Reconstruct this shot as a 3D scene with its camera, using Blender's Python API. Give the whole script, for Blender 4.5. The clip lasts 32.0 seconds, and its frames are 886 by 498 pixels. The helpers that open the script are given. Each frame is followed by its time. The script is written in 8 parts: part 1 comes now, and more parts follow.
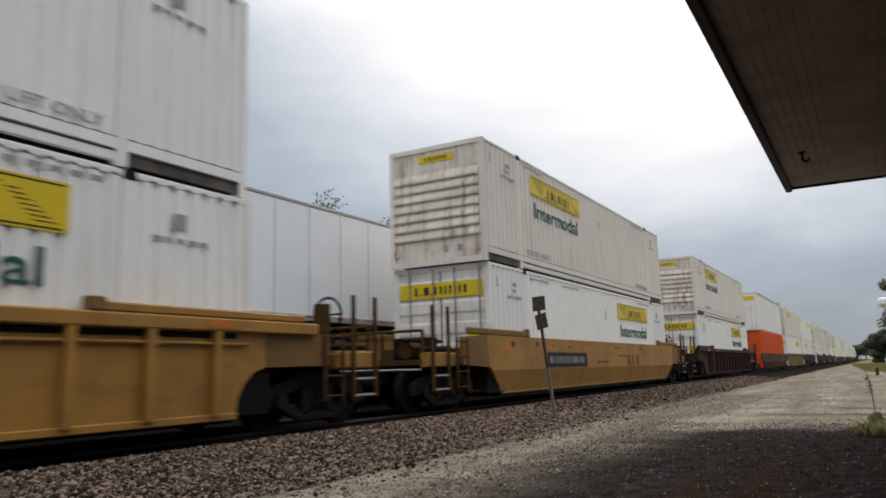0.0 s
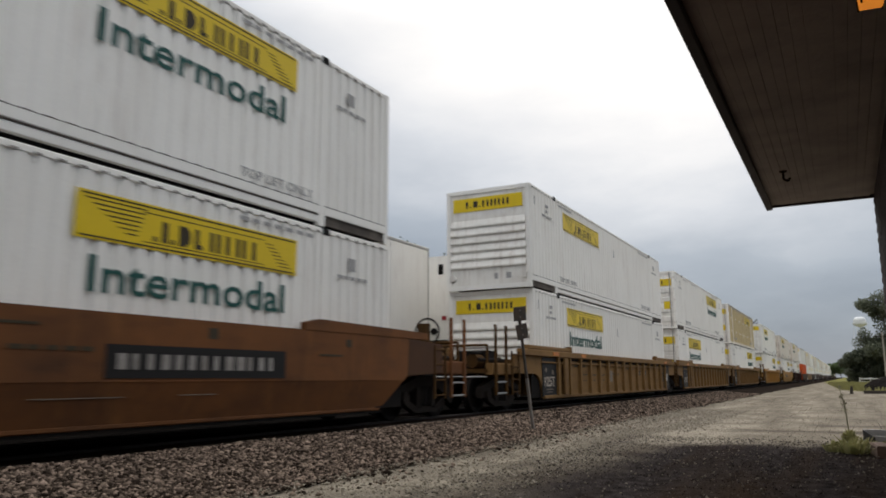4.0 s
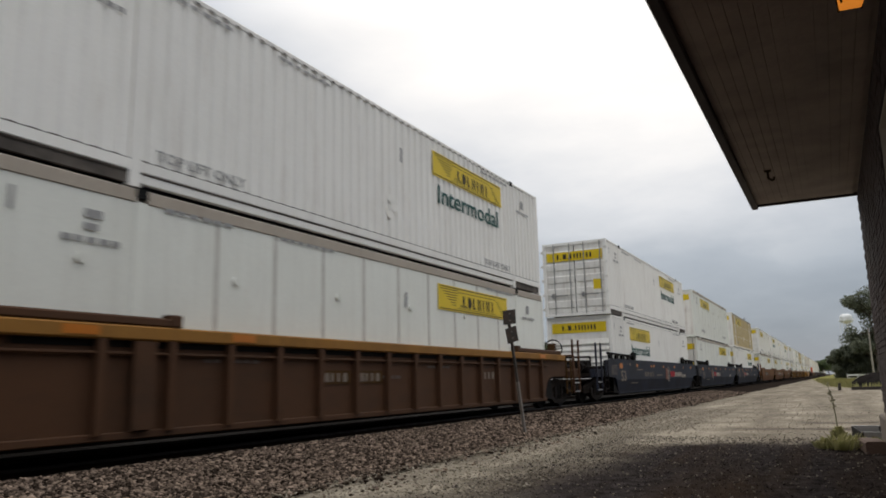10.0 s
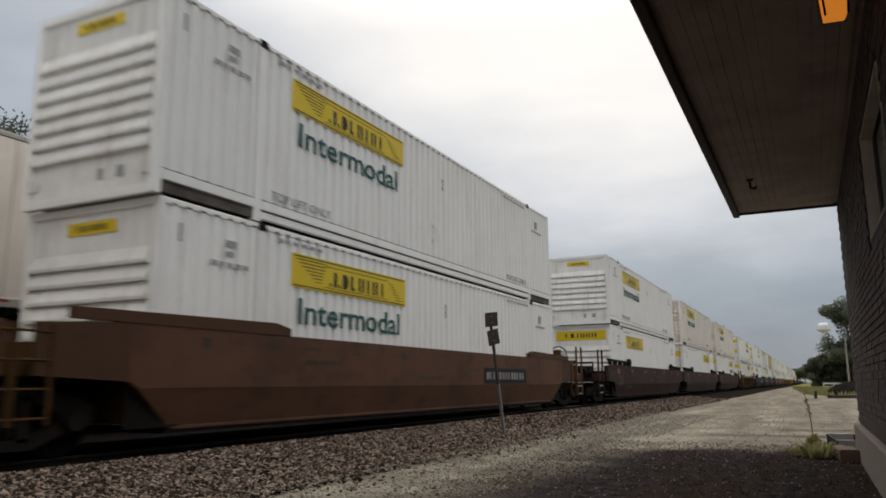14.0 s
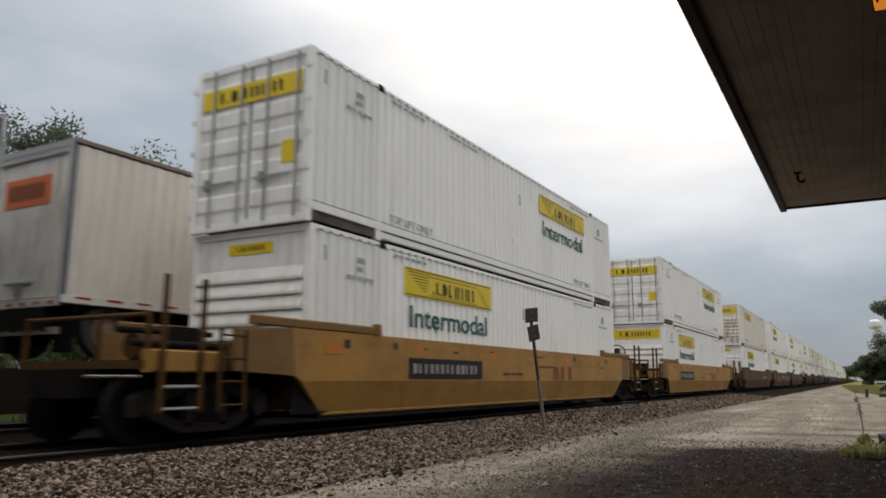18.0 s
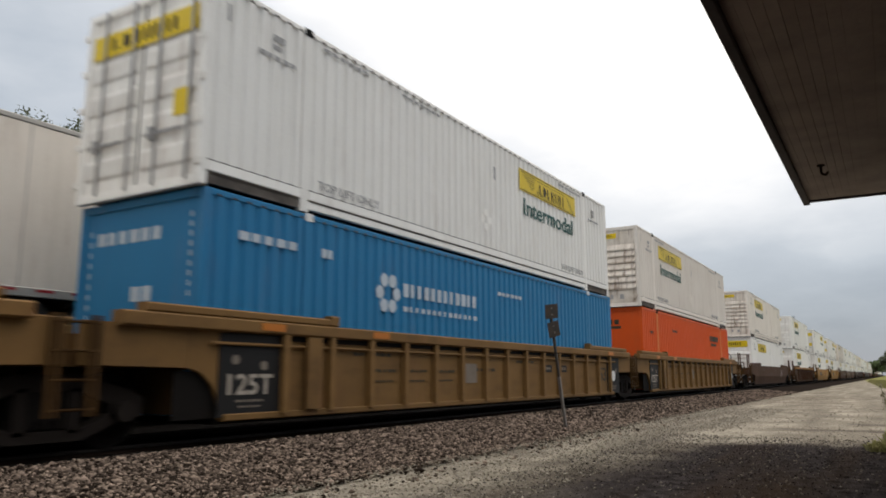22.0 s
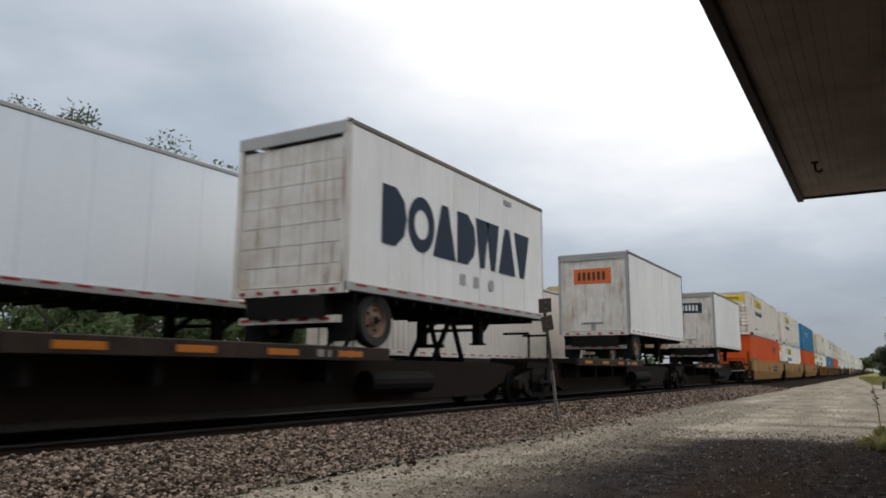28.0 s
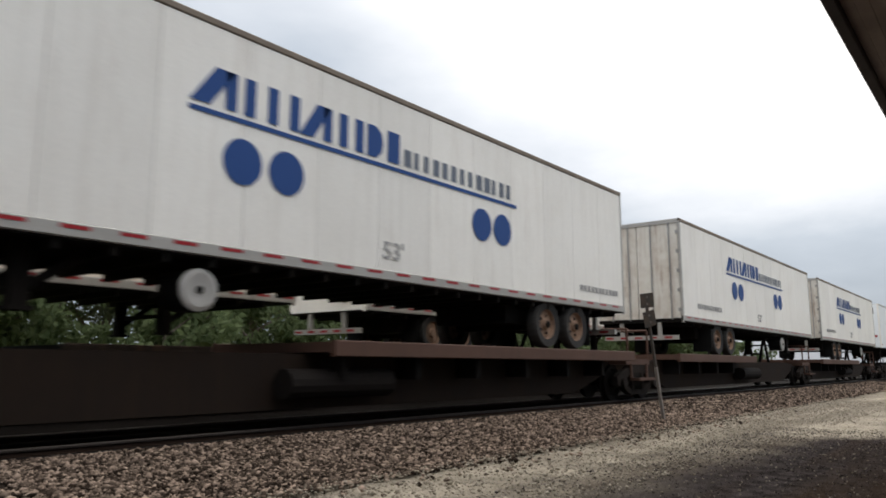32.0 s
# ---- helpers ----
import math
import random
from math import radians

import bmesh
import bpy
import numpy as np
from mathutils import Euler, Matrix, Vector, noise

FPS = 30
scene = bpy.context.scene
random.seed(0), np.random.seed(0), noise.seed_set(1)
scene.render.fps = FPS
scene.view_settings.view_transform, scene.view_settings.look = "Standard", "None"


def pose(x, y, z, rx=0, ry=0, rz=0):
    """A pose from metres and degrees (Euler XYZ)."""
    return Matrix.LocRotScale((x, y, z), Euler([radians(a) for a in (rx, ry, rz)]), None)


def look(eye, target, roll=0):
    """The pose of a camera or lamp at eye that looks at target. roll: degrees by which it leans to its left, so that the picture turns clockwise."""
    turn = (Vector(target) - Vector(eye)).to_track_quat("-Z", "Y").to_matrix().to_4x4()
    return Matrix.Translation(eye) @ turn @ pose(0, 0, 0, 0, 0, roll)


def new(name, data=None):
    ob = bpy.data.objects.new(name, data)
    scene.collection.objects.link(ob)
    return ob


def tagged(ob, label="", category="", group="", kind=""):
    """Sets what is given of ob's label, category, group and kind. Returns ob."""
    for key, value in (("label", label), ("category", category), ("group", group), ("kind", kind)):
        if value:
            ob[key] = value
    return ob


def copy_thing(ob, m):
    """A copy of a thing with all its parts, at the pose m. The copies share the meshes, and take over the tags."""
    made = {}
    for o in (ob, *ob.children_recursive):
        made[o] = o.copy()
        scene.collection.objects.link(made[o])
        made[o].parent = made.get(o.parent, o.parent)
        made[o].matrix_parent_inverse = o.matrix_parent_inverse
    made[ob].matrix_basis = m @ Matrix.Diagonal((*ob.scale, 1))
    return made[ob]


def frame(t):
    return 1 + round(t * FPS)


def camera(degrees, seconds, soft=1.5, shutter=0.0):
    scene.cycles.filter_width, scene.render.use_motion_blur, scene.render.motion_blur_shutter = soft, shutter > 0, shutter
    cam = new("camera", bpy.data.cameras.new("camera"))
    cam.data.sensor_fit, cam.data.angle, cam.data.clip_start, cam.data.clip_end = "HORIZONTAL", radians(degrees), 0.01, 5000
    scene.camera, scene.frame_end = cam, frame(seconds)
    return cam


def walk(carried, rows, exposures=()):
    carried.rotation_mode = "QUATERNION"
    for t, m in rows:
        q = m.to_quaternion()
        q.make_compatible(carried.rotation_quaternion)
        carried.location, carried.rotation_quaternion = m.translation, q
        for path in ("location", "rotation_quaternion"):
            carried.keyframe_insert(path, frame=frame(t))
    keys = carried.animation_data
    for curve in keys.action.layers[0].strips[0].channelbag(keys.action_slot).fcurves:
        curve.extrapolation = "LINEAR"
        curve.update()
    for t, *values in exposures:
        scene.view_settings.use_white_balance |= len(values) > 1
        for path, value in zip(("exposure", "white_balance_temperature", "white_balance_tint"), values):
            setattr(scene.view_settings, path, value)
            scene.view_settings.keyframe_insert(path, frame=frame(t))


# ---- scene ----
cam = camera(62.00, 32.0, soft=1.75, shutter=0.14)
EYE = (0.0, 0.0, 0.95)
walk(cam, [
    (0.0, pose(*EYE, 99.37, 1.61, 30.02)),
    (0.5, pose(*EYE, 99.39, 1.74, 31.84)),
    (1.0, pose(*EYE, 99.52, 1.42, 32.51)),
    (1.5, pose(*EYE, 99.98, 1.30, 33.12)),
    (2.0, pose(*EYE, 99.43, 0.21, 30.22)),
    (2.5, pose(*EYE, 99.16, 0.80, 28.00)),
    (4.5, pose(*EYE, 100.13, -0.06, 28.68)),
    (5.0, pose(*EYE, 100.16, -0.03, 29.11)),
    (5.5, pose(*EYE, 100.21, -0.18, 29.16)),
    (6.0, pose(*EYE, 100.37, 0.21, 29.15)),
    (6.5, pose(*EYE, 100.27, -0.13, 28.49)),
    (7.0, pose(*EYE, 100.17, 0.82, 27.93)),
    (7.5, pose(*EYE, 100.10, 1.04, 27.06)),
    (8.0, pose(*EYE, 100.24, 1.12, 26.39)),
    (8.5, pose(*EYE, 100.21, 1.39, 26.46)),
    (9.0, pose(*EYE, 100.03, 1.05, 27.08)),
    (9.5, pose(*EYE, 100.07, 1.06, 27.60)),
    (10.0, pose(*EYE, 100.30, 1.32, 27.72)),
    (10.5, pose(*EYE, 100.48, 1.24, 27.51)),
    (11.0, pose(*EYE, 100.66, 0.84, 26.83)),
    (11.5, pose(*EYE, 100.74, 0.40, 26.31)),
    (12.0, pose(*EYE, 100.78, 0.40, 26.02)),
    (12.5, pose(*EYE, 100.45, 0.80, 25.89)),
    (13.0, pose(*EYE, 100.03, 0.66, 25.78)),
    (13.5, pose(*EYE, 100.24, 0.27, 25.82)),
    (14.0, pose(*EYE, 100.38, 0.32, 26.24)),
    (14.5, pose(*EYE, 99.60, 0.45, 26.67)),
    (16.5, pose(*EYE, 99.85, 0.58, 27.85)),
    (17.0, pose(*EYE, 100.11, 0.86, 28.16)),
    (17.5, pose(*EYE, 100.09, 0.26, 28.39)),
    (18.0, pose(*EYE, 100.04, -0.10, 29.30)),
    (18.5, pose(*EYE, 99.24, 0.72, 29.03)),
    (19.0, pose(*EYE, 99.21, 0.69, 28.35)),
    (19.5, pose(*EYE, 99.20, -0.59, 28.05)),
    (20.0, pose(*EYE, 99.43, 0.71, 29.23)),
    (20.5, pose(*EYE, 99.47, 0.69, 29.07)),
    (21.0, pose(*EYE, 99.54, 1.30, 30.82)),
    (21.5, pose(*EYE, 99.40, 0.10, 31.10)),
    (22.0, pose(*EYE, 99.80, 0.15, 30.85)),
    (22.5, pose(*EYE, 99.98, 0.17, 30.51)),
    (23.0, pose(*EYE, 100.34, -0.15, 30.42)),
    (23.5, pose(*EYE, 100.97, -0.54, 30.54)),
    (24.0, pose(*EYE, 100.58, -0.28, 28.06)),
    (24.5, pose(*EYE, 99.68, -0.01, 25.68)),
    (25.0, pose(*EYE, 98.86, -0.38, 25.52)),
    (25.5, pose(*EYE, 99.27, -0.52, 26.13)),
    (27.5, pose(*EYE, 99.99, -0.48, 30.18)),
    (28.0, pose(*EYE, 99.28, -0.31, 30.33)),
    (28.1, pose(*EYE, 99.30, 0.20, 30.40)),
    (28.2, pose(*EYE, 98.80, 0.90, 33.20)),
    (28.3, pose(*EYE, 98.50, 1.80, 37.80)),
    (28.4, pose(*EYE, 98.90, 2.20, 40.00)),
    (28.5, pose(*EYE, 98.83, 2.40, 40.86)),
    (29.0, pose(*EYE, 98.86, 0.70, 40.19)),
    (29.5, pose(*EYE, 99.48, 0.64, 39.50)),
    (30.0, pose(*EYE, 99.08, 0.36, 39.38)),
    (30.5, pose(*EYE, 98.12, 0.15, 39.56)),
    (31.0, pose(*EYE, 98.99, -0.04, 38.54)),
    (31.5, pose(*EYE, 99.00, -0.70, 38.09)),
    (32.0, pose(*EYE, 99.05, -0.05, 37.94)),
], [(0.0, 0.08, 6550, 10), (5.0, -0.05, 6600, 10), (6.0, 0.0, 6750, 10), (9.0, 0.02, 6700, 10), (11.0, -0.08, 6650, 10), (13.0, -0.04, 6650, 10), (14.0, -0.14, 6650, 10), (17.0, 0.0, 6700, 10), (19.0, 0.06, 6700, 10), (20.5, 0.0, 6700, 10), (22.0, 0.26, 6750, 10), (23.0, 0.3, 6850, 10), (24.0, 0.2, 6700, 10), (25.0, 0.25, 6850, 10), (27.0, 0.1, 6450, 10), (28.0, 0.1, 6450, 10), (29.0, 0.44, 6450, 10), (30.0, 0.26, 6500, 10), (32.0, 0.42, 6650, 10)])

# ---- world and light ----
SUN_AZ, SUN_EL = 13.0, 35.0          # degrees left of the track's direction, degrees up


def sun_way():
    a, e = radians(SUN_AZ), radians(SUN_EL)
    return Vector((-math.sin(a) * math.cos(e), math.cos(a) * math.cos(e), math.sin(e)))


def make_world():
    w = bpy.data.worlds.new("overcast_sky")
    scene.world = w
    w.use_nodes = True
    nt = w.node_tree
    nt.nodes.clear()
    N, L = nt.nodes.new, nt.links.new
    out, bg = N("ShaderNodeOutputWorld"), N("ShaderNodeBackground")
    L(bg.outputs[0], out.inputs[0])
    tc = N("ShaderNodeTexCoord")
    sky = N("ShaderNodeTexSky")
    sky.sky_type, sky.sun_disc = "NISHITA", False
    sky.sun_elevation, sky.sun_rotation = radians(SUN_EL), radians(-SUN_AZ)
    sep = N("ShaderNodeSeparateXYZ")
    L(tc.outputs["Generated"], sep.inputs[0])
    # cloud layer: streaky noise stretched along the horizon
    mp = N("ShaderNodeMapping")
    mp.inputs["Scale"].default_value = (1.6, 1.6, 4.5)
    L(tc.outputs["Generated"], mp.inputs[0])
    nz = N("ShaderNodeTexNoise")
    nz.inputs["Scale"].default_value, nz.inputs["Detail"].default_value, nz.inputs["Roughness"].default_value = 2.1, 7.0, 0.54
    L(mp.outputs[0], nz.inputs["Vector"])
    up = N("ShaderNodeMapRange")
    up.inputs["From Min"].default_value, up.inputs["From Max"].default_value = -0.02, 0.58
    up.inputs["To Min"].default_value, up.inputs["To Max"].default_value = 0.0, 1.0
    L(sep.outputs[2], up.inputs["Value"])
    dot = N("ShaderNodeVectorMath")
    dot.operation = "DOT_PRODUCT"
    dot.inputs[1].default_value = sun_way()
    L(tc.outputs["Generated"], dot.inputs[0])
    glow = N("ShaderNodeMapRange")
    glow.interpolation_type = "SMOOTHSTEP"
    glow.inputs["From Min"].default_value, glow.inputs["From Max"].default_value = 0.82, 1.0
    L(dot.outputs["Value"], glow.inputs["Value"])
    nzr = N("ShaderNodeMapRange")
    nzr.inputs["From Min"].default_value, nzr.inputs["From Max"].default_value = 0.34, 0.68
    nzr.inputs["To Min"].default_value, nzr.inputs["To Max"].default_value = -0.125, 0.125
    L(nz.outputs[0], nzr.inputs["Value"])

    def add(a, b, fa=1.0, fb=1.0):
        m1, m2, m3 = N("ShaderNodeMath"), N("ShaderNodeMath"), N("ShaderNodeMath")
        m1.operation = m2.operation = "MULTIPLY"
        m3.operation = "ADD"
        L(a, m1.inputs[0])
        m1.inputs[1].default_value = fa
        L(b, m2.inputs[0])
        m2.inputs[1].default_value = fb
        L(m1.outputs[0], m3.inputs[0])
        L(m2.outputs[0], m3.inputs[1])
        return m3.outputs[0]

    # the cloud base is rough near the horizon and smooth overhead
    rough, torn = N("ShaderNodeMapRange"), N("ShaderNodeMath")
    rough.inputs["To Min"].default_value, rough.inputs["To Max"].default_value = 1.35, 0.25
    L(up.outputs[0], rough.inputs["Value"])
    torn.operation = "MULTIPLY"
    L(rough.outputs[0], torn.inputs[0])
    L(nzr.outputs[0], torn.inputs[1])
    f = add(add(up.outputs[0], glow.outputs[0], 0.62, 0.60), torn.outputs[0])
    high = N("ShaderNodeMapRange")
    high.inputs["From Min"].default_value, high.inputs["From Max"].default_value = 0.52, 0.85
    L(sep.outputs[2], high.inputs["Value"])
    f = add(f, high.outputs[0], 1.0, 0.3)
    ramp = N("ShaderNodeValToRGB")
    el = ramp.color_ramp.elements
    el[0].position, el[0].color = 0.0, (0.27, 0.325, 0.405, 1)
    el[1].position, el[1].color = 1.0, (1.22, 1.20, 1.18, 1)
    e = el.new(0.38)
    e.color = (0.47, 0.53, 0.61, 1)
    e = el.new(0.68)
    e.color = (0.805, 0.84, 0.895, 1)
    L(f, ramp.inputs[0])
    mix = N("ShaderNodeMix")
    mix.data_type = "RGBA"
    mix.inputs[0].default_value = 0.93
    sc = N("ShaderNodeMix")
    sc.data_type, sc.blend_type = "RGBA", "MULTIPLY"
    sc.inputs[0].default_value = 1.0
    sc.inputs[7].default_value = (0.10, 0.10, 0.10, 1)
    L(sky.outputs[0], sc.inputs[6])
    L(sc.outputs[2], mix.inputs[6])
    L(ramp.outputs[0], mix.inputs[7])
    L(mix.outputs[2], bg.inputs[0])
    power = N("ShaderNodeMapRange")
    power.inputs["From Min"].default_value, power.inputs["From Max"].default_value = 0.45, 1.0
    power.inputs["To Min"].default_value, power.inputs["To Max"].default_value = 0.90, 2.2
    L(sep.outputs[2], power.inputs["Value"])
    L(power.outputs[0], bg.inputs[1])
    sun = bpy.data.lights.new("sun", "SUN")
    sun.energy, sun.angle, sun.color = 0.5, radians(30), (1.0, 0.97, 0.92)
    new("sun", sun).matrix_basis = look(sun_way() * 50, (0, 0, 0))


make_world()


# ---- materials ----
MATS = {}


def material(name, rgb, rough=0.6, metal=0.0, stain=0.25, stain_rgb=None, grain=30.0, streak=0.0, bump=0.15,
             scale=0.7, jitter=0.0, island=0.0, island_rgb=None, emit=0.0, spec=0.35, power=1.0, rust=0.0, thin=0.0, rust_rgb=(0.24, 0.115, 0.055)):
    """Painted, rusty or stony surface: base colour, large stains, rain streaks, fine grain and relief."""
    if name in MATS:
        return MATS[name]
    stain_rgb = stain_rgb or tuple(0.45 * v + d for v, d in zip(rgb, (0.012, 0.009, 0.007)))
    m = bpy.data.materials.new(name)
    m.use_nodes = True
    nt = m.node_tree
    nt.nodes.clear()
    N, L = nt.nodes.new, nt.links.new
    out, bs = N("ShaderNodeOutputMaterial"), N("ShaderNodeBsdfPrincipled")
    L(bs.outputs[0], out.inputs[0])
    tc = N("ShaderNodeTexCoord")
    n1, n2 = N("ShaderNodeTexNoise"), N("ShaderNodeTexNoise")
    n1.inputs["Scale"].default_value, n1.inputs["Detail"].default_value, n1.inputs["Roughness"].default_value = scale, 7.0, 0.62
    n2.inputs["Scale"].default_value, n2.inputs["Detail"].default_value = grain, 3.0
    L(tc.outputs["Object"], n1.inputs["Vector"])
    L(tc.outputs["Object"], n2.inputs["Vector"])
    r1 = N("ShaderNodeMapRange")
    r1.inputs["From Min"].default_value, r1.inputs["From Max"].default_value = 0.42, 0.78
    r1.inputs["To Max"].default_value = stain
    L(n1.outputs[0], r1.inputs["Value"])
    fac = r1.outputs[0]
    if streak:
        mp, n3, r3, ad = N("ShaderNodeMapping"), N("ShaderNodeTexNoise"), N("ShaderNodeMapRange"), N("ShaderNodeMath")
        mp.inputs["Scale"].default_value = (0.8, 0.8, 2.6) if name.endswith("car_paint") else (5.0, 5.0, 0.35)
        n3.inputs["Scale"].default_value, n3.inputs["Detail"].default_value = 1.6, 6.0
        L(tc.outputs["Object"], mp.inputs[0])
        L(mp.outputs[0], n3.inputs["Vector"])
        r3.inputs["From Min"].default_value, r3.inputs["From Max"].default_value = 0.5, 0.8
        r3.inputs["To Max"].default_value = streak
        L(n3.outputs[0], r3.inputs["Value"])
        ad.operation = "ADD"
        L(fac, ad.inputs[0])
        L(r3.outputs[0], ad.inputs[1])
        fac = ad.outputs[0]
    mx = N("ShaderNodeMix")
    mx.data_type = "RGBA"
    mx.inputs[6].default_value, mx.inputs[7].default_value = (*rgb, 1), (*stain_rgb, 1)
    L(fac, mx.inputs[0])
    col = mx.outputs[2]
    if island:
        ge, mi, rp = N("ShaderNodeNewGeometry"), N("ShaderNodeMix"), N("ShaderNodeMath")
        mi.data_type = "RGBA"
        mi.inputs[7].default_value = (*island_rgb, 1)
        rp.operation = "MULTIPLY"
        rp.inputs[1].default_value = island
        pw = N("ShaderNodeMath")
        pw.operation = "POWER"
        pw.inputs[1].default_value = power
        L(ge.outputs["Random Per Island"], pw.inputs[0])
        L(pw.outputs[0], rp.inputs[0])
        L(rp.outputs[0], mi.inputs[0])
        L(col, mi.inputs[6])
        col = mi.outputs[2]
    if rust:
        mp, n4, r4, m4 = N("ShaderNodeMapping"), N("ShaderNodeTexNoise"), N("ShaderNodeMapRange"), N("ShaderNodeMix")
        mp.inputs["Scale"].default_value = (4.0, 3.0, 0.5)
        n4.inputs["Scale"].default_value, n4.inputs["Detail"].default_value, n4.inputs["Roughness"].default_value = 0.9, 8.0, 0.7
        r4.inputs["From Min"].default_value, r4.inputs["From Max"].default_value, r4.inputs["To Max"].default_value = 0.55, 0.70, rust
        oi4, ad4 = N("ShaderNodeObjectInfo"), N("ShaderNodeVectorMath")
        ad4.operation = "ADD"
        L(tc.outputs["Object"], mp.inputs[0])
        L(mp.outputs[0], ad4.inputs[0])
        L(oi4.outputs["Random"], ad4.inputs[1])
        L(ad4.outputs[0], n4.inputs["Vector"])
        L(n4.outputs[0], r4.inputs["Value"])
        m4.data_type = "RGBA"
        m4.inputs[7].default_value = (*rust_rgb, 1)
        L(r4.outputs[0], m4.inputs[0])
        L(col, m4.inputs[6])
        col = m4.outputs[2]
    hs = N("ShaderNodeHueSaturation")
    vr = N("ShaderNodeMapRange")
    vr.inputs["To Min"].default_value, vr.inputs["To Max"].default_value = 0.93, 1.07
    L(n2.outputs[0], vr.inputs["Value"])
    val = vr.outputs[0]
    if jitter:
        oi, jr, mu = N("ShaderNodeObjectInfo"), N("ShaderNodeMapRange"), N("ShaderNodeMath")
        jr.inputs["To Min"].default_value, jr.inputs["To Max"].default_value = 1 - jitter, 1 + jitter * 0.5
        L(oi.outputs["Random"], jr.inputs["Value"])
        mu.operation = "MULTIPLY"
        L(val, mu.inputs[0])
        L(jr.outputs[0], mu.inputs[1])
        val = mu.outputs[0]
    L(val, hs.inputs["Value"])
    L(col, hs.inputs["Color"])
    L(hs.outputs[0], bs.inputs["Base Color"])
    bs.inputs["Metallic"].default_value = metal
    bs.inputs["Specular IOR Level"].default_value = spec
    rr = N("ShaderNodeMapRange")
    rr.inputs["To Min"].default_value, rr.inputs["To Max"].default_value = max(0.05, rough - 0.12), min(1.0, rough + 0.12)
    L(n1.outputs[0], rr.inputs["Value"])
    L(rr.outputs[0], bs.inputs["Roughness"])
    if bump:
        bp = N("ShaderNodeBump")
        bp.inputs["Strength"].default_value, bp.inputs["Distance"].default_value = bump, 0.02
        L(n2.outputs[0], bp.inputs["Height"])
        L(bp.outputs[0], bs.inputs["Normal"])
    if thin:
        tl, sh = N("ShaderNodeBsdfTranslucent"), N("ShaderNodeMixShader")
        sh.inputs[0].default_value = thin
        L(hs.outputs[0], tl.inputs["Color"])
        L(bs.outputs[0], sh.inputs[1])
        L(tl.outputs[0], sh.inputs[2])
        L(sh.outputs[0], out.inputs[0])
    if emit:
        bs.inputs["Emission Color"].default_value = (*rgb, 1)
        bs.inputs["Emission Strength"].default_value = emit
    MATS[name] = m
    return m


white = material("white_container_paint", (0.85, 0.83, 0.785), 0.5, stain=0.12, stain_rgb=(0.42, 0.38, 0.31), streak=0.10, bump=0.05, jitter=0.08, rust=0.16)
offwhite = material("aged_white_container_paint", (0.76, 0.70, 0.625), 0.55, stain=0.16, stain_rgb=(0.36, 0.30, 0.23), streak=0.14, bump=0.05, jitter=0.10, rust=0.22)
pale = material("pale_green_white_panel", (0.77, 0.775, 0.715), 0.5, stain=0.15, stain_rgb=(0.42, 0.40, 0.33), streak=0.14, bump=0.03, jitter=0.06, rust=0.1)
tan = material("faded_tan_container_paint", (0.528, 0.408, 0.205), 0.55, stain=0.45, stain_rgb=(0.33, 0.24, 0.12), streak=0.5, bump=0.05, rust=0.3)
tan_seam = material("browned_tan_seam", (0.38, 0.29, 0.155), 0.6, stain=0.4, stain_rgb=(0.22, 0.15, 0.08), streak=0.4, bump=0.05)
blue = material("blue_container_paint", (0.018, 0.170, 0.345), 0.45, spec=0.22, stain=0.2, stain_rgb=(0.02, 0.10, 0.2), streak=0.12, bump=0.05, rust=0.15)
orange = material("orange_container_paint", (0.62, 0.088, 0.014), 0.5, spec=0.15, stain=0.25, stain_rgb=(0.42, 0.07, 0.02), streak=0.2, bump=0.05, rust=0.15)
orange_post = material("faded_orange_post_paint", (0.62, 0.20, 0.055), 0.55, spec=0.2, stain=0.3, streak=0.2, bump=0.05)
yellow = material("yellow_label_film", (0.70, 0.50, 0.01), 0.4, stain=0.12, bump=0.02, streak=0.1)
ink = material("dark_brown_ink", (0.055, 0.045, 0.03), 0.5, stain=0.1, bump=0.0, spec=0.1)
greyink = material("grey_stencil_ink", (0.34, 0.335, 0.33), 0.6, stain=0.2, bump=0.0, spec=0.1)
greenink = material("dark_green_letter_film", (0.03, 0.095, 0.085), 0.5, stain=0.1, bump=0.0, spec=0.1)
navy = material("navy_letter_film", (0.03, 0.04, 0.06), 0.5, stain=0.1, bump=0.0, spec=0.1)
alliblue = material("blue_letter_film", (0.03, 0.075, 0.23), 0.5, stain=0.1, bump=0.0, spec=0.1)
redink = material("red_letter_film", (0.42, 0.02, 0.035), 0.5, stain=0.1, bump=0.0, spec=0.1)
whiteink = material("white_stencil_ink", (0.70, 0.70, 0.68), 0.6, stain=0.25, bump=0.0)
reflector = material("red_reflective_tape", (0.30, 0.017, 0.022), 0.3, stain=0.1, bump=0.0)
orangetape = material("orange_reflective_tape", (0.45, 0.14, 0.012), 0.45, stain=0.2, bump=0.0)
dulltape = material("dulled_orange_tape", (0.19, 0.062, 0.022), 0.5, stain=0.6, stain_rgb=(0.06, 0.026, 0.018), bump=0.0, scale=3.0)
seal = material("black_rubber_gap", (0.012, 0.012, 0.012), 0.8, stain=0.1, spec=0.08)
steel = material("galvanised_lock_rod", (0.34, 0.33, 0.32), 0.45, metal=0.6, stain=0.5, bump=0.05)
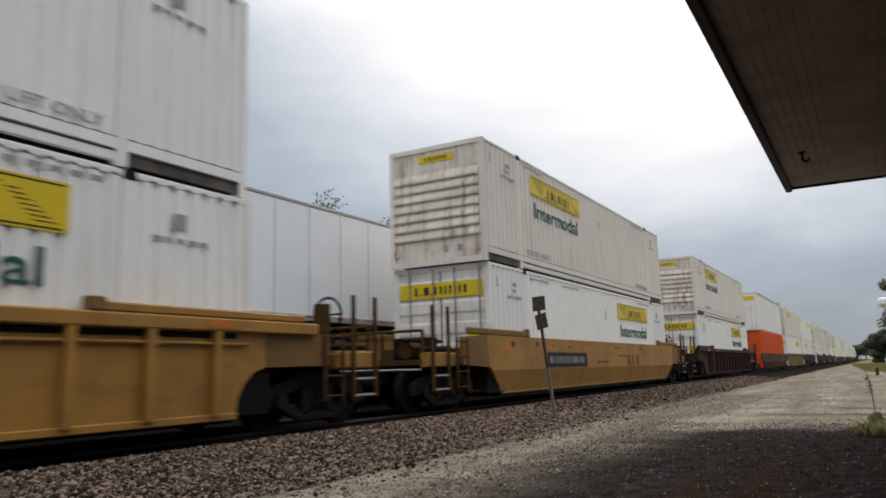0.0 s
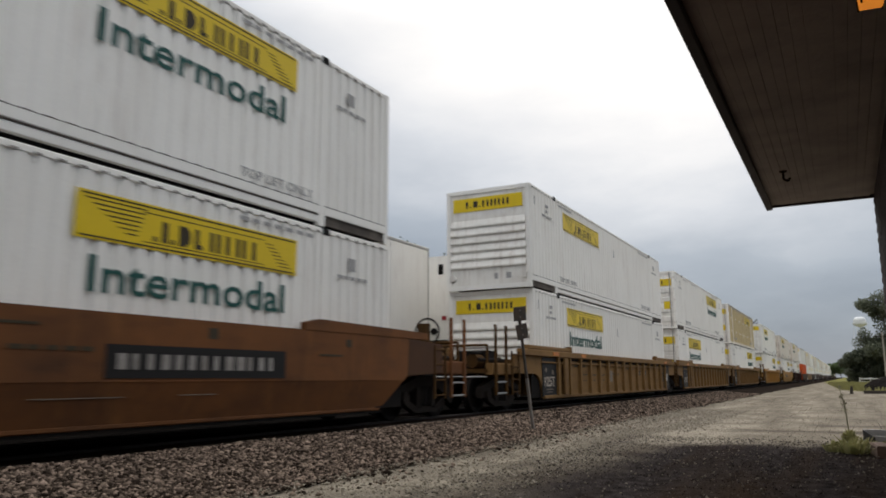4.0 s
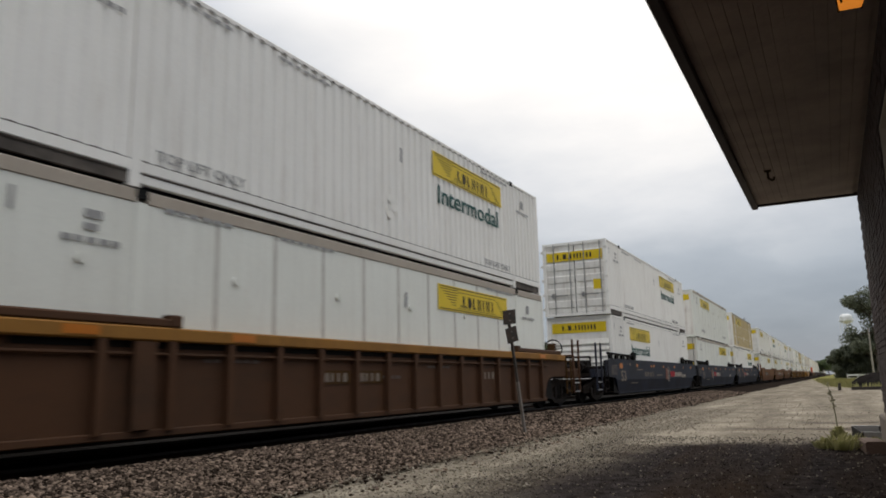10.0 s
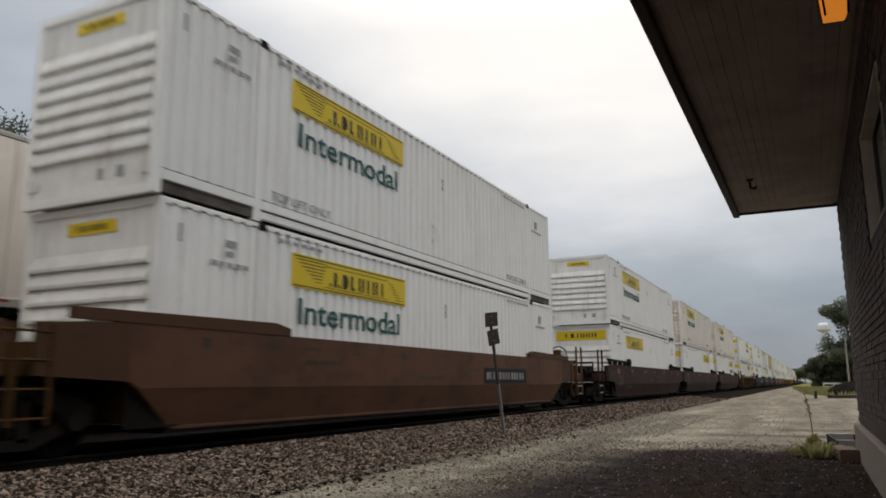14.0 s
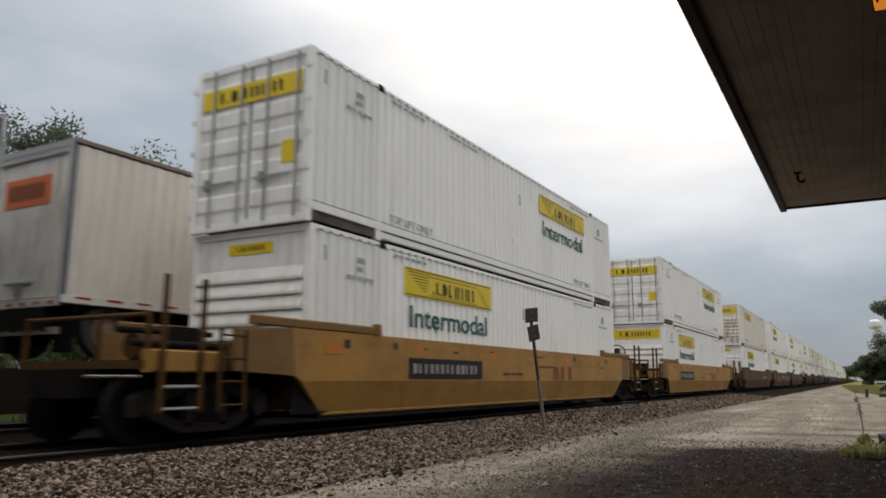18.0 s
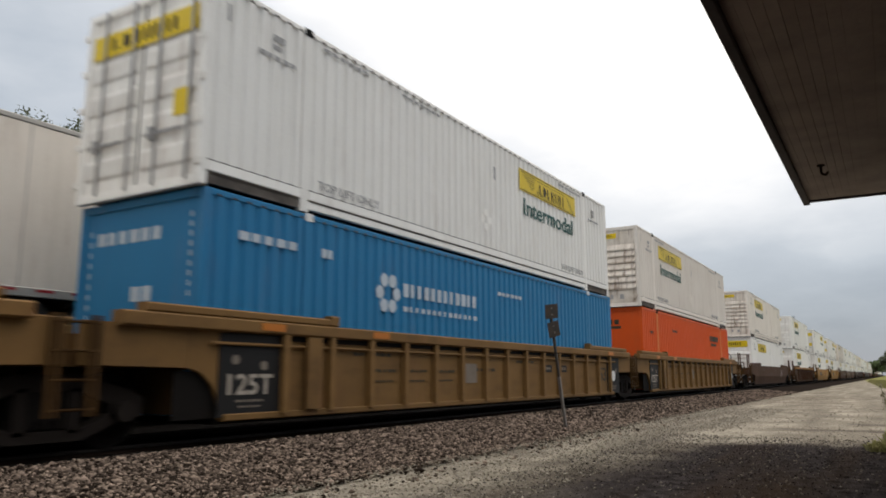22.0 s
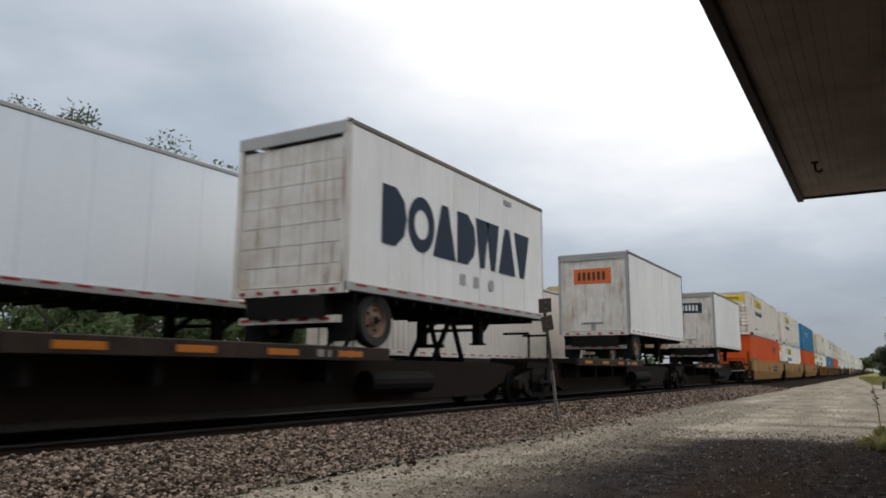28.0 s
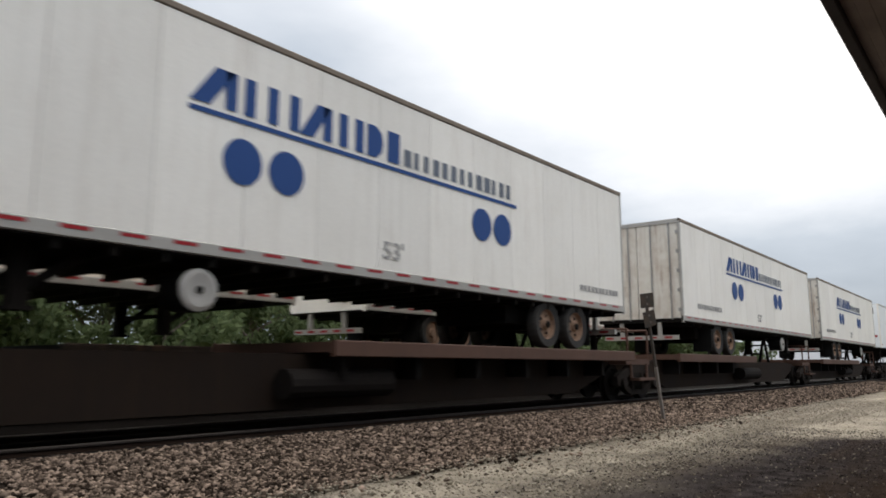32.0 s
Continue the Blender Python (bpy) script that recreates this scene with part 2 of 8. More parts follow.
car_yellow = material("yellow_car_paint", (0.365, 0.183, 0.034), 0.6, stain=0.75, stain_rgb=(0.16, 0.082, 0.028), streak=0.5, bump=0.1, scale=0.7, jitter=0.06, rust=0.7, rust_rgb=(0.25, 0.098, 0.022))
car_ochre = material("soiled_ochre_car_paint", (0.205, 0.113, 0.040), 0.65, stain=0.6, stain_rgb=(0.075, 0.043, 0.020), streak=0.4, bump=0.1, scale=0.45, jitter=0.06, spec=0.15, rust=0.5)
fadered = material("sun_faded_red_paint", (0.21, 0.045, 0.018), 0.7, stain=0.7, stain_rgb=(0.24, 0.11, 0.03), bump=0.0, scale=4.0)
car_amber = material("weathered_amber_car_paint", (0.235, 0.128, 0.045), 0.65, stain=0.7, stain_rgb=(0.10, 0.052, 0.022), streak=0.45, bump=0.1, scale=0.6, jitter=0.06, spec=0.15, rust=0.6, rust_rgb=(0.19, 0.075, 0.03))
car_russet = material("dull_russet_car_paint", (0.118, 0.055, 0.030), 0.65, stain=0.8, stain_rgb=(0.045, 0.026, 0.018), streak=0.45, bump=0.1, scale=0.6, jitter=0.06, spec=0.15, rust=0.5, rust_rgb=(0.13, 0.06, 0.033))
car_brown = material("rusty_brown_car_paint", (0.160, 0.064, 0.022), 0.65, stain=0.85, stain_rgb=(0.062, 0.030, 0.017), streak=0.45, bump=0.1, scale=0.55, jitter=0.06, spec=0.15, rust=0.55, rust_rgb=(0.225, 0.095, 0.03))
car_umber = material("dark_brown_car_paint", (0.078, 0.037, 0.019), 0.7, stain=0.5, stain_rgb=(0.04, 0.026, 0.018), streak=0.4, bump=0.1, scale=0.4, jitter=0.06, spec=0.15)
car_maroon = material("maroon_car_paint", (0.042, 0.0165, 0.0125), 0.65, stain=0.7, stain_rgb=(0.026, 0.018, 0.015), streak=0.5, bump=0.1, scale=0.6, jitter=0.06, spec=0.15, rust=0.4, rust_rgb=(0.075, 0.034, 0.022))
car_blue = material("slate_blue_car_paint", (0.019, 0.023, 0.038), 0.6, stain=0.8, stain_rgb=(0.024, 0.021, 0.022), streak=0.55, bump=0.1, scale=0.6, jitter=0.06, spec=0.15, rust=0.35, rust_rgb=(0.045, 0.032, 0.028))
# sooty car-end paint, darkened further to hold the shade there
car_soot = material("sooted_shaded_yellow_paint", (0.075, 0.038, 0.012), 0.8, stain=0.7, stain_rgb=(0.035, 0.024, 0.016), streak=0.5, bump=0.15, scale=1.2, spec=0.08)
white_end = material("scuffed_white_end_paint", (0.82, 0.80, 0.75), 0.55, stain=0.30, stain_rgb=(0.30, 0.22, 0.16), streak=0.25, bump=0.08, scale=1.6, jitter=0.1, rust=0.28)
aged_end = material("scuffed_aged_end_paint", (0.72, 0.655, 0.57), 0.55, stain=0.55, stain_rgb=(0.22, 0.14, 0.085), streak=0.6, bump=0.08, scale=1.6, jitter=0.1, rust=0.9, rust_rgb=(0.15, 0.08, 0.042))
blueink = material("greyed_white_ink", (0.46, 0.52, 0.57), 0.6, stain=0.4, bump=0.0)
faded = material("faded_taupe_paint", (0.20, 0.165, 0.13), 0.7, stain=0.5, stain_rgb=(0.09, 0.06, 0.045), bump=0.0, scale=3.0)
rust_run = material("rusty_orange_chord_paint", (0.27, 0.13, 0.03), 0.65, stain=0.6, stain_rgb=(0.12, 0.06, 0.025), streak=0.3, bump=0.1, scale=0.9, spec=0.15)
seam_brown = material("dark_brown_seam", (0.075, 0.065, 0.058), 0.8, stain=0.6, stain_rgb=(0.30, 0.26, 0.22), bump=0.0, scale=1.5, spec=0.1)
seam_grey = material("riveted_grey_seam", (0.55, 0.53, 0.48), 0.6, stain=0.5, stain_rgb=(0.30, 0.27, 0.23), grain=14.0, bump=0.5, scale=6.0)
taupe = material("taupe_rail_paint", (0.40, 0.345, 0.285), 0.6, stain=0.3, streak=0.2, bump=0.03)
# running-gear steels from here: under-train shade is included in the dark base colours
black = material("sooty_shaded_steel", (0.008, 0.0075, 0.007), 0.75, stain=0.5, stain_rgb=(0.03, 0.02, 0.015), bump=0.15, spec=0.08)
panelblack = material("black_panel_paint", (0.018, 0.017, 0.017), 0.6, stain=0.3, bump=0.05, spec=0.15)
wheelsteel = material("shaded_wheel_steel", (0.012, 0.010, 0.009), 0.75, metal=0.0, stain=0.5, bump=0.1, spec=0.08)
# base colour darkened to stand in for the dark train mirrored in the rail
railsteel = material("worn_shaded_rail_steel", (0.06, 0.05, 0.045), 0.5, metal=0.7, stain=0.3, bump=0.05)
railrust = material("rusty_rail_web", (0.035, 0.022, 0.016), 0.8, stain=0.5, bump=0.2, spec=0.08)
tie_wood = material("creosoted_tie_wood", (0.055, 0.045, 0.036), 0.9, stain=0.5, bump=0.4, scale=3.0, spec=0.08)
truck_rust = material("rusty_shaded_casting", (0.022, 0.017, 0.014), 0.8, stain=0.6, stain_rgb=(0.016, 0.013, 0.012), bump=0.2, scale=2.5, spec=0.1)
plate_ink = material("worn_plate_white", (0.30, 0.28, 0.26), 0.6, stain=0.6, stain_rgb=(0.12, 0.09, 0.07), streak=0.3, bump=0.0, scale=4.0)
maroon_ink = material("worn_brown_stencil", (0.085, 0.062, 0.052), 0.7, stain=0.6, stain_rgb=(0.045, 0.022, 0.018), bump=0.0, scale=3.0)
tyre = material("black_tyre_rubber", (0.025, 0.025, 0.025), 0.85, stain=0.4, stain_rgb=(0.10, 0.09, 0.08), bump=0.2, spec=0.15)
rim = material("rusty_wheel_rim", (0.24, 0.15, 0.10), 0.7, stain=0.6, stain_rgb=(0.09, 0.05, 0.03), bump=0.05)
whiterim = material("white_wheel_rim", (0.62, 0.60, 0.56), 0.5, stain=0.5, stain_rgb=(0.25, 0.16, 0.09), bump=0.05)
alloy = material("scuffed_aluminium_rail", (0.40, 0.385, 0.36), 0.5, metal=0.3, stain=0.4, bump=0.05)
brown_rail = material("weathered_brown_top_rail", (0.19, 0.15, 0.115), 0.6, stain=0.6, stain_rgb=(0.08, 0.055, 0.04), bump=0.05, scale=2.0)
skirtpaint = material("white_skirt_panel", (0.80, 0.81, 0.82), 0.4, stain=0.12, bump=0.03)
trailerwhite = material("white_trailer_panel", (0.85, 0.825, 0.775), 0.4, stain=0.14, stain_rgb=(0.42, 0.37, 0.30), streak=0.14, bump=0.02, jitter=0.06, rust=0.12)
trailergrey = material("silver_trailer_panel", (0.50, 0.52, 0.54), 0.4, metal=0.15, stain=0.15, streak=0.18, bump=0.02, jitter=0.08)
doorwhite = material("soiled_white_door_panel", (0.66, 0.63, 0.57), 0.5, stain=0.55, stain_rgb=(0.30, 0.19, 0.11), streak=0.4, bump=0.05, scale=1.5, rust=0.9, rust_rgb=(0.20, 0.10, 0.05))
redsteel = material("red_chassis_paint", (0.22, 0.035, 0.02), 0.6, stain=0.5, bump=0.1)


# ---- mesh helpers ----
class Geo:
    """Collects faces of one mesh."""

    def __init__(self):
        self.v, self.f = [], []

    def box(self, x0, x1, y0, y1, z0, z1):
        b = len(self.v)
        self.v += [(x0, y0, z0), (x1, y0, z0), (x1, y1, z0), (x0, y1, z0), (x0, y0, z1), (x1, y0, z1), (x1, y1, z1), (x0, y1, z1)]
        self.f += [tuple(b + i for i in q) for q in ((0, 3, 2, 1), (4, 5, 6, 7), (0, 1, 5, 4), (1, 2, 6, 5), (2, 3, 7, 6), (3, 0, 4, 7))]
        return self

    def chamfer(self, x0, x1, y0, y1, z0, z1, c=0.012):
        """A box whose four long edges along its longest axis are cut."""
        d = [x1 - x0, y1 - y0, z1 - z0]
        a = d.index(max(d))
        lo, hi = (x0, y0, z0), (x1, y1, z1)
        p, q = [i for i in range(3) if i != a]
        ring = [(lo[p] + c, lo[q]), (hi[p] - c, lo[q]), (hi[p], lo[q] + c), (hi[p], hi[q] - c), (hi[p] - c, hi[q]), (lo[p] + c, hi[q]), (lo[p], hi[q] - c), (lo[p], lo[q] + c)]
        b = len(self.v)
        for end in (lo[a], hi[a]):
            for u, w in ring:
                t = [0, 0, 0]
                t[a], t[p], t[q] = end, u, w
                self.v.append(tuple(t))
        self.f += [tuple(b + i for i in range(8)), tuple(b + 8 + i for i in range(7, -1, -1))]
        self.f += [(b + i, b + 8 + i, b + 8 + (i + 1) % 8, b + (i + 1) % 8) for i in range(8)]
        return self

    def prism(self, pts, x0, x1):
        """An outline of (y, z) pulled along x."""
        b, n = len(self.v), len(pts)
        self.v += [(x0, y, z) for y, z in pts] + [(x1, y, z) for y, z in pts]
        self.f += [tuple(range(b, b + n)), tuple(range(b + 2 * n - 1, b + n - 1, -1))]
        self.f += [(b + i, b + n + i, b + n + (i + 1) % n, b + (i + 1) % n) for i in range(n)]
        return self

    def sheet(self, pts, z0, z1):
        """An open line of (x, y) pulled up along z."""
        b, n = len(self.v), len(pts)
        self.v += [(x, y, z0) for x, y in pts] + [(x, y, z1) for x, y in pts]
        self.f += [(b + i, b + i + 1, b + n + i + 1, b + n + i) for i in range(n - 1)]
        return self

    def rod(self, p, q, r, n=8, r2=None):
        p, q = Vector(p), Vector(q)
        t = (q - p).normalized()
        u = t.orthogonal().normalized()
        w = t.cross(u)
        b = len(self.v)
        for c, rad in ((p, r), (q, r if r2 is None else r2)):
            self.v += [tuple(c + (u * math.cos(6.28318 * i / n) + w * math.sin(6.28318 * i / n)) * rad) for i in range(n)]
        self.f += [tuple(range(b + n - 1, b - 1, -1)), tuple(range(b + n, b + 2 * n))]
        self.f += [(b + i, b + (i + 1) % n, b + n + (i + 1) % n, b + n + i) for i in range(n)]
        return self

    def lathe(self, profile, axis, centre, n=20):
        """A profile of (radius, distance along the axis) turned about x or z through centre."""
        b, m = len(self.v), len(profile)
        for i in range(n):
            a = 6.28318 * i / n
            for r, d in profile:
                o = (d, r * math.cos(a), r * math.sin(a)) if axis == "x" else (r * math.cos(a), r * math.sin(a), d)
                self.v.append(tuple(centre[k] + o[k] for k in range(3)))
        for i in range(n):
            j = (i + 1) % n
            self.f += [(b + i * m + k, b + j * m + k, b + j * m + k + 1, b + i * m + k + 1) for k in range(m - 1)]
        return self

    def hoop(self, c, r, thick, n=20, m=6):
        """A round bar bent to a ring in the plane across y."""
        b = len(self.v)
        for i in range(n):
            a = 6.28318 * i / n
            for k in range(m):
                q = 6.28318 * k / m
                w = r + thick * math.cos(q)
                self.v.append((c[0] + w * math.cos(a), c[1] + thick * math.sin(q), c[2] + w * math.sin(a)))
        for i in range(n):
            j = (i + 1) % n
            self.f += [(b + i * m + k, b + j * m + k, b + j * m + (k + 1) % m, b + i * m + (k + 1) % m) for k in range(m)]
        return self

    def disc(self, x, y, z, r, n=20, thick=0.006):
        return self.rod((x, y, z), (x + thick, y, z), r, n)

    def mesh(self, name):
        me = bpy.data.meshes.new(name)
        me.from_pydata(self.v, [], self.f)
        me.update()
        return me


class Skipped:
    """Stands for a part that a distant copy goes without."""
    location = rotation_euler = None


LEAN = {"on": False}
FINE = set("rail_grime corner_web end_sill end_header stake seam_strip vent_cap side_wall floor corner_casting stencil warning_strip placard_holder end_frame front_wall handle hinge_set lock_rod door_rib border scroll mark "
           "rib gusset soot_line guide_step cross_beam ladder grab_rail brake_pipe spring_nest bearing_cap side_frame reflector_tape number_mark number_plate hatch hatch_frame "
           "placard socket gasket sticker bottom_chord crease end_guide guide_bracket brake_box outrigger crossover_rail step_plate lettering lift_post end_platform bolster bulkhead wheel".split())
TINY = set("seed_head rail_grime mark stencil reflector_tape warning_strip bolt scroll vent_cap hinge_set number_mark sub_mark end_name placard placard_holder socket bars_mark spring_nest cross_member border tape "
           "panel_joint stripes rivets".split())


def part(name, geo, mat, parent, label=""):
    if isinstance(parent, Skipped) or (LEAN["on"] and name in FINE):
        return Skipped()
    me = geo if isinstance(geo, bpy.types.Mesh) else geo.mesh(name)
    if not me.materials:
        me.materials.append(mat)
    ob = new(name, me)
    ob.parent = parent
    if label:
        ob["label"] = label
    if name in TINY:
        ob["kind"] = "stuff"
    return ob


def thing(name, label, category, group="", kind=""):
    return tagged(new(name), label, category, group, kind)


def fixed(name, geo, mat, label, category, kind="", group=""):
    """A single-mesh top-level thing."""
    me = geo if isinstance(geo, bpy.types.Mesh) else geo.mesh(name)
    me.materials.append(mat)
    return tagged(new(name, me), label, category, group, kind)


TEXTS = {}


def lettering(text, width, height, bold=0.012, ink_name=""):
    """A flat mesh of built-in letters in the plane x = 0, reading along +y, with its lower left corner at the origin."""
    key = (text, width, height, ink_name)
    if key not in TEXTS:
        cu = bpy.data.curves.new("lettering", "FONT")
        cu.body, cu.size, cu.extrude, cu.offset, cu.resolution_u = text, 1.0, 0.004, bold, 3
        ob = bpy.data.objects.new("lettering", cu)
        scene.collection.objects.link(ob)
        me = bpy.data.meshes.new_from_object(ob.evaluated_get(bpy.context.evaluated_depsgraph_get()))
        bpy.data.objects.remove(ob)
        xs, ys = [v.co.x for v in me.vertices], [v.co.y for v in me.vertices]
        sx, sy = width / (max(xs) - min(xs)), height / (max(ys) - min(ys))
        x0, y0 = min(xs), min(ys)
        for v in me.vertices:
            v.co = (v.co.z, (v.co.x - x0) * sx, (v.co.y - y0) * sy)
        TEXTS[key] = me
    return TEXTS[key]


# ---- freight containers ----
CL, CH, CX = 16.15, 2.90, 1.295       # length, height, half width
SPARE = random.Random(5)


def bars(geo, x, y0, y1, z0, z1, n, gap=0.3, seed=1):
    """Writing too small to read: n plain bars between y0 and y1."""
    rnd = random.Random(seed)
    w = (y1 - y0) / n
    for i in range(n):
        a = y0 + i * w
        geo.box(x, x + 0.004, a, a + w * (1 - gap * rnd.uniform(0.6, 1.4)), z0, z1)
    return geo


def corrugated(geo, y0, y1, z0, z1, x=CX, depth=0.036, pitch=0.262):
    n = max(1, round((y1 - y0) / pitch))
    p = (y1 - y0) / n
    pts = []
    for i in range(n):
        a = y0 + i * p
        pts += [(x - depth, a), (x - depth, a + p * 0.28), (x, a + p * 0.44), (x, a + p * 0.86)]
    pts.append((x - depth, y1))
    return geo.sheet(pts, z0, z1)


def side_label(ob, y0, word, faded=False):
    """Yellow film label, 3.75 m wide, with a plain-bar mark; the word beneath it where the container has one."""
    x = CX + 0.004
    lab = part("label", Geo().box(x, x + 0.004, y0, y0 + 3.75, 2.03, 2.58), yellow, ob, "yellow rectangular film label")
    g = Geo().box(x + 0.004, x + 0.007, y0 + 0.06, y0 + 3.69, 2.055, 2.075).box(x + 0.004, x + 0.007, y0 + 0.06, y0 + 3.69, 2.535, 2.555)
    part("border", g, ink, lab)
    g = Geo()
    for i in range(7):
        g.box(x + 0.004, x + 0.007, y0 + 0.12 + 0.09 * i, y0 + 0.95 - 0.02 * i, 2.49 - 0.055 * i, 2.505 - 0.055 * i)
        g.box(x + 0.004, x + 0.007, y0 + 3.05 + 0.05 * i, y0 + 3.20 + 0.068 * i, 2.42 - 0.05 * i, 2.432 - 0.05 * i)
    for z in (2.465, 2.105):
        g.box(x + 0.004, x + 0.006, y0 + 0.92, y0 + 3.02, z, z + 0.012)
    part("scroll", g, ink, lab)
    g = Geo()
    for a, w in ((1.19, .09), (1.72, .07), (1.98, .07), (2.10, .07), (2.27, .07), (2.46, .07), (2.58, .07), (2.78, .07)):
        g.box(x + 0.004, x + 0.008, y0 + a, y0 + a + w, 2.14, 2.40)
    block(g, "1", y0 + 1.46, 2.14, 2.40, 0.19, x + 0.004)
    for a in (1.06, 1.33, 1.79):
        g.box(x + 0.004, x + 0.008, y0 + a, y0 + a + 0.06, 2.14, 2.20)
    part("mark", g, ink, lab, "dark plain-bar maker's mark")
    if word:
        t = part("lettering", lettering("Intermodal", 3.28, 0.42), greenink, ob, "dark green word Intermodal")
        t.location = (CX + 0.006, y0 + 0.22, 1.44)


def end_name(g, a, w, z0, z1, y):
    """The plain-bar mark on an end label."""
    for k, b in ((0.19, 0.03), (0.25, 0.018), (0.30, 0.062), (0.385, 0.018), (0.43, 0.028), (0.495, 0.028), (0.55, 0.028), (0.605, 0.028), (0.66, 0.028), (0.72, 0.028), (0.78, 0.032)):
        g.box(a + w * k, a + w * (k + b), y, y + 0.005, z0, z1 if b > 0.02 else z0 + (z1 - z0) * 0.2)
    return g


def end_wall_ribs(ob, mat, wide):
    part("end_wall", Geo().box(-CX + 0.1, CX - 0.1, 0.03, 0.07, 0.12, CH - 0.1), mat, ob, "ribbed steel end wall")
    z0 = 0.62
    for i in range(6 if wide else 7):
        z = z0 + i * 0.235
        part("rib", Geo().prism([(0.03, z), (-0.022, z + 0.004), (-0.026, z + 0.05), (0.024, z + 0.215), (0.03, z + 0.218)], -CX + 0.14, CX - 0.14), mat, ob)
    lw, z1, z2 = (2.15, 2.27, 2.66) if wide else (0.95, 2.50, 2.68)
    a = -lw / 2 if wide else -0.45
    lab = part("label", Geo().box(a, a + lw, 0.015, 0.03, z1, z2), yellow, ob, "yellow film label")
    part("mark", end_name(Geo(), a, lw, z1 + (z2 - z1) * 0.26, z1 + (z2 - z1) * 0.74, 0.010), ink, lab)
    g = Geo()
    for a, b in ((0.55, 0.70), (0.2, 0.3)):
        g.box(a, b, 0.022, 0.03, 0.28, 0.44)
    part("placard", g, greyink, ob)
    g = Geo()
    for x in (-CX + 0.1, CX - 0.28):
        g.rod((x + 0.09, 0.03, 0.36), (x + 0.09, 0.0, 0.36), 0.1, 12)
    part("socket", g, mat, ob)


def end_doors(ob, mat, plain=False):
    for s in (-1, 1):
        x0, x1 = (0.015, CX - 0.09) if s > 0 else (-CX + 0.09, -0.015)
        d = part("door", Geo().box(x0, x1, 0.03, 0.07, 0.14, CH - 0.1), mat, ob, "steel container door")
        if not plain:
            g = Geo()
            for i in range(5):
                z = 0.3 + i * 0.49
                g.prism([(0.03, z), (0.008, z + 0.05), (0.008, z + 0.27), (0.03, z + 0.32)], x0 + 0.06, x1 - 0.06)
            part("door_rib", g, mat, d)
        for k in (0.32, 0.86):
            x = x0 + (x1 - x0) * k
            part("lock_rod", Geo().rod((x, -0.02, 0.08), (x, -0.02, CH - 0.05), 0.02, 6), steel, d, "worn steel lock rod")
        part("handle", Geo().box(x0 + 0.2, x1 - 0.3, -0.035, -0.015, 0.78, 0.82).box(x0 + 0.25, x0 + 0.33, -0.04, 0.03, 0.72, 0.9), steel, d)
        g = Geo()
        for i in range(5):
            z = 0.25 + i * 0.57
            g.box(s * (CX - 0.02) - 0.09, s * (CX - 0.02) + 0.03, -0.012, 0.03, z, z + 0.09)
        part("hinge_set", g, mat, d)
    part("gasket", Geo().box(-0.012, 0.012, 0.02, 0.06, 0.14, CH - 0.1), seal, ob)
    lab = part("label", Geo().box(-1.12, 1.12, 0.0, 0.008, 2.16, 2.52), yellow, ob, "yellow film label across the doors")
    part("mark", end_name(Geo(), -1.12, 2.24, 2.24, 2.43, -0.006), ink, lab)
    part("sticker", Geo().box(0.72, 1.04, 0.0, 0.008, 0.98, 1.36), yellow, ob, "square yellow sticker")


STOCK = {}


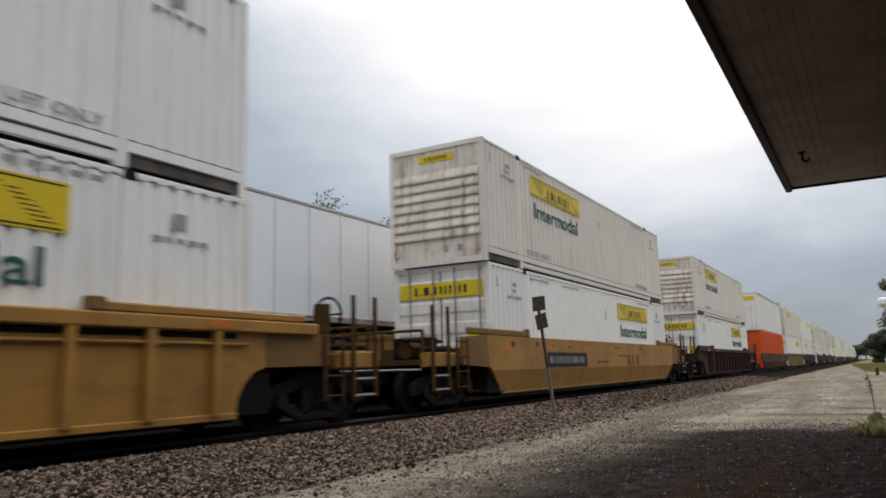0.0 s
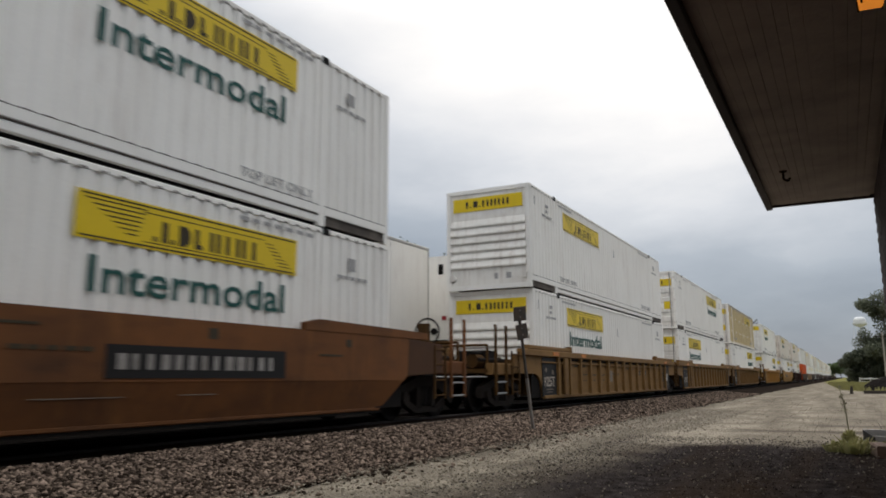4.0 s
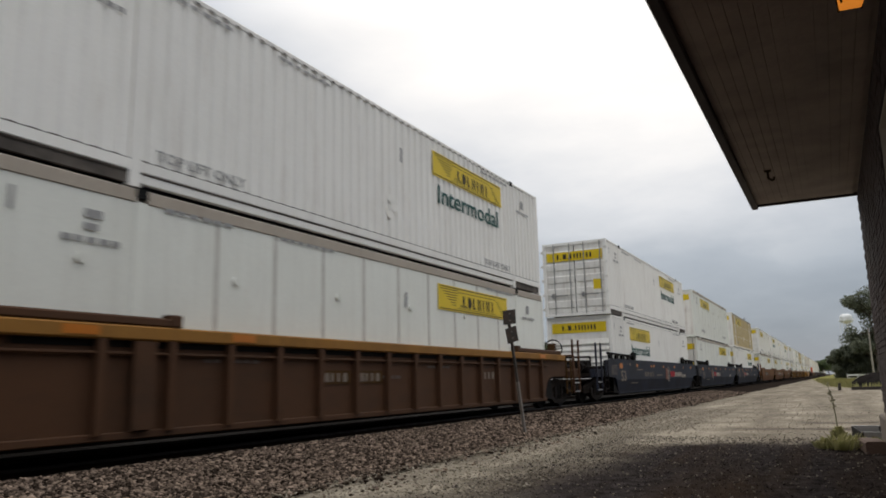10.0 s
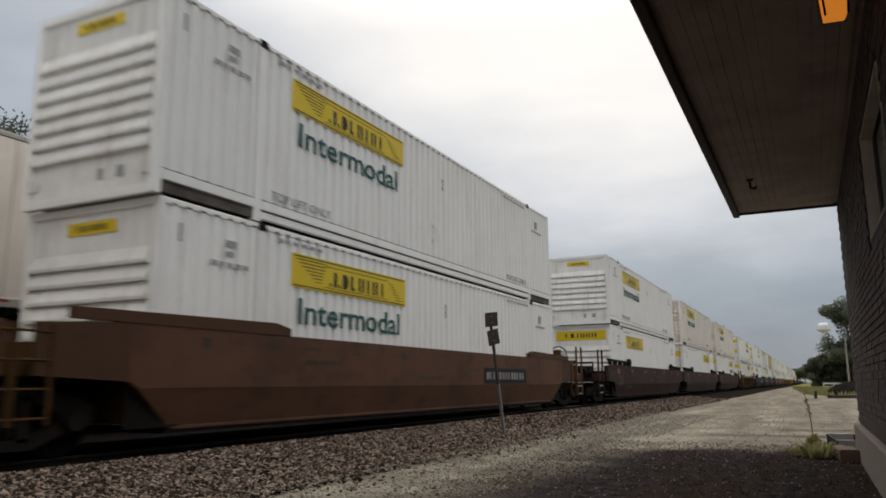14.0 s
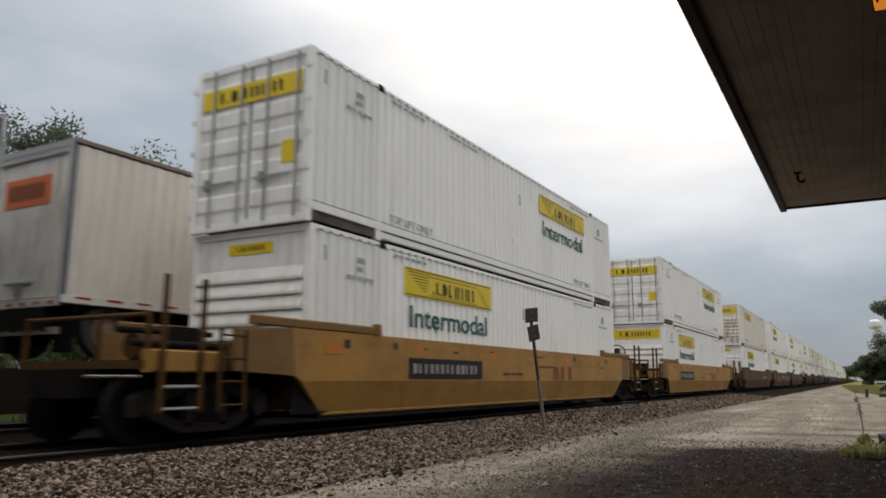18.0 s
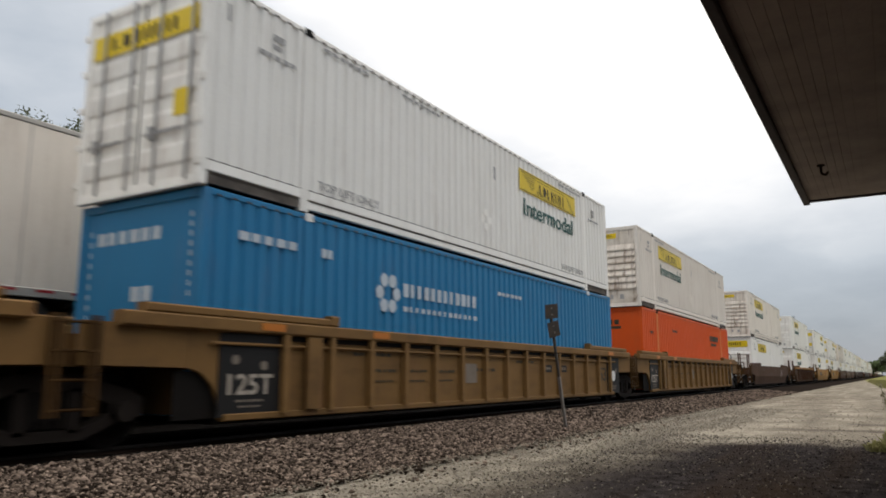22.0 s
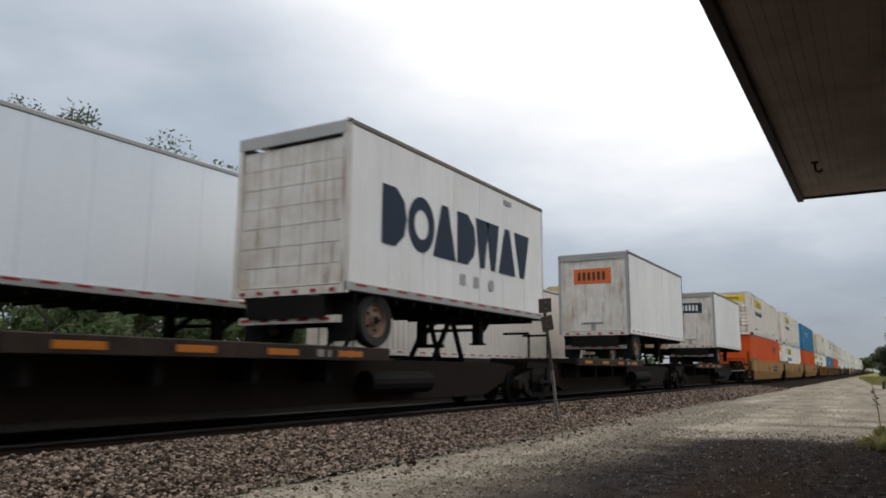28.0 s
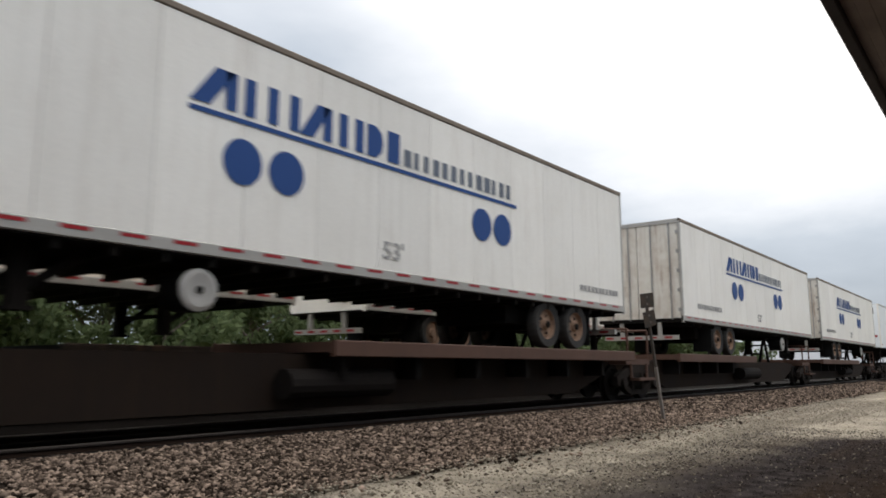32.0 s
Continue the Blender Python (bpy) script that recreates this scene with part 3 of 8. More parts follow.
def container(style, end, label_at, word):
    """A 53-foot box. style: W white, G aged white, T tan smooth, S white smooth, B blue, O orange, F refrigerated."""
    key = ("container", style, end, label_at, word, LEAN["on"])
    if key in STOCK:
        return copy_thing(STOCK[key], pose(0, 0, 0))
    mat = {"W": white, "G": offwhite, "T": tan, "S": pale, "B": blue, "O": orange, "F": white}[style]
    post = orange_post if style == "O" else mat
    said = {"W": "white corrugated steel", "G": "weathered off-white corrugated steel", "T": "faded tan smooth-sided", "S": "white smooth-sided riveted",
            "B": "bright blue corrugated steel", "O": "orange steel", "F": "white refrigerated"}[style]
    tail = {"r": "with a ribbed end", "R": "with wide-labelled ribbed end", "d": "with double doors"}[end]
    ob = thing("freight_container", said + " freight container " + tail, "freight container", "containers of the passing train")
    smooth = style in "TSF"
    trim_mat = mat if style != "T" else white
    for y0, y1 in ((0.12, 16.03),) if LEAN["on"] else ((0.12, 1.90), (2.08, 14.07), (14.25, 16.03)):
        g = Geo()
        if smooth:
            g.box(CX - 0.05, CX - 0.012, y0, y1, 0.2, CH - 0.1)
        else:
            corrugated(g, y0, y1, 0.34, CH - 0.09)
        part("side_panel", g, mat, ob)
    if smooth:
        for i in range(1, 10):
            y = 2.08 + i * 1.2
            part("seam_strip", Geo().box(CX - 0.012, CX - 0.006, y - 0.035, y + 0.035, 0.2, CH - 0.1), seam_grey if style != "T" else tan_seam, ob)
        g = Geo()
        for i in range(0, 12, 2):
            for z in (0.95, 1.95):
                g.rod((CX - 0.014, 1.2 + i * 1.22, z), (CX + 0.03, 1.2 + i * 1.22, z), 0.06, 10)
        part("vent_cap", g, trim_mat, ob)
    part("side_wall", Geo().box(-CX, -CX + 0.04, 0.1, CL - 0.1, 0.2, CH - 0.1), mat, ob)
    part("roof", Geo().box(-CX + 0.02, CX - 0.02, 0.04, CL - 0.04, CH - 0.06, CH - 0.02), mat, ob)
    part("floor", Geo().box(-CX + 0.05, CX - 0.05, 0.05, CL - 0.05, 0.06, 0.16), seal, ob)
    for sx in (1,) if LEAN["on"] else (-1, 1):
        for y in (0.0, CL - 0.13):
            x = sx * (CX - 0.065)
            part("corner_post", Geo().chamfer(x - 0.065, x + 0.065, y, y + 0.13, 0.0, CH), trim_mat, ob)
    for y in (1.99, 14.16):
        part("lift_post", Geo().chamfer(CX - 0.10, CX + 0.004, y - 0.09, y + 0.09, 0.0, CH), orange_post if style == "O" else trim_mat, ob)
        part("corner_casting", Geo().box(CX - 0.15, CX + 0.012, y - 0.085, y + 0.085, CH - 0.11, CH + 0.01), seal if style != "B" else whiteink, ob, "dark twist-lock casting")
    g = Geo().chamfer(CX - 0.07, CX, 0.13, CL - 0.13, CH - 0.09, CH)
    part("top_rail", g if not smooth else Geo().chamfer(CX - 0.07, CX + 0.004, 0.13, CL - 0.13, CH - 0.17, CH), trim_mat if not smooth else taupe, ob)
    if not LEAN["on"]:
        part("top_rail", Geo().chamfer(-CX, -CX + 0.07, 0.13, CL - 0.13, CH - 0.09, CH), trim_mat, ob)
    for y0, y1 in ((0.13, CL - 0.13),) if LEAN["on"] else ((0.13, 1.9), (2.08, 14.07), (14.25, CL - 0.13)):
        g = Geo().chamfer(CX - 0.06, CX + 0.002, y0, y1, 0.19, 0.335)
        if y1 - y0 > 5:
            g.chamfer(CX - 0.09, CX - 0.014, y0, y1, 0.052, 0.172)
        if smooth:
            g = Geo().chamfer(CX - 0.06, CX, y0, y1, 0.05, 0.2)
        part("bottom_rail", g, trim_mat if style != "T" else offwhite, ob)
    if not smooth:
        slots = Geo()
        for i in range(60):
            slots.box(CX - 0.005, CX + 0.004, 0.2 + i * 0.264, 0.28 + i * 0.264, CH - 0.085, CH - 0.058)
        seam = slots
        for y0, y1 in ((0.13, 1.9), (2.08, 14.07), (14.25, CL - 0.13)):
            seam.box(CX - 0.03, CX - 0.002, y0, y1, 0.335, 0.35).box(CX - 0.05, CX - 0.006, y0, y1, 0.172, 0.192)
            if y1 - y0 < 5:
                seam.box(CX - 0.08, CX - 0.022, y0, y1, 0.035, 0.185)
        # dark slots, thin seam lines and end recess bars along the rails
        part("rail_grime", seam, seam_brown, ob)
    part("end_header", Geo().box(-CX + 0.13, CX - 0.13, 0.0, 0.1, CH - 0.11, CH), trim_mat, ob)
    part("end_sill", Geo().box(-CX + 0.13, CX - 0.13, 0.0, 0.1, 0.0, 0.13), trim_mat, ob)
    part("front_wall", Geo().box(-CX + 0.08, CX - 0.08, CL - 0.1, CL - 0.04, 0.05, CH - 0.02), mat, ob)
    if end == "d":
        end_doors(ob, white_end if style in "TWS" else aged_end, smooth)
    elif style in "BO":
        part("end_wall", Geo().box(-CX + 0.1, CX - 0.1, 0.03, 0.07, 0.05, CH - 0.1), mat, ob)
        g = bars(Geo(), 0, -0.9, 0.5, 2.3, 2.48, 6)
        g.v = [(y, 0.028 + x * -1, z) for x, y, z in g.v]
        part("mark", g, blueink if style == "B" else ink, ob)
        if style == "B":
            g = Geo()
            for a, b, z0, z1 in ((-0.28, 0.02, 0.62, 0.95), (-0.1, 0.08, 1.48, 1.68), (0.13, 0.31, 1.48, 1.68)):
                g.box(a, b, 0.022, 0.03, z0, z1)
            for i in range(9):
                g.box(-1.07, -1.04, 0.022, 0.03, 1.25 + i * 0.15, 1.33 + i * 0.15)
                g.box(1.02, 1.05, 0.022, 0.03, 1.5 + i * 0.13, 1.57 + i * 0.13)
            part("stencil", g, blueink, ob)
        else:
            part("underline", Geo().box(-0.9, 0.5, 0.022, 0.03, 2.15, 2.25), ink, ob)
    elif style in "SF" or style == "T":
        part("end_wall", Geo().box(-CX + 0.1, CX - 0.1, 0.03, 0.07, 0.05, CH - 0.1), white_end, ob)
        lab = part("label", Geo().box(-1.05, 1.05, 0.018, 0.03, 2.28, 2.62), yellow, ob)
        part("mark", end_name(Geo(), -1.05, 2.1, 2.36, 2.54, 0.012), ink, lab)
        part("hatch", Geo().box(0.1, 0.55, 0.0, 0.03, 0.55, 1.05), greyink, ob, "grey square hatch")
        part("hatch_frame", Geo().box(0.2, 0.45, -0.01, 0.0, 0.65, 0.95), white, ob)
    else:
        end_wall_ribs(ob, white_end if style == "W" else aged_end, end == "R")
    x = CX + 0.004
    g = Geo()
    if style in "WGSTF":
        bars(g, x, 0.95, 1.75, 2.13, 2.20, 5)
        bars(g, x, 1.22, 1.45, 2.28, 2.36, 1).box(x, x + 0.004, 1.22, 1.45, 2.42, 2.52)
        bars(g, x, 2.35, 3.6, 2.69, 2.75, 6)
        bars(g, x, 4.6, 6.0, 2.69, 2.74, 7) if label_at != "n" else None
        bars(g, x, 14.5, 15.4, 2.13, 2.19, 5).box(x, x + 0.004, 14.8, 15.0, 2.28, 2.5)
        bars(g, x, 12.2, 13.9, 2.69, 2.75, 7)
        if style != "T":
            g.box(x, x + 0.004, 8.3, 8.38, 1.95, 2.25).box(x, x + 0.004, 0.34, 0.39, 2.35, 2.6)
        part("stencil", g, greyink, ob)
        for y in (2.3, 12.3):
            t = part("stencil", lettering("TOP LIFT ONLY", 1.6, 0.14, 0.008), greyink, ob, "grey stencilled words TOP LIFT ONLY")
            t.location = (x, y, 0.40)
        if style == "T":
            part("warning_strip", Geo().box(x, x + 0.004, 8.3, 8.38, 1.95, 2.25).box(x, x + 0.004, 0.34, 0.39, 2.35, 2.6), redink if style == "T" else greyink, ob)
        g = Geo()
        for k in range(4):
            g.rod((x, 7.9 + 0.16 * math.sin(k * 1.57), 0.95 + 0.16 * math.cos(k * 1.57)), (x + 0.004, 7.9 + 0.16 * math.sin(k * 1.57), 0.95 + 0.16 * math.cos(k * 1.57)), 0.09, 10)
        part("placard_holder", g, trim_mat, ob, "blank placard holders")
    if style == "B":
        g = Geo()
        for k in range(6):
            a = k * 1.0472
            g.disc(x, 4.08 + 0.25 * math.cos(a), 1.90 + 0.25 * math.sin(a), 0.125, 6)
        part("logo", g, blueink, ob, "white six-petal logo")
        part("mark", bars(bars(Geo(), x, 4.55, 7.35, 1.88, 2.12, 12, 0.42), x, 4.55, 7.35, 1.62, 1.71, 14, 0.5), blueink, ob, "white plain-bar name")
        part("stencil", bars(bars(bars(Geo(), x, 0.6, 1.8, 2.3, 2.42, 5), x, 2.3, 2.6, 2.28, 2.42, 2), x, 8.3, 9.6, 2.25, 2.33, 6), blueink, ob)
    if style == "B":
        t = part("lettering", lettering("53", 0.5, 0.26, 0.012, "white"), whiteink, ob, "white painted number 53")
        t.location = (x, 1.0, 0.92)
    if style == "O":
        part("mark", bars(bars(Geo(), x, 11.4, 13.4, 2.12, 2.38, 9, 0.25), x, 11.6, 13.2, 1.9, 2.02, 1), ink, ob, "dark plain-bar name")
        part("placard_holder", Geo().disc(x, 1.2, 1.0, 0.26, 4), orange_post, ob)
        part("stencil", bars(bars(Geo(), x, 4.2, 5.0, 2.2, 2.3, 4), x, 0.9, 1.4, 2.0, 2.1, 3), ink, ob)
    if label_at != "-":
        side_label(ob, 2.72 if label_at == "n" else 9.68, word)
    STOCK[key] = ob
    return ob


# ---- well cars ----
def block(geo, kind, y, z0, z1, w, x):
    """One plain shape of a mark: 0 bar and half-round, 1 half-round block, 2 ring, 3 wedge, 4 wedge on its tip, 5 two such, 6 block, 7 bar, 8 slanted block."""
    h = z1 - z0

    def poly(*pts):
        geo.prism([(y + a * w, z0 + q * h) for a, q in pts], x, x + 0.005)
    if kind == "0":
        poly((0, 0), (0.36, 0), (0.36, 1), (0, 1))
        poly((0.42, 0), (0.9, 0.1), (1, 0.5), (0.9, 0.9), (0.42, 1))
    elif kind == "1":
        poly((0, 0), (0.55, 0), (0.9, 0.2), (1, 0.5), (0.9, 0.8), (0.55, 1), (0, 1))
    elif kind == "2":
        n = 20
        b0 = len(geo.v)
        for r in (0.5, 0.27):
            for xx in (x, x + 0.005):
                geo.v += [(xx, y + w * (0.5 + r * math.cos(6.28318 * i / n)), z0 + h * (0.5 + r * math.sin(6.28318 * i / n))) for i in range(n)]
        for i in range(n):
            j = (i + 1) % n
            geo.f += [(b0 + n + i, b0 + n + j, b0 + 3 * n + j, b0 + 3 * n + i), (b0 + i, b0 + j, b0 + n + j, b0 + n + i)]
    elif kind == "3":
        poly((0, 0), (1, 0), (0.64, 1), (0.36, 1))
    elif kind == "4":
        poly((0.36, 0), (0.64, 0), (1, 1), (0, 1))
    elif kind == "5":
        poly((0.18, 0), (0.36, 0), (0.55, 1), (0, 1))
        poly((0.64, 0), (0.82, 0), (1, 1), (0.45, 1))
    elif kind == "6":
        poly((0, 0), (0.8, 0), (0.8, 1), (0, 1))
    elif kind == "7":
        poly((0.2, 0), (0.8, 0), (0.8, 1), (0.2, 1))
    elif kind == "8":
        poly((0, 0), (0.45, 0), (1, 1), (0.55, 1))
    return geo


SX = 1.43                              # half width over the side sills
DARK = {}
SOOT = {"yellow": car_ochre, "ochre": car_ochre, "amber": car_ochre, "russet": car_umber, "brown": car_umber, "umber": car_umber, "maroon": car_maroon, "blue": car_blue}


def wheelset(parent, y, z0=0.15, r=0.42):
    for s in (-1, 1):
        g = Geo().lathe([(0.10, -0.07), (r - 0.1, -0.05), (r, -0.06), (r + 0.025, -0.075), (r + 0.025, -0.045), (r, -0.04), (r, 0.06), (r - 0.08, 0.06), (r - 0.12, 0.02), (0.12, 0.03), (0.08, 0.09), (0.0, 0.09)], "x", (0, 0, 0), 20)
        if s < 0:
            g.v = [(-a, b, c) for a, b, c in g.v]
        if ("wheel", s) not in DARK:
            DARK[("wheel", s)] = g.mesh("wheel")
        w = part("wheel", DARK[("wheel", s)], wheelsteel, parent)
        w.location = (s * 0.75, y, z0 + r)


def truck(ob, y):
    if LEAN["on"]:
        g = Geo().box(-1.08, -0.93, y - 1.15, y + 1.15, 0.42, 0.8).box(0.93, 1.08, y - 1.15, y + 1.15, 0.42, 0.8).box(-1.0, 1.0, y - 0.2, y + 0.2, 0.5, 0.95)
        for k in (-0.88, 0.88):
            for s in (-0.81, 0.69):
                g.rod((s, y + k, 0.57), (s + 0.12, y + k, 0.57), 0.42, 14)
        part("truck", g, black, ob, "sooty four-wheel truck with under-car shade in its colour")
        return
    t = part("truck", Geo().box(-1.05, 1.05, y - 0.22, y + 0.22, 0.5, 0.86), black, ob, "sooty four-wheel truck with under-car shade in its colour")
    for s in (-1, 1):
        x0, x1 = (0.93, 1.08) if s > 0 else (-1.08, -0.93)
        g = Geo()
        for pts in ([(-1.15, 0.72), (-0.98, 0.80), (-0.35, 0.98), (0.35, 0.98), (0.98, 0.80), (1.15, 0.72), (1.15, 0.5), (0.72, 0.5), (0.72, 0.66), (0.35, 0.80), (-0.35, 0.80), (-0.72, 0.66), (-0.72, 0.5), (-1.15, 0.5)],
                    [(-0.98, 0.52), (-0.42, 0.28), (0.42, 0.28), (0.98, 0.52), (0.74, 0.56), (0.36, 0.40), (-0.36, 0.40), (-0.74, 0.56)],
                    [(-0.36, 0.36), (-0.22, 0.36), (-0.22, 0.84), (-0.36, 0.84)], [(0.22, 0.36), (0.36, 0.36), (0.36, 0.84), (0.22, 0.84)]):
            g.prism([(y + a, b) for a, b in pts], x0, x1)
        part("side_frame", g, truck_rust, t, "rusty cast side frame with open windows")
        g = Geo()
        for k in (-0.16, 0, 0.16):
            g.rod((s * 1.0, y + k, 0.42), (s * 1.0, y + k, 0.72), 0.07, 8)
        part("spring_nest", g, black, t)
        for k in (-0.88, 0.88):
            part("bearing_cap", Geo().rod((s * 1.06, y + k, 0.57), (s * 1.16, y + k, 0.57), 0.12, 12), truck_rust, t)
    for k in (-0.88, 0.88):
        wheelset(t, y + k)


def graffiti(ob, x, y0, y1, seed):
    """Faint white spray-paint loops on the sill."""
    r = random.Random(seed)
    g = Geo()
    y = y0
    while y < y1 - 0.4:
        w, h = r.uniform(0.22, 0.42), r.uniform(0.4, 0.6)
        knots = [(y + w * r.uniform(-0.1, 1.1), 1.10 + h * r.uniform(-0.75, 0.75)) for i in range(6)]
        pts = []
        for a, b, c in zip(knots, knots[1:], knots[2:]):
            p0, p2 = ((a[0] + b[0]) / 2, (a[1] + b[1]) / 2), ((b[0] + c[0]) / 2, (b[1] + c[1]) / 2)
            for i in range(5):
                u = i / 4
                pts.append(tuple((1 - u) ** 2 * p0[k] + 2 * u * (1 - u) * b[k] + u * u * p2[k] for k in (0, 1)))
        for p, q in zip(pts, pts[1:]):
            d = Vector((q[1] - p[1], p[0] - q[0]))
            d = d.normalized() * r.uniform(0.012, 0.03)
            n = len(g.v)
            g.v += [(x, p[0] - d.x, p[1] - d.y), (x, q[0] - d.x, q[1] - d.y), (x, q[0] + d.x, q[1] + d.y), (x, p[0] + d.x, p[1] + d.y)]
            g.f.append((n, n + 1, n + 2, n + 3))
        y += w * r.uniform(0.7, 1.2)
    part("graffiti", g, material("thin_spray_paint", (0.36, 0.31, 0.31), 0.7, stain=0.7, stain_rgb=(0.20, 0.10, 0.06), bump=0.0, scale=3.0), ob, "faint white spray-painted loops")["kind"] = "stuff"


def coupled_end(ob, y, way, mat, paint):
    """Crossing platform, rails, brake gear and draft sill on an end that is coupled to the next car."""
    if LEAN["on"]:
        return

    def span(a, d):
        return (y + a, y + d) if way > 0 else (y - d, y - a)
    part("draft_sill", Geo().box(-0.35, 0.35, *span(0.0, 1.5), 0.72, 1.06), black, ob)
    part("crossing_platform", Geo().box(-1.25, 1.25, *span(0.0, 1.15), 1.07, 1.17), mat, ob, "grimy crossing platform")
    part("side_beam", Geo().chamfer(1.20, 1.38, *span(0.02, 1.15), 1.03, 1.30, 0.02), paint, ob, "grimy end side beam")
    for a in (0.42, 1.02):
        part("ladder_post", Geo().chamfer(1.382, 1.44, *span(a - 0.034, a + 0.034), 0.56, 2.2, 0.01), car_soot if paint in (car_yellow, car_ochre, car_amber) else paint, ob)
    for z in (0.60, 0.86):
        part("rung", Geo().rod((1.41, *span(0.42, 0.42)[:1], z), (1.41, *span(1.02, 1.02)[:1], z), 0.022, 6), steel, ob, "worn bright steel rung")
    ya = span(1.05, 1.12)
    yc = (ya[0] + ya[1]) / 2
    part("end_railing", Geo().rod((1.22, yc, 1.15), (1.22, yc, 1.72), 0.035, 6).rod((1.22, yc, 1.72), (-1.22, yc, 1.72), 0.03, 6).rod((-1.22, yc, 1.15), (-1.22, yc, 1.72), 0.035, 6).rod((0.3, yc, 1.15), (0.3, yc, 1.72), 0.03, 6), mat, ob, "bent pipe end railing")
    for x, z, r in ((1.05, 1.38, 0.045), (0.8, 1.55, 0.04)):
        part("platform_pipe", Geo().rod((x, *span(-0.3, -0.3)[:1], z), (x, *span(1.2, 1.2)[:1], z), r, 8), black, ob)
    if way > 0:
        yw = y + 0.62
        part("handwheel", Geo().hoop((0.72, yw, 1.93), 0.29, 0.022), black, ob, "round brake handwheel")
        part("spoke", Geo().box(0.43, 1.01, yw - 0.012, yw + 0.012, 1.915, 1.945), black, ob)
        part("brake_stand", Geo().chamfer(0.60, 0.84, yw - 0.24, yw - 0.04, 1.17, 2.1, 0.03), mat, ob)
    part("brake_cylinder", Geo().rod((0.75, *span(0.2, 0.2)[:1], 1.36), (0.75, *span(0.95, 0.95)[:1], 1.36), 0.17, 12), mat, ob)
    part("valve_box", Geo().chamfer(0.2, 0.95, *span(0.05, 0.55), 1.18, 1.62, 0.03), black, ob)
    part("uncoupling_rod", Geo().rod((1.25, *span(1.2, 1.2)[:1], 0.98), (0.1, *span(1.3, 1.3)[:1], 0.98), 0.018, 6), steel, ob)


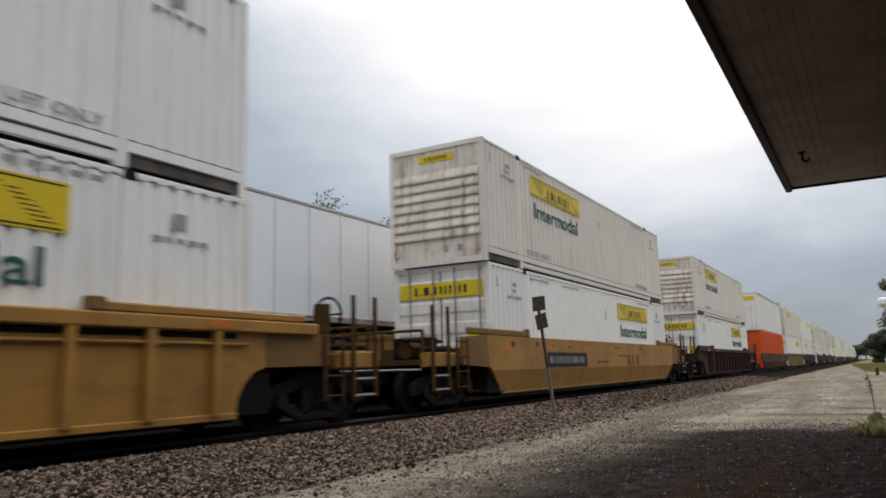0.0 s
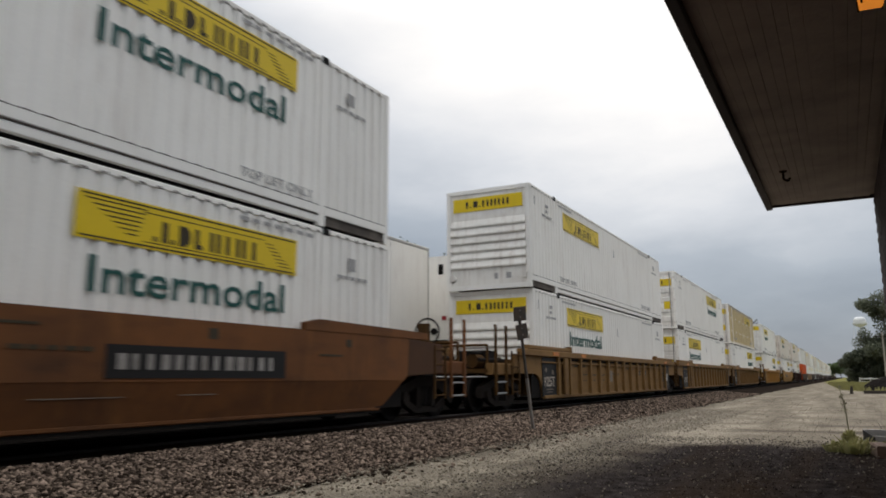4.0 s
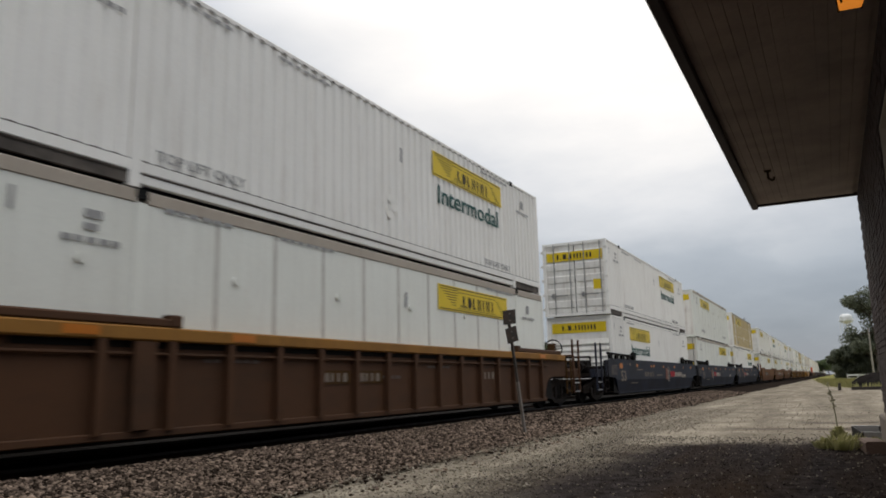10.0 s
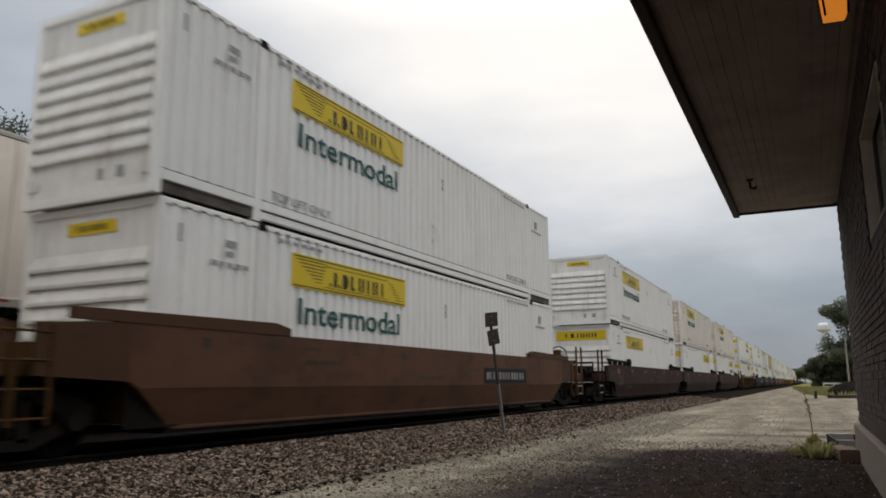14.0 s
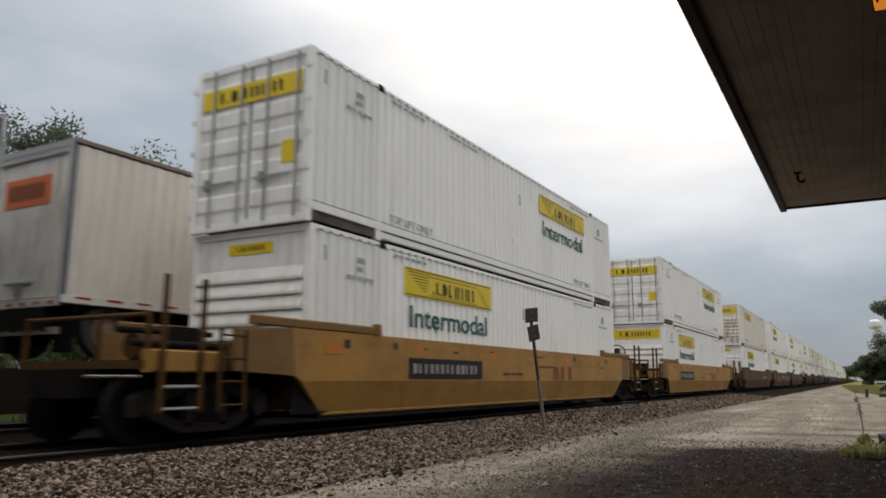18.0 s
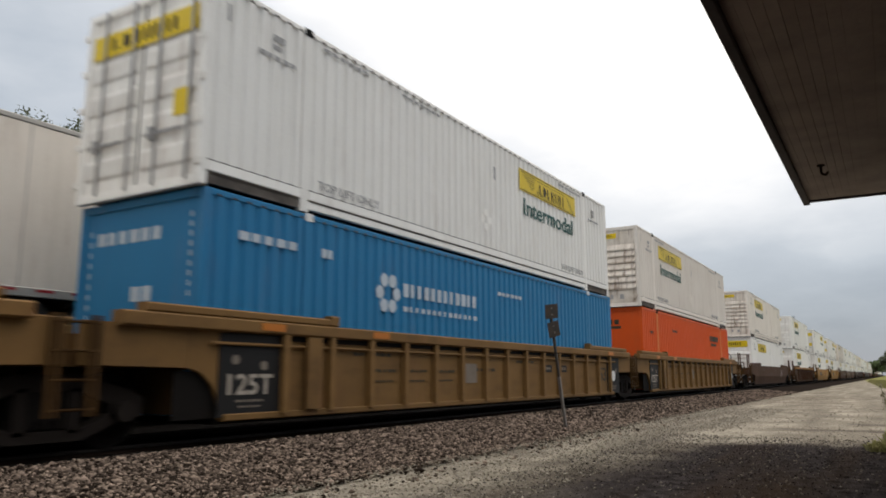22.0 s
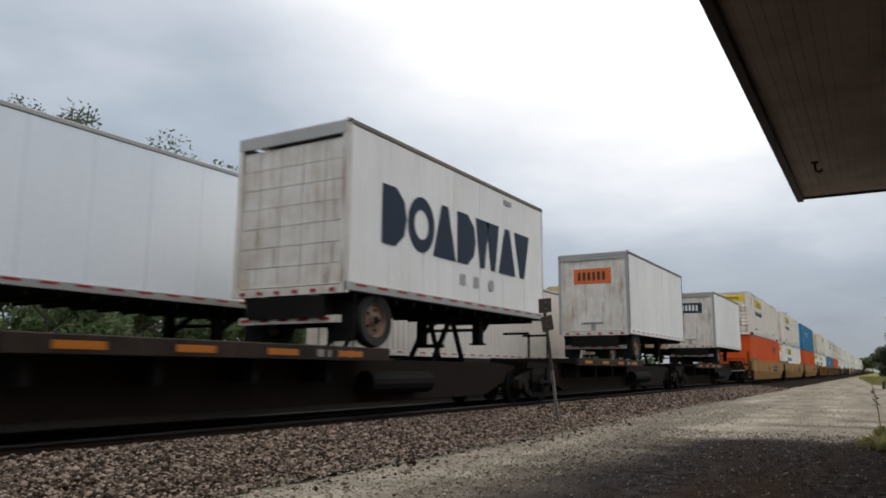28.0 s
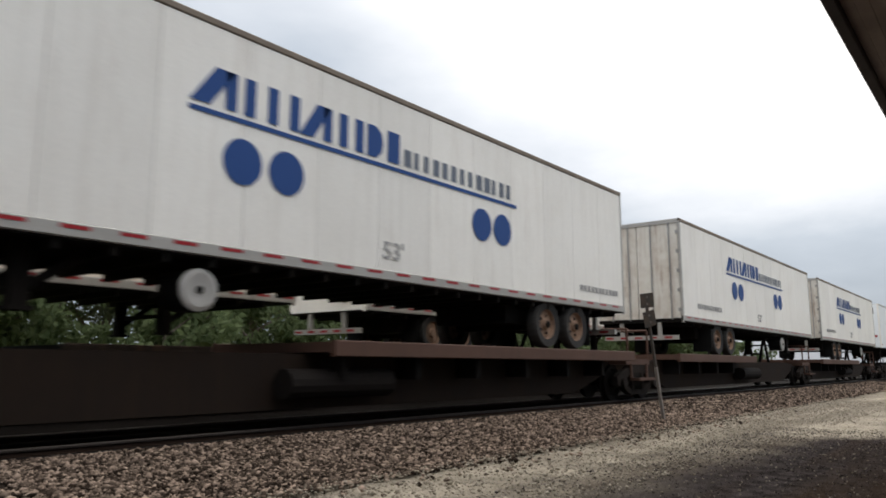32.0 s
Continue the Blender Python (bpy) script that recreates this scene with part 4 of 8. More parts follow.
def well_car(kind, colour, lead, panel=False, sign=0.0, tailend=False):
    """One unit of a stack car, its own zero at the rear end of the containers. kind: smooth, ribbed, tube."""
    key = ("car", kind, colour, lead, panel, sign, tailend, LEAN["on"])
    if key in STOCK:
        return copy_thing(STOCK[key], pose(0, 0, 0))
    mat = {"yellow": car_yellow, "ochre": car_ochre, "amber": car_amber, "russet": car_russet, "brown": car_brown, "umber": car_umber, "maroon": car_maroon, "blue": car_blue}[colour]
    said = {"yellow": "yellow", "ochre": "soiled ochre", "amber": "weathered amber", "russet": "dull russet", "brown": "rusty brown", "umber": "dark brown", "maroon": "dark maroon", "blue": "dark slate-blue"}[colour]
    how = {"smooth": "smooth-sided", "ribbed": "rib-sided", "tube": "smooth-sided tube-railed"}[kind]
    ob = thing("well_car", said + " " + how + " steel well car carrying stacked containers", "rail car", "well cars of the passing train")
    low, ts = 0.43, 1.58 if kind == "smooth" and colour == "umber" else 1.69
    for s in (1,) if LEAN["on"] else (-1, 1):
        x0, x1 = (SX - 0.09, SX) if s > 0 else (-SX, -SX + 0.09)
        if kind == "ribbed":
            arch = [(0.0, low), (0.05, 0.66), (0.17, 0.86), (0.34, 1.0), (0.55, 1.06)]
            out = [(15.8 + a, z) for a, z in arch] + [(16.35, 1.55), (-0.2, 1.55)] + [(0.35 - a, z) for a, z in reversed(arch)]
            part("side_sill", Geo().prism(out, x0 - s * 0.05, x1 - s * 0.05), mat, ob)
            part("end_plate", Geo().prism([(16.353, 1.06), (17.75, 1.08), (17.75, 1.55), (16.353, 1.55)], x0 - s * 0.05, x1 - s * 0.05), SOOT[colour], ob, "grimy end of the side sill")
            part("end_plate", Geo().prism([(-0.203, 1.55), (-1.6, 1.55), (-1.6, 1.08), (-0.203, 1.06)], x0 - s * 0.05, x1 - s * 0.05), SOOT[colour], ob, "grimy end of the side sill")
            part("top_chord", Geo().chamfer(min(x0, x1) - 0.06, max(x0, x1) + 0.06, -1.2, 17.35, 1.52, 1.69, 0.02), rust_run if colour == "umber" else mat, ob)
            part("bottom_chord", Geo().chamfer(x0, x1, 0.36, 15.79, 0.40, 0.49), mat, ob)
            if s > 0:
                ribs = Geo().box(SX - 0.06, SX + 0.05, -0.055, 0.055, 0.47, 1.53)
                me = ribs.mesh("rib")
                for i in range(15):
                    r = part("rib", me, mat, ob)
                    r.location = (0, 1.42 + i * 1.0, 0)
                part("gusset", Geo().box(SX, SX + 0.06, 1.85, 2.15, 0.5, 1.51), mat, ob)
                part("brake_pipe", Geo().rod((SX - 0.005, 0.1, 1.37), (SX - 0.005, 16.0, 1.37), 0.022, 6), mat, ob, "thin air pipe along the side")
                # black strip that paints the top chord's shade on the sill
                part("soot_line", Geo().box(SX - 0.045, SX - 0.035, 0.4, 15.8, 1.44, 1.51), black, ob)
        else:
            out = [(0.35, low), (15.8, low), (16.55, 1.0), (17.9, 1.06), (17.9, 1.62), (16.6, 1.69), (-0.5, 1.69), (-1.6, 1.62), (-1.6, 1.06), (-0.4, 1.0)]
            square = colour == "yellow" and sign > 9
            lower = Geo().prism([(-0.2 if square else 0.35, low), (15.8, low), (16.42, 0.92), (-0.27, 0.92)], x0, x1)
            lower.v = [(px - s * 0.12 * (pz < 0.6), py, pz) for px, py, pz in lower.v]
            out = [(-0.27, 0.92), (16.42, 0.92), (16.55, 1.0), (16.6, ts), (-0.5, ts), (-0.4, 1.0)]
            part("side_sill", Geo().prism(out, x0, x1), mat, ob)
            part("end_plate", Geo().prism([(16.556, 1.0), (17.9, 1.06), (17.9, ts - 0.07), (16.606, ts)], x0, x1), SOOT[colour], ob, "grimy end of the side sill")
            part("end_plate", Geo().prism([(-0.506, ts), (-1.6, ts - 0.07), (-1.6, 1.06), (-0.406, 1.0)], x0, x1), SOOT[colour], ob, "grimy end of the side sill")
            part("lower_sill", lower, mat, ob)
            part("bottom_chord", Geo().chamfer(min(x0, x1) - s * 0.11, max(x0, x1) - s * 0.11, 0.4, 15.75, 0.40, 0.46), mat, ob)
            part("crease", Geo().box(x1 if s > 0 else x0 - 0.006, x1 + 0.006 if s > 0 else x0, 0.1, 16.0, 0.92, 0.935), mat, ob)
        # raised end guides on the top chord
        for y0, y1 in ((-1.2, 2.6), (13.55, 17.3)):
            if kind == "tube":
                g = Geo().rod((s * (SX - 0.05), y0, 1.88), (s * (SX - 0.05), y1, 1.84), 0.045, 8)
                k = y0 + 0.2
                while k < y1:
                    g.box(s * (SX - 0.05) - 0.04, s * (SX - 0.05) + 0.04, k, k + 0.38, 1.68, 1.86)
                    k += 0.9
                part("guide_rail", g, black, ob)
                part("guide_bracket", Geo().prism([((y1 if y0 < 5 else y0) + 0.26 * math.cos(q * 0.785), 1.83 + 0.17 * math.sin(q * 0.785)) for q in range(8)], s * (SX - 0.02) - 0.06, s * (SX - 0.02) + 0.06), black, ob)
            elif kind == "ribbed":
                a, b, k = (-0.9, 2.35, 2.35) if y0 < 5 else (13.8, 17.05, 13.62)
                part("end_guide", Geo().chamfer(min(x0, x1) - 0.05, max(x0, x1) + 0.05, a, b, 1.692, 1.80, 0.02), mat, ob)
                part("guide_bracket", Geo().chamfer(min(x0, x1) - 0.02, max(x0, x1) + 0.06, k, k + 0.18, 1.692, 1.85, 0.02), SOOT[colour], ob)
            elif colour == "yellow":
                a = -1.3 if y0 < 5 else 14.6
                part("end_guide", Geo().chamfer(min(x0, x1) - 0.01, max(x0, x1) + 0.01, a, a + 2.9, 1.692, 1.83, 0.02), car_ochre, ob, "grimy brown end guide")
                k = a + 2.93 if y0 < 5 else a - 0.2
                part("guide_bracket", Geo().prism([(k, 1.69), (k + 0.17, 1.69), (k + 0.14, 1.88), (k + 0.03, 1.88)], min(x0, x1), max(x0, x1) + 0.02), SOOT[colour], ob)
            else:
                a, b = (y0, y1) if y0 < 5 else (y1, y0)
                d = 0.35 if y0 < 5 else -0.35
                part("end_guide", Geo().prism([(a, ts), (a, ts + 0.13), (b - d, ts + 0.18), (b, ts + 0.11), (b, ts)] if d > 0 else [(b, ts), (b, ts + 0.11), (b - d, ts + 0.18), (a, ts + 0.13), (a, ts)], min(x0, x1) - 0.01, max(x0, x1) + 0.01), car_umber if colour == "russet" else mat, ob)
        if kind == "tube" and s > 0 > sign:
            for y in (4.15, 7.35):
                part("guide_step", Geo().prism([(y, 1.69), (y + 0.15, 1.80), (y + 1.85, 1.80), (y + 2.0, 1.69)], x0, x1), black, ob)
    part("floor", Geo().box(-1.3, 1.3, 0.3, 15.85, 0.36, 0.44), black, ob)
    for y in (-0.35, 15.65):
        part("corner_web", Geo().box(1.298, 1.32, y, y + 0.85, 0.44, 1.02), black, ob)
    sooty = {"maroon": black, "blue": black}.get(colour, car_soot)
    # ends
    for y0, y1, side in ((-1.75, -0.15, -1), (16.3, 17.9, 1)):
        part("end_platform", Geo().box(-1.30, 1.30, y0, y1, 1.06, 1.22), sooty, ob)
        ym = y0 + 0.1 if side < 0 else y1 - 0.1
        part("bolster", Geo().prism([(ym - side * 1.2, 1.5), (ym, 1.42), (ym, 0.98), (ym - side * 1.2, 0.75)] if side > 0 else [(ym - side * 1.2, 0.75), (ym, 0.98), (ym, 1.42), (ym - side * 1.2, 1.5)], -0.5, 0.5), sooty, ob)
        part("bulkhead", Geo().box(-1.28, 1.28, (y1 - 0.1) if side < 0 else y0, y1 if side < 0 else y0 + 0.1, 0.5, 1.45), sooty, ob)
        g = Geo()
        for k in range(4):
            g.rod((SX + 0.0, ym - 0.22, 0.62 + 0.3 * k), (SX + 0.0, ym + 0.22, 0.62 + 0.3 * k), 0.016, 6)
        for dy in (-0.22, 0.22):
            g.box(SX - 0.02, SX + 0.02, ym + dy - 0.02, ym + dy + 0.02, 0.55, 1.6)
        part("ladder", g, black if kind == "tube" else sooty, ob, "steel side ladder")
    truck(ob, -1.72)
    if lead:
        truck(ob, 17.85)
        part("coupler", Geo().box(-0.12, 0.12, 17.9, 19.9, 0.86, 1.1).box(-0.2, 0.2, 19.4, 19.85, 0.8, 1.16), wheelsteel, ob)
        coupled_end(ob, 17.9, 1, sooty, mat)
    if tailend:
        coupled_end(ob, -1.75, -1, sooty, mat)
    # writing and marks on the near sill
    x = SX + (0.004 if kind != "ribbed" else -0.042)
    tm = ink if colour in ("yellow", "ochre", "amber", "russet", "brown") else (faded if colour == "blue" else maroon_ink)
    place = {"tube": 0.4, "smooth": 0.62 if sign > 9 and colour == "yellow" else None, "ribbed": 14.62 if panel else None}[kind]
    if place is not None:
        t = part("lettering", lettering("53", {"tube": 0.76, "smooth": 0.95, "ribbed": 0.6}[kind], 0.40 if kind != "smooth" else 0.50, 0.02, tm.name), tm, ob, "painted number 53")
        t.location = (x, place, {"tube": 0.86, "smooth": 0.66, "ribbed": 0.80}[kind])
    if kind == "smooth" and place is not None:
        part("apron", Geo().box(SX - 0.08, SX - 0.05, -1.0, -0.28, 0.46, 1.0), panelblack, ob, "black apron below the end sill")
        part("patch", Geo().box(x, x + 0.005, -0.44, -0.14, 1.2, 1.5), orangetape, ob, "orange painted square")
        part("patch", Geo().box(x, x + 0.005, -0.34, -0.12, 0.96, 1.12), faded, ob, "pale worn square")
        pb = part("load_plate", Geo().box(x, x + 0.006, -1.4, -0.45, 1.30, 1.56), panelblack, ob, "black plate with white figures")
        t = part("lettering", lettering("125 T", 0.8, 0.17, 0.02), taupe, pb, "white number 125 T")
        t.location = (x + 0.006, -1.33, 1.34)
    g = bars(bars(Geo(), x, 3.0, 4.1, 1.28, 1.33, 6), x, 6.8, 8.0, 1.05, 1.11, 5)
    bars(g, x, 9.0, 10.0, 1.25, 1.3, 5)
    if kind == "smooth":
        for y, z, w, h in ((0.75, 1.44, 0.16, 0.14), (2.2, 1.47, 0.12, 0.12), (2.9, 1.5, 0.5, 0.03), (4.4, 1.46, 0.2, 0.05), (6.1, 1.42, 0.18, 0.14), (8.6, 1.5, 0.7, 0.03), (11.6, 1.46, 0.16, 0.14), (13.9, 1.3, 0.6, 0.03), (14.6, 1.46, 0.14, 0.12)):
            g.box(x, x + 0.003, y, y + w, z, z + h)
        scr = Geo()
        for y, w, z in ((1.6, 0.9, 0.705), (2.7, 1.3, 0.712), (4.9, 0.5, 0.70), (9.3, 1.1, 0.745), (11.2, 0.6, 0.752)):
            scr.box(x - 0.06, x - 0.035, y, y + w, z, z + 0.009)
        if colour == "brown":
            part("scratch", scr, faded, ob)["kind"] = "stuff"
    if kind == "tube":
        if colour == "blue":
            bars(g, x, 4.4, 5.2, 1.03, 1.22, 4, 0.55), bars(g, x, 5.4, 6.1, 1.03, 1.22, 4, 0.55), bars(g, x, 0.6, 2.2, 1.46, 1.56, 4, 0.8)
        bars(g, x, 1.9, 3.0, 0.76, 0.80, 5)
        for k in range(6):
            bars(g, x, -0.9, -0.1, 1.12 + 0.06 * k, 1.145 + 0.06 * k, 4)
    part("stencil", g, maroon_ink if colour in ("maroon", "umber") else (faded if colour == "blue" else ink), ob)
    if kind == "smooth":
        y0 = abs(sign) if sign else 10.3
        if colour == "umber":
            graffiti(ob, x + 0.003, 12.2, 13.5, 9)
        elif sign < 0:
            pl = part("name_plate", Geo().box(x, x + 0.006, y0, y0 + 2.6, 0.95, 1.46), panelblack, ob, "black plate with cream plain blocks")
            g = Geo()
            for i, k in enumerate("448"):
                block(g, k, y0 + 0.25 + i * 0.72, 1.03, 1.38, 0.66, x + 0.006)
            part("mark", g, taupe, pl)
            graffiti(ob, x + 0.003, y0 + 2.7, 15.6, 7)
            graffiti(ob, x + 0.003, 2.6, y0 - 0.2, 8)
        else:
            pl = part("number_plate", Geo().box(x, x + 0.006, y0, y0 + 3.0, 0.96, 1.34), panelblack, ob, "black plate with white plain bars")
            part("number_mark", bars(Geo(), x + 0.006, y0 + 0.15, y0 + 2.85, 1.06, 1.24, 13, 0.5), plate_ink, pl)
        if colour == "yellow":
            part("mark", bars(Geo(), x, 10.0 if y0 < 8 else 7.2, 11.7 if y0 < 8 else 8.9, 0.95, 1.30, 3, 0.45), fadered, ob, "faded red plain-bar mark")
    if kind == "ribbed":
        if colour == "umber":
            for y0 in (5.55, 6.55):
                pl = part("number_plate", Geo().box(x, x + 0.006, y0, y0 + 0.75, 0.97, 1.19), car_soot, ob, "grimy plate with worn plain bars")
                part("number_mark", bars(Geo(), x + 0.006, y0 + 0.04, y0 + 0.71, 1.01, 1.15, 4, 0.5), faded, pl)
            part("stencil", bars(Geo(), x, 11.5, 12.35, 1.02, 1.18, 4, 0.5), faded, ob)
        else:
            rows = Geo()
            for y0 in (3.56, 4.55, 5.55):
                bars(bars(rows, x, y0, y0 + 0.68, 1.02, 1.07, 5, 0.4), x, y0 + 0.05, y0 + 0.6, 0.86, 0.89, 5, 0.3)
            part("stencil", rows, ink, ob)
            part("patch", Geo().box(x, x + 0.005, 6.62, 7.1, 0.82, 1.2), faded, ob, "square of faded grey primer")
            for y0 in (10.55, 11.55):
                pl = part("number_plate", Geo().box(x, x + 0.006, y0, y0 + 0.5, 1.05, 1.22), panelblack, ob, "small black plate with white plain bars")
                part("number_mark", bars(Geo(), x + 0.006, y0 + 0.05, y0 + 0.45, 1.1, 1.17, 3, 0.4), faded, pl)
    if colour == "blue":
        y0 = sign if sign else 3.85
        lg = part("logo", Geo().disc(x, y0 + 0.38, 1.13, 0.37, 4), material("faded_red_brown_film", (0.16, 0.055, 0.035), 0.6, stain=0.4, bump=0.0), ob, "faded red diamond logo with pale stripes")
        g = Geo()
        for i in range(9):
            g.box(x + 0.006, x + 0.010, y0 + 0.42 + 0.02 * abs(i - 4), y0 + 1.12 - 0.045 * abs(i - 4), 0.80 + i * 0.08, 0.822 + i * 0.08)
        part("stripe", g, taupe, lg)
        part("mark", bars(Geo(), x, y0 + 1.25, y0 + 2.35, 1.0, 1.26, 5, 0.25), redink, ob)
        part("mark", bars(Geo(), x, y0 + 2.4, y0 + 4.3, 1.0, 1.22, 9, 0.3), taupe, ob)
        part("stencil", bars(Geo(), x, 13.0, 14.2, 0.95, 1.1, 6, 0.5), taupe, ob)
    if colour in ("blue", "maroon", "yellow") and kind != "ribbed":
        g = Geo()
        for y, w in ((0.25, 0.46), (2.9, 0.32), (5.6, 0.22), (6.1, 0.3), (8.2, 0.28), (10.9, 0.36), (13.4, 0.25), (15.6, 0.4)):
            g.box(x, x + 0.004, y, y + w, 1.42 - 0.08 * (w > 0.45), 1.53 - 0.02 * (w < 0.3))
        part("reflector_tape", g, dulltape if colour == "maroon" else orangetape, ob, "orange reflective patches")
    if kind == "ribbed":
        part("reflector_tape", Geo().box(SX + 0.062, SX + 0.068, 0.9, 1.35, 1.56, 1.66).box(SX + 0.062, SX + 0.068, 3.4, 3.85, 1.56, 1.66).box(SX + 0.062, SX + 0.068, 15.2, 15.65, 1.56, 1.66), orangetape, ob)
    if panel:
        for y0 in (0.27, 15.3) if panel == 1 else (0.27,):
            pb = part("black_panel", Geo().box(SX - 0.05, SX - 0.03, y0, y0 + 1.1, 0.45, 1.5), panelblack, ob, "black painted side panel")
            if y0 < 5:
                t = part("lettering", lettering("125T", 0.8, 0.27, 0.02), taupe, pb, "white number 125T")
                t.location = (SX - 0.028, y0 + 0.15, 0.72)
            else:
                part("emblem", Geo().disc(SX - 0.03, y0 + 0.55, 0.95, 0.16, 16), whiteink, pb)
            g = bars(bars(Geo(), SX - 0.03, y0 + 0.3, y0 + 0.8, 0.63, 0.66, 6, 0.3), SX - 0.03, y0 + 0.35, y0 + 0.75, 0.56, 0.585, 5, 0.3)
            g.disc(SX - 0.028, y0 + 0.27, 1.17, 0.065, 10)
            g.disc(SX - 0.028, y0 + 0.78, 1.10, 0.065, 10)
            part("stencil", g, faded, pb)
    STOCK[key] = ob
    return ob


# ---- highway trailers on spine cars ----
TZ0, TZ1 = 2.17, 5.11                  # underside and roof of the trailers on the cars
DECK = 1.28


def trailer_wheels(ob, ys, rim_mat, fine, r=0.47):
    for y in ys:
        for s in (-1, 1):
            t = part("wheel", Geo().lathe([(r * 0.55, -0.1), (r * 0.95, -0.12), (r, -0.06), (r, 0.06), (r * 0.95, 0.12), (r * 0.63, 0.1)], "x", (0, 0, 0), 24), tyre, ob)
            t.location = (s * 1.12, y, DECK + r + 0.03)
            if s > 0 and fine:
                g = Geo()
                for q in range(5):
                    a = q * 1.2566
                    g.rod((0.03, 0.38 * r * math.cos(a), 0.38 * r * math.sin(a)), (0.052, 0.38 * r * math.cos(a), 0.38 * r * math.sin(a)), 0.028, 8)
                part("hand_holes", g, seal, t)["kind"] = "stuff"
                part("hub", Geo().lathe([(0.075, 0.05), (0.07, 0.12), (0.05, 0.14), (0.0, 0.145)], "x", (0, 0, 0), 14), wheelsteel, t, "greasy dark hub")
            part("rim", Geo().lathe([(r * 0.64, 0.10), (r * 0.58, 0.02), (r * 0.25, 0.04), (r * 0.2, 0.1), (0.0, 0.1)] if s > 0 else [(r * 0.56, -0.09), (r * 0.5, -0.02), (r * 0.25, -0.04), (r * 0.2, -0.1), (0.0, -0.1)], "x", (0, 0, 0), 20), rim_mat, t)
    # the last box is an added black backing that darkens the space behind the wheels
    part("axle_frame", Geo().box(-0.55, 0.55, min(ys) - 0.7, max(ys) + 0.7, TZ0 - 0.28, TZ0 - 0.12).box(-1.0, 1.0, min(ys) - 0.06, min(ys) + 0.06, DECK + 0.4, DECK + 0.55).box(-0.85, 0.85, min(ys) - 0.95, max(ys) + 0.85, DECK + 0.5, TZ0 - 0.02), black, ob)


def striped(y):
    g = Geo()
    for i in range(5):
        g.box(-1.05 + i * 0.44, -0.83 + i * 0.44, y - 0.006, y, DECK + 0.455, DECK + 0.505)
    return g


def far_label(ob):
    X = CX + 0.004
    lab = part("label", Geo().box(X, X + 0.006, 1.8, 5.2, TZ1 - 0.9, TZ1 - 0.38), yellow, ob, "yellow film label")
    part("bars_mark", bars(Geo(), X + 0.006, 2.9, 4.9, TZ1 - 0.78, TZ1 - 0.52, 7, 0.45), ink, lab)
    t = part("lettering", lettering("Intermodal", 3.28, 0.42), greenink, ob, "dark green word Intermodal")
    t.location = (X + 0.004, 1.85, TZ1 - 1.5)


